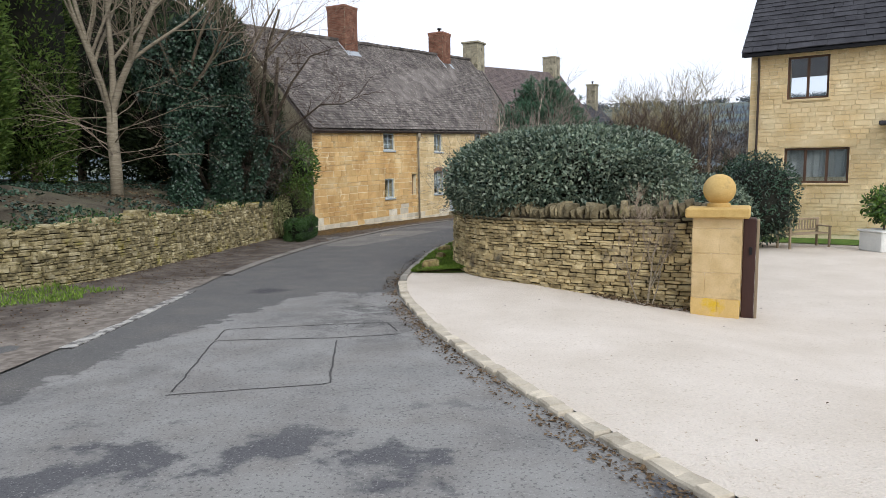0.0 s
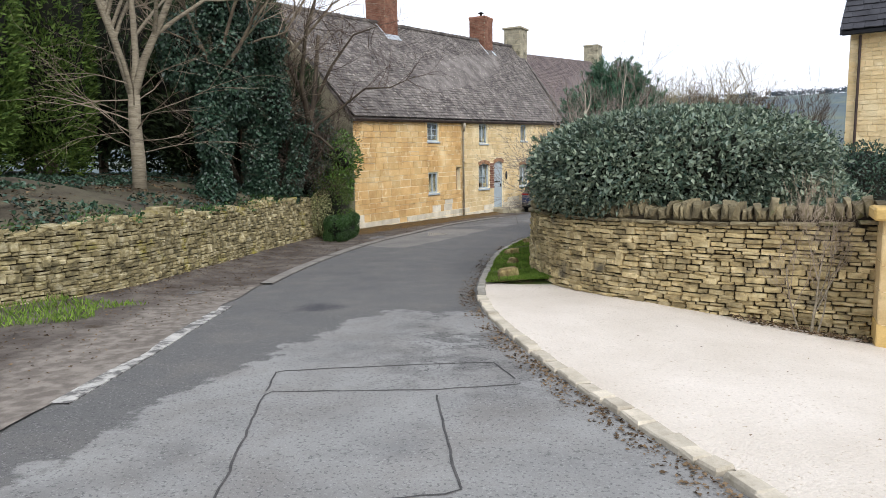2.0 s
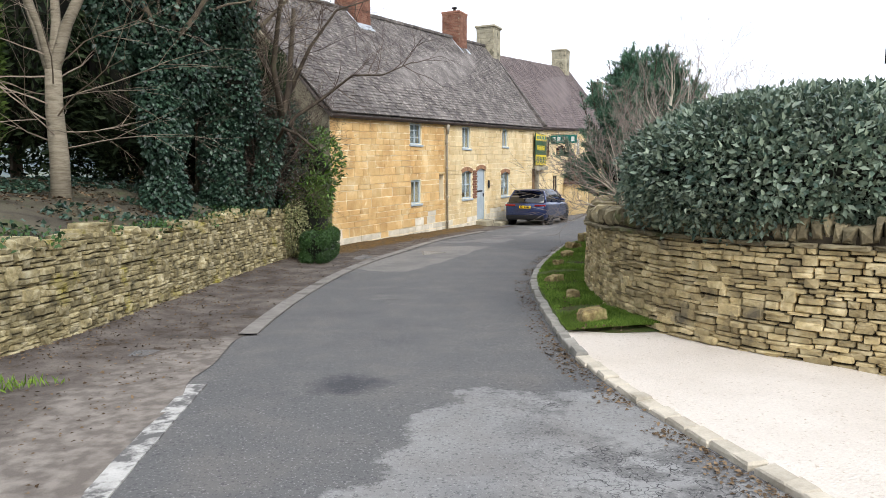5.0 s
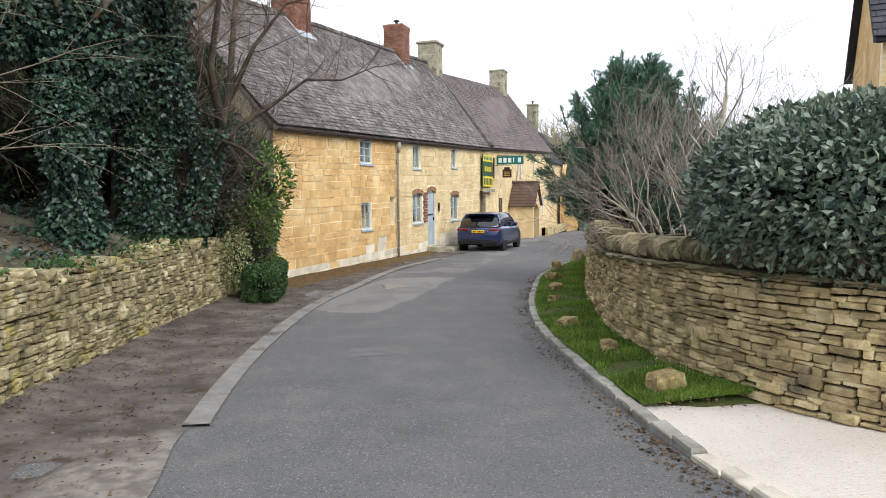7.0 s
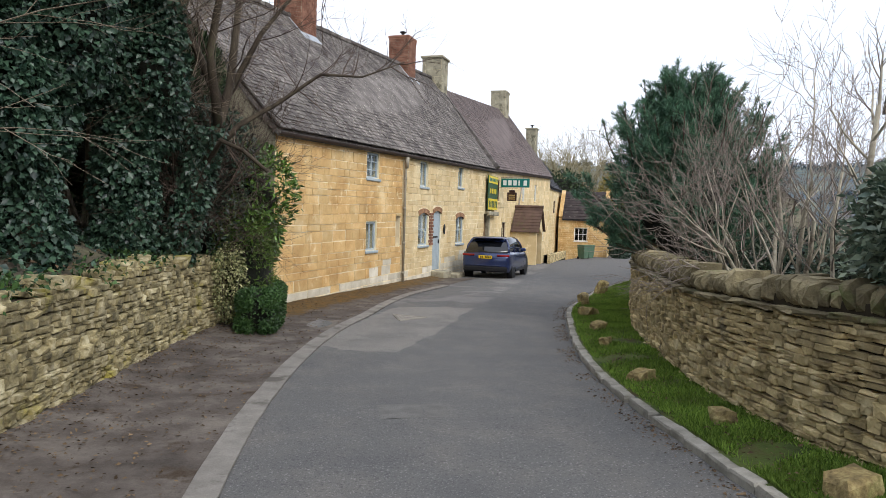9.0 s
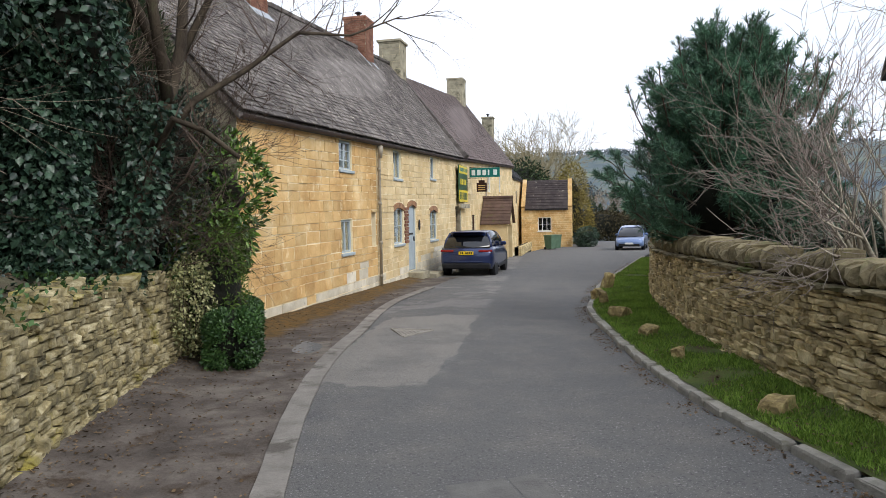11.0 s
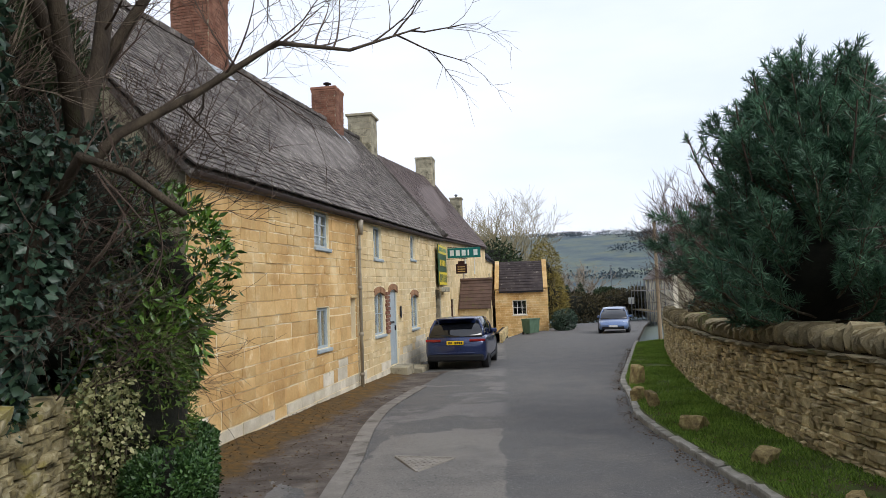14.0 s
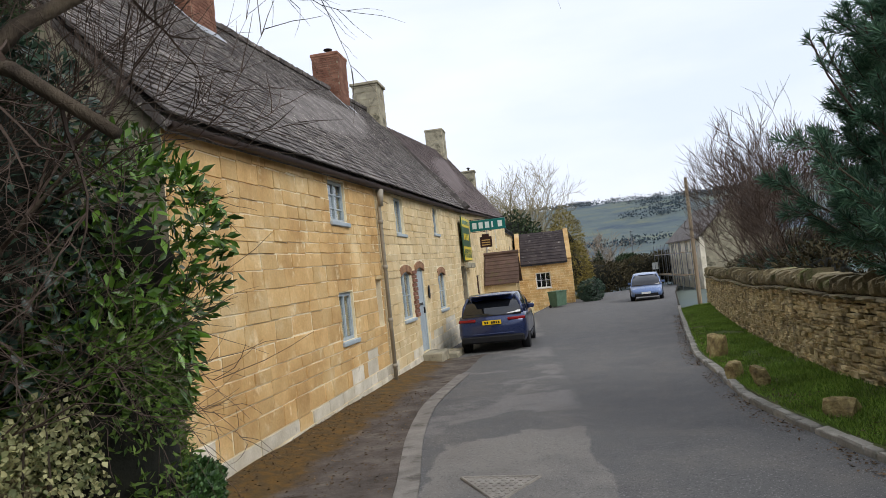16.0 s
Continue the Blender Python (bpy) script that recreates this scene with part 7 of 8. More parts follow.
# ---- beyond: hedgerow behind the lower wall, trees and terrace down the lane ----
for i, (x, y, h) in enumerate(((7.9, 30.4, 4.3), (10.0, 33.4, 5.2), (12.2, 36.4, 5.6), (14.6, 39.6, 5.8), (17.4, 43.6, 6.0))):
    bare_tree("bare_hedge_tree", "dense leafless brown hedge tree behind the wall", (x, y, prof(y) + 0.3), 70 + i,
              [((math.cos(a) * s, math.sin(a) * s, 1), h * 0.45, 0.045, 4, 4, 0.16, 0.08, 0.66, 0.7) for a, s in ((0.5, 0.3), (1.7, 0.45), (2.9, 0.5), (4.1, 0.45), (5.3, 0.35))], M_twigdark, M_bark, "hedge", 0.02, 0.007)
    bush("ivy_bush", "loose dark green bush above the lower wall", (x - 0.4, y - 0.7, prof(y) + 1.15), (1.0, 1.0, 0.8), 0.13, 2200, M_ivy if i % 2 else M_hedgebrown, 2.1, 0.3, 2.0, 80 + i, core=0.5)


def far_tree(label, p, h, seed, twig, spread=0.9, stems=6, depth=4):
    return bare_tree("bare_tree", label, p, seed, [((0, 0, 1), h * 0.3, h * 0.022, 0, 0, 0.03, 0, 0.5, 0.5)] +
                     [((math.cos(a) * spread * 0.55, math.sin(a) * spread * 0.55, 1), h * 0.46, h * 0.014, depth, 4, 0.14, 0.05, 0.62, 0.75) for a in np.linspace(0.3, 5.6, stems)], twig, M_twigfar, limit=0.06, finest=0.022)


far_tree("large pale leafless willow beyond the houses", (37.8, 115, prof(115)), 20, 91, M_twigfar, 1.0, 9)
far_tree("leafless tree beyond the outbuilding roof", (23.5, 84, prof(84)), 12.5, 92, M_twigfar)
far_tree("leafless tree across the valley road", (27.0, 100, prof(100)), 12, 93, M_twigfar)
far_tree("leafless tree at the far end of the lane", (47, 110, prof(110)), 8, 94, M_twig)
bush("yew", "dark evergreen mass behind the outbuilding", (16.2, 69, 1.6), (3.2, 2.4, 4.0), 0.3, 6000, M_yew, 2.3, 0.15, 0.9, 20, "tree")
bush("willow_bush", "golden brown willow beside the outbuilding gable", (21.3, 68.5, 1.4), (1.7, 1.6, 4.0), 0.35, 6000, M_brownleaf, 2.1, 0.2, 1.0, 21, "tree", core=0.6, ratio=0.15)
bush("garden_shrub", "green shrub at the foot of the outbuilding gable", (19.2, 61.5, -0.9), (0.9, 0.9, 0.8), 0.16, 2200, M_ivy, 2.1, 0.25, 1.6, 22, core=0.6)
for i, (x, y, rx, h, mm) in enumerate(((30, 80, 4.5, 1.5, M_hedgebrown), (38, 82, 4.5, 1.7, M_hedgebrown), (47, 80, 5, 2.0, M_hedgebrown), (56, 78, 6, 2.2, M_hedgebrown), (26, 86, 5, 2.6, M_hedgebrown), (36.5, 84, 1.4, 1.7, M_yew))):
    bush("hedge", "winter field hedge across the end of the lane", (x, y, prof(y) + h), (rx, 1.6, h), 0.28, 4500, mm, 2.4, 0.2, 0.9, 30 + i, "hedge", core=0.75)
for i, (x, y, h) in enumerate(((43, 108, 7), (45, 109, 5.4), (46.3, 107.5, 6))):
    t = empty("small_conifer", "small dark conifer in a far garden", "conifer", at=(x, y, prof(y) - 1))
    P, out = blob(1200, (0, 0, h / 2), (1.0, 1.0, h / 2), 2, 0.15, 1.2, 0.4, i)
    P[:, :2] *= np.clip(1.35 - P[:, 2:3] / h, 0.05, 1.2)
    core_blob((0, 0, h * 0.4), (0.55, 0.55, h * 0.4), t, M_inner, 2, 0.1, 1, i, 0.8)
    scatter_leaves("foliage", P, out, 0.35, M_yew, t, "", 0.8, 0.35)
# woods on the far hillside
n = 2600
az = nrg.uniform(math.radians(-20), math.radians(95), n)
rr = nrg.uniform(380, 1450, n)
keep = np.array([noise.noise(Vector((math.sin(a) * 6, math.cos(a) * 6, r / 160))) for a, r in zip(az, rr)]) > np.where(rr > 1150, -0.25, 0.12)
az, rr = az[keep], rr[keep]
far = np.clip((rr - 350) / 1050, 0, 1)
zz = np.array([prof(max(-60, min(120, 25 + r * math.cos(a)))) for a, r in zip(az, rr)]) - 7.2
hill = 118 * (3 * far ** 2 - 2 * far ** 3) * (1 + 0.18 * np.array([noise.noise(Vector((math.sin(a) * 2.5, math.cos(a) * 2.5, r / 900))) for a, r in zip(az, rr)]))
C = np.c_[5 + rr * np.sin(az), 25 + rr * np.cos(az), zz + hill + 3]
P = (C[:, None] + nrg.normal(size=(len(C), 40, 3)) * np.array([6, 6, 2.4])).reshape(-1, 3)
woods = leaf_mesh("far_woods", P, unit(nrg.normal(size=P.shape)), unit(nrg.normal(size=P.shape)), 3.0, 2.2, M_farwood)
tagged(woods, "leafless woods and hedgerows on the far hillside, tinted with distance haze", "woods", kind="stuff")


def terrace():
    fr = Frame((39.0, 80.0), (-0.405, -0.914), base=0)
    t = empty("terraced_cottages", "pale stone terraced cottages beyond the wall with scaffolding", "house")
    zb = prof(75) - 1.0
    holes = [(1.2 + 3.2 * k, 2.2 + 3.2 * k, zb + 1.3 + f * 2.5, zb + 2.4 + f * 2.5) for k in range(4) for f in (0, 1)]
    slab(fr, 0, 13, zb, zb + 5.2, holes, 0.4).part("wall", M_plinth, t)
    for h in holes:
        window(fr, h, t, M_white, 2, 1, sill=False)
    for s in (0, 13):
        sg = 1 if s == 0 else -1
        prf = [(-0.4, zb), (-6, zb), (-6, zb + 5.2), (-3, zb + 8.0), (-0.4, zb + 5.4)]
        A, B = [fr.p(s, o, z) for o, z in prf], [fr.p(s + 0.3 * sg, o, z) for o, z in prf]
        Geo().add(A + B, [tuple(range(5)), tuple(range(9, 4, -1))] + [(i, (i + 1) % 5, 5 + (i + 1) % 5, 5 + i) for i in range(5)]).part("gable", M_chim, t)
    for eo in (0.25, -6.25):
        A, B, C_, D = fr.p(-0.2, eo, zb + 5.1), fr.p(13.2, eo, zb + 5.1), fr.p(13.2, -3, zb + 8.1), fr.p(-0.2, -3, zb + 8.1)
        dn = Vector((0, 0, -0.12))
        Geo().add([A, B, C_, D, A + dn, B + dn, C_ + dn, D + dn], [(0, 1, 2, 3), (7, 6, 5, 4), (0, 4, 5, 1), (1, 5, 6, 2), (2, 6, 7, 3), (3, 7, 4, 0)]).part("roof", M_tile, t)
    sc = empty("scaffolding", "light steel scaffolding in front of the terraced cottages", "scaffolding")
    for k in range(7):
        for o in (0.6, 1.6):
            Geo().tube([fr.p(0.3 + 2.0 * k, o, zb - 0.2), fr.p(0.3 + 2.0 * k, o, zb + 4.9)], 0.03, 6).part("upright", M_rim, sc)
    for z in (1.9, 3.9):
        for o in (0.6, 1.6):
            Geo().tube([fr.p(0.2, o, zb + z), fr.p(12.5, o, zb + z)], 0.03, 6).part("ledger", M_rim, sc)
        Geo().add([fr.p(s, o, zb + z + dz) for dz in (0.04, 0.08) for s, o in ((0.2, 0.6), (12.5, 0.6), (12.5, 1.6), (0.2, 1.6))],
                  [(3, 2, 1, 0), (4, 5, 6, 7), (0, 1, 5, 4), (1, 2, 6, 5), (2, 3, 7, 6), (3, 0, 4, 7)]).part("deck", M_palewood, sc)


terrace()


def pole(p, h, label, lamp=False):
    t = empty("street_lamp" if lamp else "utility_pole", label, "street lamp" if lamp else "pole", at=(p[0], p[1], prof(p[1]) - 0.1))
    Geo().tube([(0, 0, -0.3), (0, 0, h)], [0.11, 0.08] if not lamp else [0.07, 0.05], 8).part("post", M_palewood if not lamp else M_rim, t)
    if lamp:
        Geo().tube([(0, 0, h), (-0.2, -0.3, h + 0.15), (-0.5, -0.8, h + 0.2)], 0.03, 6).part("arm", M_rim, t)
        Geo().box(-0.65, -0.4, -1.1, -0.75, h + 0.15, h + 0.24, 0.03).part("lantern", M_rim, t)
    else:
        Geo().tube([(0, 0, h), (0, 0, h + 0.06)], [0.1, 0.06], 8).part("cap", M_rim, t)


pole((18.1, 48.2), 6.3, "weathered wooden utility pole beside the lane")
pole((38.5, 86), 6.0, "grey steel street lamp at the lane's end", True)
sg_ = empty("road_sign", "small pale road sign on a post at the junction", "sign", at=(36.8, 79.5, prof(79.5)))
Geo().tube([(0, 0, 0), (0, 0, 2.2)], 0.04, 6).part("post", M_rim, sg_)
Geo().box(-0.3, 0.3, -0.02, 0.02, 1.6, 2.3, 0.01, Matrix.Rotation(-0.4, 4, "Z")).part("plate", M_white, sg_)

# ---- grass and litter ----
def blades(name, label, xs, ys, zs, size, mat):
    n = len(xs)
    P = np.c_[xs, ys, zs]
    D = unit(np.c_[0.5 * nrg.normal(size=(n, 2)), np.ones(n)])
    L = size * (0.5 + nrg.random(n))
    ob = leaf_mesh(name, P, D, unit(nrg.normal(size=(n, 3))), L, L * 0.12 + 0.003, mat)
    return tagged(ob, label, "grass", kind="stuff")


n = 170000
ys = 14.4 + (42 - 14.4) * nrg.random(n) ** 1.7
f = nrg.random(n)
wv = np.where(ys < 27, 1.6, 1.85)
kx = np.array([kerb_right(y) for y in ys])
xs = kx + 0.14 + f * (wv - 0.2)
bare = np.array([noise.noise(Vector((x * 1.3, y * 1.3, 3))) for x, y in zip(xs, ys)]) > 0.08 + 0.5 * nrg.random(n)
xs, ys, kx = xs[~bare], ys[~bare], kx[~bare]
blades("grass", "short green grass on the verge", xs, ys, np.array([prof(y) for y in ys]) + 0.06 + 0.06 * np.clip(xs - kx, 0, 1), 0.055, M_grass)
n = 4500
xs, ys = nrg.uniform(-7.6, -5.3, n), nrg.uniform(9.4, 12.6, n)
lim = np.array([verge_left(y) for y in ys])
ok = (xs > lim - 0.1) & (xs < lim + 1.3 + 0.3 * np.sin(ys * 4))
xs, ys, lim = xs[ok], ys[ok], lim[ok]
blades("grass", "patch of bright grass below the old wall", xs, ys, np.array([prof(y) for y in ys]) + 0.02 + 0.1 * np.clip((lim + 0.75 - xs) / 0.8, 0, 1), 0.09, M_grass)


def litter(label, xs, ys, zs, size):
    n = len(xs)
    D = unit(np.c_[nrg.normal(size=(n, 2)), 0.15 * nrg.normal(size=n)])
    N = unit(np.c_[0.35 * nrg.normal(size=(n, 2)), np.ones(n)])
    L = size * (0.5 + nrg.random(n))
    tagged(leaf_mesh("leaf_litter", np.c_[xs, ys, zs], D, N, L, L * 0.6, M_litter), label, "leaf litter", kind="stuff")


n = 5200
ys = nrg.uniform(8, 31, n)
f = nrg.random(n) ** 1.8
xs = np.array([verge_left(y) + 0.05 + (road_left(y) - verge_left(y)) * q * 0.9 for y, q in zip(ys, f)])
litter("dead leaves strewn along the dirt footway", xs, ys, np.array([prof(y) + 0.028 + 0.10 * max(0, min(1, (verge_left(y) + 0.75 - x) / 0.8)) for x, y in zip(xs, ys)]), 0.034)
n = 8200
ys = nrg.uniform(3, 40, n)
sd = np.where(ys < 14, -1, nrg.choice([-1, 1], n))
keep = np.array([noise.noise(Vector((y * 1.1, s_ * 3.0, 6))) for y, s_ in zip(ys, sd)]) > -0.2 + 0.35 * (nrg.random(n) - 0.5)
ys, sd = ys[keep], sd[keep]
n = len(ys)
xs = np.array([kerb_right(y) for y in ys]) + np.where(sd < 0, -0.06 - 0.25 * nrg.random(n) ** 2, 0.2 + 0.8 * nrg.random(n))
litter("dead leaves gathered along the kerb", xs, ys, np.array([prof(y) for y in ys]) + np.where(sd < 0, 0.008, 0.13), 0.032)
n = 110
ys, xs = nrg.uniform(1, 12, n), nrg.uniform(0.5, 9, n)
ok = xs > np.array([kerb_right(y) + 0.3 for y in ys])
litter("a few dead leaves blown over the gravel", xs[ok], ys[ok], np.array([prof(y) + fall(x, y) for x, y in zip(xs[ok], ys[ok])]) + 0.045, 0.03)
n = 900
ys, xs = nrg.uniform(10.85, 11.9, n), nrg.uniform(2.6, 4.1, n)
ok = np.abs(ys - (11.62 - 0.45 * (xs - 3.2))) < 0.34 - 0.3 * np.abs(xs - 3.35) ** 2
litter("dead leaves heaped at the foot of the wall", xs[ok], ys[ok], np.array([prof(y) + fall(x, y) for x, y in zip(xs[ok], ys[ok])]) + nrg.uniform(0.04, 0.09, int(ok.sum())), 0.06)
n = 5000
xs, ys = nrg.uniform(-12, -5.9, n), nrg.uniform(10, 25, n)
ok = np.array([x < verge_left(min(y, 23.4)) - 0.35 for x, y in zip(xs, ys)])
litter("leaf litter over the shaded bank", xs[ok], ys[ok], np.array([bank_z(x, y) + 0.03 for x, y in zip(xs[ok], ys[ok])]), 0.08)
# ivy and weeds creeping along the top of the old wall
n = 2600
ss = nrg.uniform(0.5, WLft.length, n)
keep = np.array([noise.noise(Vector((s * 0.9, 0, 2))) for s in ss]) > -0.05
ss = ss[keep]
P = np.array([np.array(WLft.p(s, q, h_left(s) + 0.06 + hh)) for s, q, hh in zip(ss, nrg.uniform(-0.5, 0.06, len(ss)), nrg.uniform(-0.12, 0.12, len(ss)))])
n = 9000
xs, ys = nrg.uniform(-11.5, -5.9, n), nrg.uniform(10, 25, n)
ok = np.array([x < verge_left(min(y, 23.4)) - 0.3 and noise.noise(Vector((x * 0.8, y * 0.8, 4))) > -0.1 for x, y in zip(xs, ys)])
xs, ys = xs[ok], ys[ok]
fl = leaf_mesh("ground_ivy", np.c_[xs, ys, [bank_z(x, y) + 0.05 for x, y in zip(xs, ys)]], unit(np.c_[nrg.normal(size=(len(xs), 2)), 0.5 * np.ones(len(xs))]), unit(np.c_[0.5 * nrg.normal(size=(len(xs), 2)), np.ones(len(xs))]), 0.1, 0.075, M_ivy)
tagged(fl, "ivy ground cover over the shaded bank", "ground cover", kind="stuff")
iw = empty("creeping_ivy", "ivy and weeds creeping over the old wall top", "ivy")
scatter_leaves("foliage", P, np.tile([0.3, 0, 1.0], (len(P), 1)), 0.07, M_box, iw, "", 1.0, 0.6)

# ---- roadside details ----
def strip_along(name, fn, y0, y1, w, up, mat, label, category, step=0.3):
    rows, y = [], y0
    while y < y1 + 1e-6:
        d = 0.02
        t = Vector((fn(y + d) - fn(y - d), 2 * d)).normalized()
        n = Vector((t.y, -t.x))
        j = 0.012 * noise.noise(Vector((y * 2.3, 7, 0)))
        z = prof(y) + up
        rows.append([(fn(y) - n.x * (w / 2 + j), y - n.y * (w / 2 + j), z - 0.02), (fn(y) - n.x * (w / 2 + j), y - n.y * (w / 2 + j), z), (fn(y) + n.x * (w / 2 - j), y + n.y * (w / 2 - j), z), (fn(y) + n.x * (w / 2 - j), y + n.y * (w / 2 - j), z - 0.02)])
        y += step
    return tagged(Geo().sheet(rows).part(name, mat), label, category, kind="structure")


strip_along("edge_strip", lambda y: road_left(y) + 0.02, 14.7, 32.5, 0.23, 0.03, M_strip, "worn pale concrete channel along the lane edge", "kerb")
strip_along("road_line", lambda y: road_left(y) + 0.02, 8.0, 12.5, 0.17, 0.012, M_line, "worn white painted edge line", "road marking")
strip_along("road_line", lambda y: road_left(y) + 0.02, -12.0, 5.8, 0.15, 0.012, M_line, "worn white painted edge line", "road marking")


def seam(points, w=0.013):
    rows = []
    P = along([Vector(p) for p in points], 0.12)
    for i, p in enumerate(P):
        u = (P[min(i + 1, len(P) - 1)] - P[max(i - 1, 0)]).normalized(); n = Vector((u.y, -u.x))
        j = Vector((noise.noise(Vector((p.x * 5, p.y * 5, 1))), noise.noise(Vector((p.x * 5, p.y * 5, 9))))) * 0.02
        ww = w * (0.6 + 0.5 * abs(noise.noise(Vector((p.x * 3, p.y * 3, 5)))))
        a, b = p + j - n * ww, p + j + n * ww
        rows.append([(a.x, a.y, prof(p.y) + 0.004), (p.x + j.x, p.y + j.y, prof(p.y) + 0.007), (b.x, b.y, prof(p.y) + 0.004)])
    tagged(Geo().sheet(rows).part("tar_seam", M_seam), "dark tar seam round a repaired patch of road", "road repair", kind="structure")


def straight(*pts):
    out = []
    for a, b in zip(pts, pts[1:]):
        out += [Vector(a) + (Vector(b) - Vector(a)) * t for t in (0.02, 0.1, 0.5, 0.9, 0.98)]
    return out


seam(straight((-2.3, 6.15), (-0.88, 6.45), (-1.15, 8.4)))
seam(straight((-2.25, 6.2), (-2.6, 8.35), (-1.15, 8.42), (-0.38, 8.6)))
seam(straight((-2.6, 8.35), (-2.7, 9.0), (-1.6, 9.2), (-0.62, 9.35), (-0.4, 8.62)))
M_manhole = material("cast_iron_cover", [srgb(128, 122, 113), srgb(154, 148, 138)], 0.2, 0.7, 0.8, 0.03, metal=0.2)


def cover():
    """A triangular drain cover with raised studs."""
    z = prof(24.7) + 0.006
    A, B, C = Vector((-2.32, 25.05)), Vector((-1.64, 24.62)), Vector((-2.28, 24.15))
    m = (A + B + C) / 3
    g = Geo().add([(*p, z - 0.05) for p in (A, B, C)] + [(*p, z) for p in (A, B, C)], [(2, 1, 0), (3, 4, 5), (0, 1, 4, 3), (1, 2, 5, 4), (2, 0, 3, 5)])
    c = tagged(g.part("drain_cover", M_manhole), "triangular cast-iron drain cover set in the road", "drain cover")
    for P, Q in ((A, B), (B, C), (C, A)):
        Geo().tube([(*(P * 0.97 + m * 0.03), z), (*(Q * 0.97 + m * 0.03), z)], 0.018, 6).part("rim_bar", M_manhole, c)
    k = 0
    for i in range(9):
        for j in range(9 - i):
            a, b = (i + 0.6) / 10, (j + 0.6) / 10
            p = A + (B - A) * a + (C - A) * b
            Geo().box(p.x - 0.016, p.x + 0.016, p.y - 0.016, p.y + 0.016, z, z + 0.008, 0.004).part("stud", M_manhole, c)


cover()
g = Geo()
for (x0, x1) in ((-3.2, -2.75), (-2.73, -2.5)):
    z0, z1 = prof(17.3) + 0.004, prof(17.85) + 0.004
    g.add([(x0, 17.3, z0), (x1, 17.32, z0), (x1, 17.85, z1), (x0, 17.83, z1)], [(0, 1, 2, 3)])
M_utility = material("worn_grey_utility_cover", [srgb(92, 90, 87), srgb(112, 110, 106)], 0.2, 0.85, 0.5, 0.015)
tagged(g.part("inspection_cover", M_utility), "flush grey rectangular utility cover in the road", "cover", kind="structure")


def boulder(p, size, turn, label, mat):
    r = random.Random(int(p[0] * 100 + p[1] * 37))
    bm = bmesh.new()
    bmesh.ops.create_icosphere(bm, subdivisions=2, radius=1)
    off = Vector((r.uniform(0, 50), r.uniform(0, 50), r.uniform(0, 50)))
    for v in bm.verts:
        q = v.co.copy()
        for a in range(3):
            q[a] = max(-0.6, min(0.64, q[a]))
        q *= 1.1 + 0.34 * noise.noise(q * 1.6 + off) + 0.16 * noise.noise(q * 4 + off)
        v.co = Vector((q.x * size[0], q.y * size[1], q.z * size[2]))
    me = bpy.data.meshes.new("boulder"); bm.to_mesh(me); bm.free()
    me.materials.append(mat)
    ob = new("boulder", me)
    ob.matrix_basis = pose(p[0], p[1], prof(p[1]) + 0.07 + size[2] * 0.45, r.uniform(-12, 12), r.uniform(-12, 12), turn)
    return tagged(ob, label, "stone", "verge marker stones")


M_boulder = material("lichened_marker_stone", [srgb(104, 90, 62), srgb(146, 128, 86), srgb(180, 166, 116)], 0.12, 0.95, 0.9, 0.03, vary=0.15, world=False, spot=srgb(112, 116, 60), spot_size=0.3, spot_at=0.56)
for x, y, sz, t in ((-0.22, 14.75, (0.24, 0.17, 0.17), 15), (-0.02, 16.6, (0.2, 0.15, 0.15), 70), (0.05, 18.4, (0.22, 0.16, 0.13), 20), (0.62, 20.8, (0.18, 0.12, 0.13), 50),
                     (1.15, 22.4, (0.2, 0.14, 0.14), 10), (1.75, 24.35, (0.26, 0.2, 0.18), 30), (2.45, 26.3, (0.16, 0.13, 0.24), 60), (2.75, 27.2, (0.18, 0.12, 0.2), 20), (4.0, 29.1, (0.15, 0.17, 0.36), 10), (4.3, 29.6, (0.17, 0.17, 0.32), 80)):
    boulder((x, y), sz, t, "rough lichened limestone marker stone on the verge", M_boulder)

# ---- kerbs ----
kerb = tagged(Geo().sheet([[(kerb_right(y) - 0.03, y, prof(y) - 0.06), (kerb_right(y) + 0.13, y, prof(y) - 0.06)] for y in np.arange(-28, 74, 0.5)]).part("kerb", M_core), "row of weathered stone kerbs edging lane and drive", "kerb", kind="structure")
km, kp = [], []
y = 0.5
while y < 44:
    L_ = rng.uniform(0.26, 0.46) if y > 13 else rng.uniform(0.16, 0.30)
    d = 0.05
    u = Vector((kerb_right(y + d) - kerb_right(y - d), 2 * d)).normalized()
    pale = y < 13.2
    hh = 0.10 if pale else 0.12
    wdt = 0.15 if pale else 0.13
    M = Matrix(((u.x, -u.y, 0, kerb_right(y) + 0.055 + rng.uniform(-0.012, 0.012)), (u.y, u.x, 0, y), (0, 0, 1, prof(y) + (0.0 if pale else 0.015) + rng.uniform(-0.008, 0.008)), (0, 0, 0, 1)))
    (kp if pale else km).append(M @ Matrix.Rotation(rng.uniform(-0.04, 0.04), 4, "Z") @ pose(0, 0, 0, 90, 0, 0) @ Matrix.Diagonal((L_ - 0.012, hh, wdt, 1)))
    y += L_ * u.y
KERBS = [unit_stone(rng, 0.07, 0.03, 0.0) for _ in range(6)]
for k_ in KERBS:
    k_[0][:, 1] *= -1
KERBS = [(v, [f[::-1] for f in fs]) for v, fs in KERBS]
lay(kerb, "kerb_stone", M_kerb_pale, kp, KERBS, 150)
lay(kerb, "kerb_stone", M_kerb, km, KERBS, 150)
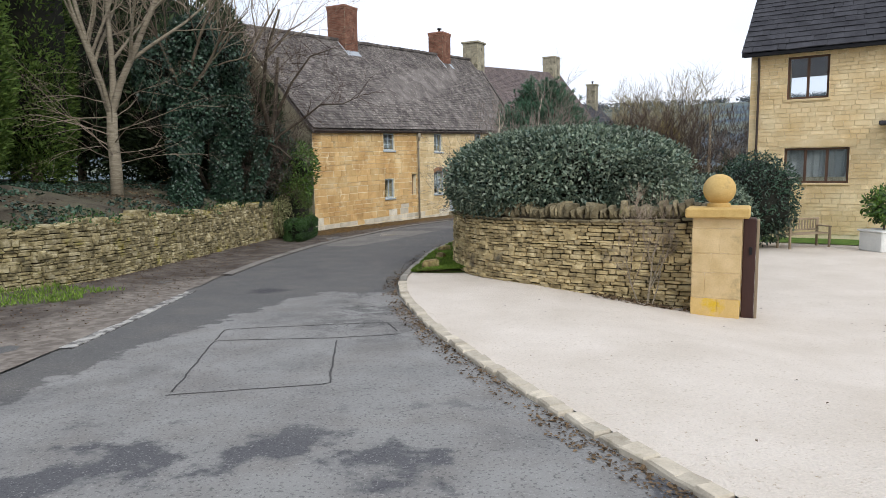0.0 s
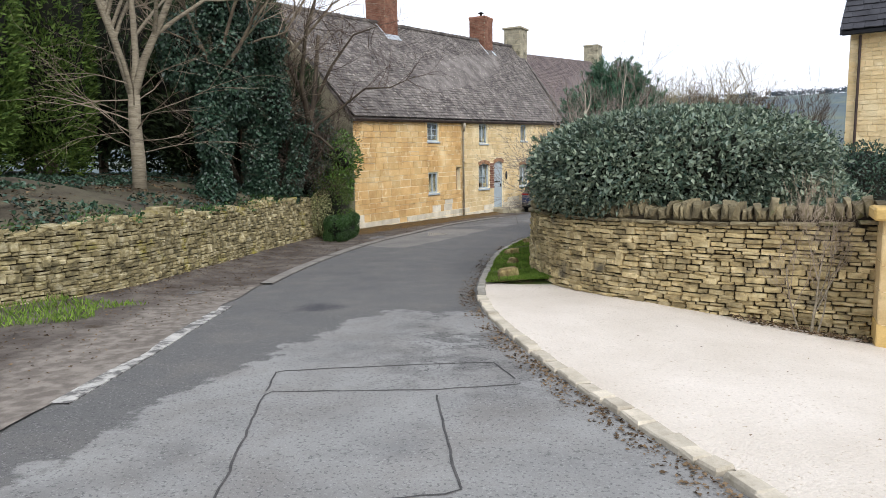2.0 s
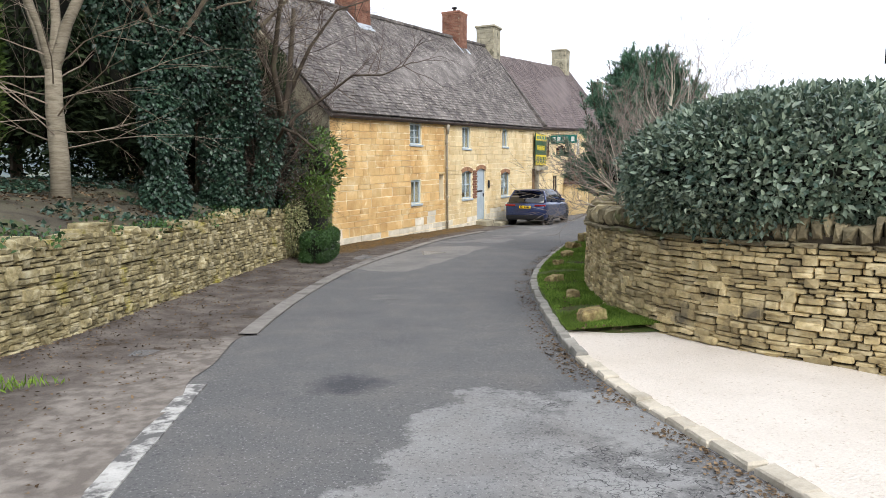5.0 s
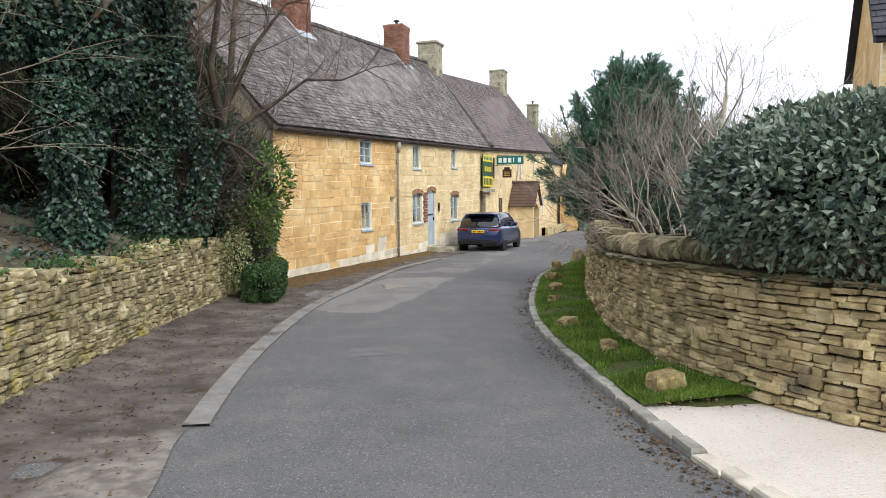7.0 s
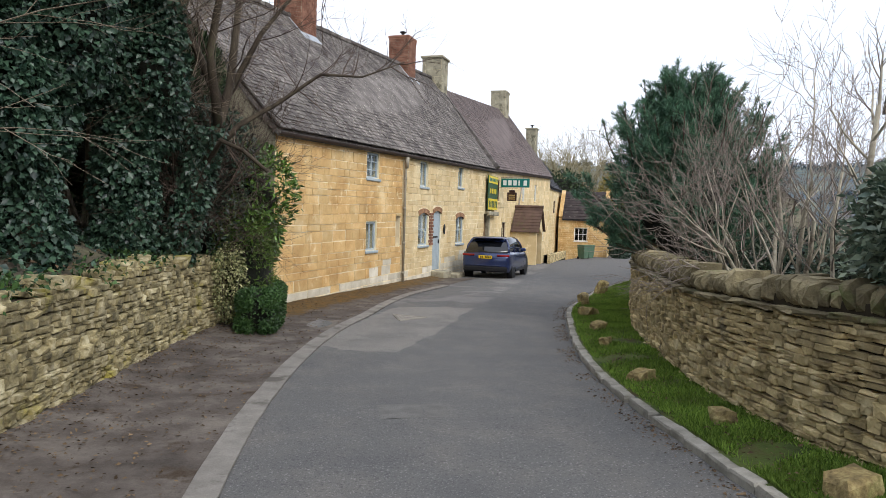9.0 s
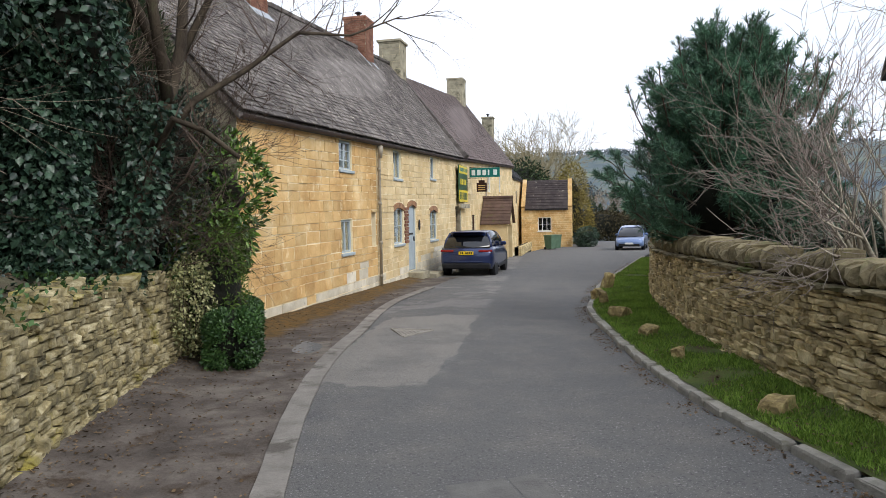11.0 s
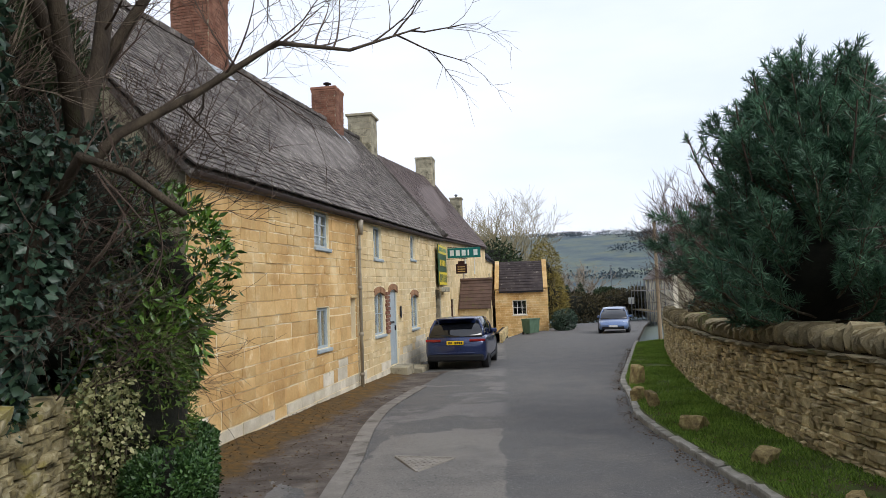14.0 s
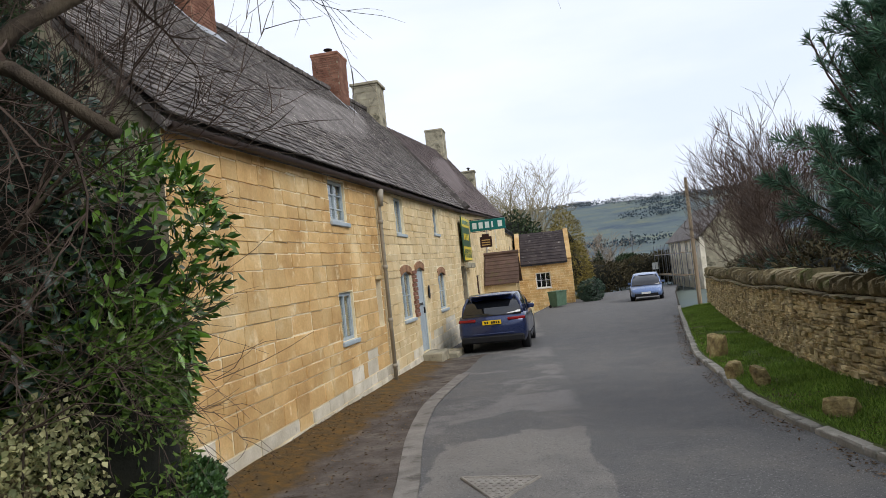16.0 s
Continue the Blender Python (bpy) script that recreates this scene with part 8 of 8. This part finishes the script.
# pale setts of a crossing on the far side
sett = empty("stone_setts", "pale stone setts at a garden entrance", "paving", kind="structure")
for i in range(5):
    for j in range(6):
        Geo().box(-0.16, 0.16, -0.11, 0.11, -0.05, 0.03, 0.012, Matrix.Translation((-6.1 - i * 0.36, 7.4 + j * 0.25 + (i % 2) * 0.05, prof(8) + 0.02)) @ Matrix.Rotation(0.1, 4, "Z")).part("sett", M_kerb_pale, sett)

# ---- stones of the dry walls ----
def stone_wall(wall, line, height, mat, course, length, near_range, name="stone", top=0.0, back=None):
    near, far = [], []
    for a, b, c, d in courses(0, line.length, -0.36, 1.6, course, length):
        m = (a + b) / 2
        top_ = height(m) - top
        if c > top_ - 0.03:
            continue
        lift = rng.uniform(-0.01, 0.01)
        big = rng.random() < 0.10
        c, d = c + lift, min(d + lift + (0.05 if big else 0.0), top_ + rng.uniform(-0.01, 0.03))
        out = rng.uniform(-0.022, 0.026) + (0.012 if big else 0.0)
        dep = rng.uniform(0.14, 0.22)
        M = line.m(m, out - dep / 2, (c + d) / 2) @ Matrix.Rotation(rng.uniform(-0.035, 0.035), 4, "Y") @ Matrix.Rotation(rng.uniform(-0.06, 0.06), 4, "Z")
        M = M @ Matrix.Diagonal(((b - a) * rng.uniform(0.97, 1.0) - 0.008, dep, (d - c) * rng.uniform(0.94, 1.03) - 0.007, 1))
        (near if near_range[0] < m < near_range[1] else far).append(M)
    lay(wall, name, mat, near + far, STONES, min(300, len(near)), "dry-laid wall stones")


RL = WR.length
stone_wall(wall_right, WR, h_right, M_dry, (0.035, 0.092), (0.09, 0.30), (RL - 9.5, RL - 5.5), top=0.17)
stone_wall(wall_left, WLft, h_left, M_dry_grey, (0.04, 0.095), (0.09, 0.28), (WLft.length - 6.5, WLft.length - 0.5))
# upright coping and the dark ledge course under it
COPES = [unit_stone(rng, 0.17, 0.08, 0.10) for _ in range(6)]
cm, s = [], 0.0
while s < RL:
    w_ = rng.uniform(0.055, 0.15)
    hh = rng.uniform(0.15, 0.31)
    cm.append((s, WR.m(s + w_ / 2, -0.22 + rng.uniform(-0.02, 0.02), h_right(s) - 0.12 + hh / 2) @ Matrix.Rotation(rng.uniform(-0.22, 0.22), 4, "Y") @ Matrix.Rotation(rng.uniform(-0.15, 0.15), 4, "Z") @ Matrix.Diagonal((w_ * 0.94, rng.uniform(0.34, 0.46), hh, 1))))
    s += w_ * 0.97
cm = [q for q in cm if RL - 16 < q[0] < RL - 6] + [q for q in cm if not RL - 16 < q[0] < RL - 6]
lay(wall_right, "coping_stone", M_cope, [q[1] for q in cm], COPES, 170, "upright coping stones")
lm, s = [], 0.0
while s < RL:
    w_ = rng.uniform(0.2, 0.5)
    lm.append(WR.m(s + w_ / 2, -0.2, h_right(s) - 0.145 + rng.uniform(-0.008, 0.008)) @ Matrix.Diagonal((w_ - 0.01, 0.47 + rng.uniform(0, 0.05), 0.05, 1)))
    s += w_
lay(wall_right, "ledge_stone", M_cope, lm, STONES, 60, "ledge course")
tm, s = [], 0.0
while s < WLft.length:
    w_ = rng.uniform(0.15, 0.4)
    hh = rng.uniform(0.05, 0.14)
    tm.append(WLft.m(s + w_ / 2, -0.2 + rng.uniform(-0.05, 0.05), h_left(s) + hh / 2 - 0.02) @ Matrix.Rotation(rng.uniform(-0.2, 0.2), 4, "Y") @ Matrix.Diagonal((w_, rng.uniform(0.25, 0.45), hh, 1)))
    s += w_ * rng.uniform(0.9, 1.5)
lay(wall_left, "cap_stone", M_dry_grey, tm, STONES, 80, "loose cap stones")

# ---- masonry of the cottage ----
def masonry(parent, fr, s0, s1, z0, z1, holes, h, l, mat, near, name="stone_block", gap=0.005, out=0.014):
    mats = []
    for p in courses(s0, s1, z0, z1, h, l, holes):
        mats.append((p[0], block_matrix(fr, p[0] + gap, p[1] - gap, p[2] + gap, p[3] - gap, out + rng.uniform(-0.006, 0.008), 0.06)))
    mats.sort(key=lambda q: q[0])
    lay(parent, name, mat, [q[1] for q in mats], BLOCKS, near, "coursed limestone blocks")


pad = [(h[0] - 0.02, h[1] + 0.02, h[2] - (0.085 if k.startswith("w") else 0), h[3] + (0.16 if k in ("w5", "w6", "door") else 0.01)) for k, h in OPEN1.items()] + [(10.48, 11.0, 0.2, 1.33)]
def front(s0, s1, h, l, stone, near_stone, near_foot):
    """One stretch of the cottage front: the lowest blocks, up to an uneven line, are weathered foot stones."""
    body, foot = [], []
    for p in courses(s0, s1, -1.2, EAVE - 0.02, h, l, pad):
        zm, sm = (p[2] + p[3]) / 2, (p[0] + p[1]) / 2
        low = zm + 0.55 * noise.noise(Vector((sm * 0.7, zm * 1.2, 3))) + 0.35 * noise.noise(Vector((sm * 2.1, zm * 2, 8))) < -0.42
        g_ = rng.uniform(0.003, 0.013)
        (foot if low else body).append(block_matrix(F1, p[0] + g_, p[1] - g_, p[2] + g_, p[3] - g_, 0.012 + rng.uniform(-0.009, 0.012), 0.06))
    lay(house, "stone_block", stone, sorted(body, key=lambda m: m.translation.y), BLOCKS, near_stone, "coursed limestone blocks")
    lay(house, "foot_stone", M_plinth, sorted(foot, key=lambda m: m.translation.y), BLOCKS, near_foot, "weathered foot stones")


front(0.0, 7.7, (0.16, 0.31), (0.24, 0.75), M_ashlar, 190, 60)
front(7.7, END1, (0.13, 0.22), (0.3, 0.75), M_ashlar_pale, 40, 20)
masonry(house2, F2, 0.0, LEN2, -1.8, EAVE2 - 0.05, list(OPEN2.values()), (0.2, 0.3), (0.4, 0.9), M_ashlar_pale, 0, out=0.012)
masonry(house3, F3, 0.0, LEN3, -1.8, EAVE3 - 0.05, list(OPEN3.values()), (0.2, 0.3), (0.4, 0.9), M_ashlar_pale, 0, out=0.012)
tiles(roof1, F1, -0.12, END1 + 0.05, 0.14, EAVE + 0.02, RIDGE_O, RIDGE_Z, 0.3, 2.2, M_tile, 46, 0.2, 280)
tiles(roof2, F2, 0.0, LEN2 + 0.1, 0.14, EAVE2 + 0.0, RIDGE2_O, RIDGE2, 2.2, 0, M_tile2, 40, 0.22)
tiles(roof3, F3, 0.0, LEN3 + 0.1, 0.14, EAVE3 - 0.02, RIDGE3_O, RIDGE3, 0, 0, M_slate, 26, 0.3)
# raised coping where the higher roof meets the long one
vm = []
for k in range(26):
    t0, t1 = k / 26, (k + 1) / 26
    P, Q = [F2.p(0.05 + 2.2 * t, 0.2 + (RIDGE2_O - 0.2) * t, EAVE2 + 0.02 + (RIDGE2 - EAVE2) * t) for t in (t0, t1)]
    Y = (Q - P).normalized(); X = Vector((U1.x, U1.y, 0)); N = X.cross(Y).normalized(); X = Y.cross(N)
    c = (P + Q) / 2 + N * (0.10 + rng.uniform(-0.015, 0.015))
    vm.append(Matrix(((X.x, Y.x, N.x, c.x), (X.y, Y.y, N.y, c.y), (X.z, Y.z, N.z, c.z), (0, 0, 0, 1))) @ Matrix.Diagonal((0.24, (Q - P).length * 1.02, 0.18, 1)))
lay(roof2, "coping_stone", M_tile, vm, TILES, 26)
rm = []
s = 0.2
while s < END1 + 2.2:
    rm.append(F1.m(s + 0.22, RIDGE_O, RIDGE_Z + 0.07) @ Matrix.Diagonal((0.43, 0.26, 0.14, 1))); s += 0.44
lay(roof1, "ridge_stone", M_tile, rm, STONES, 50, "ridge stones")
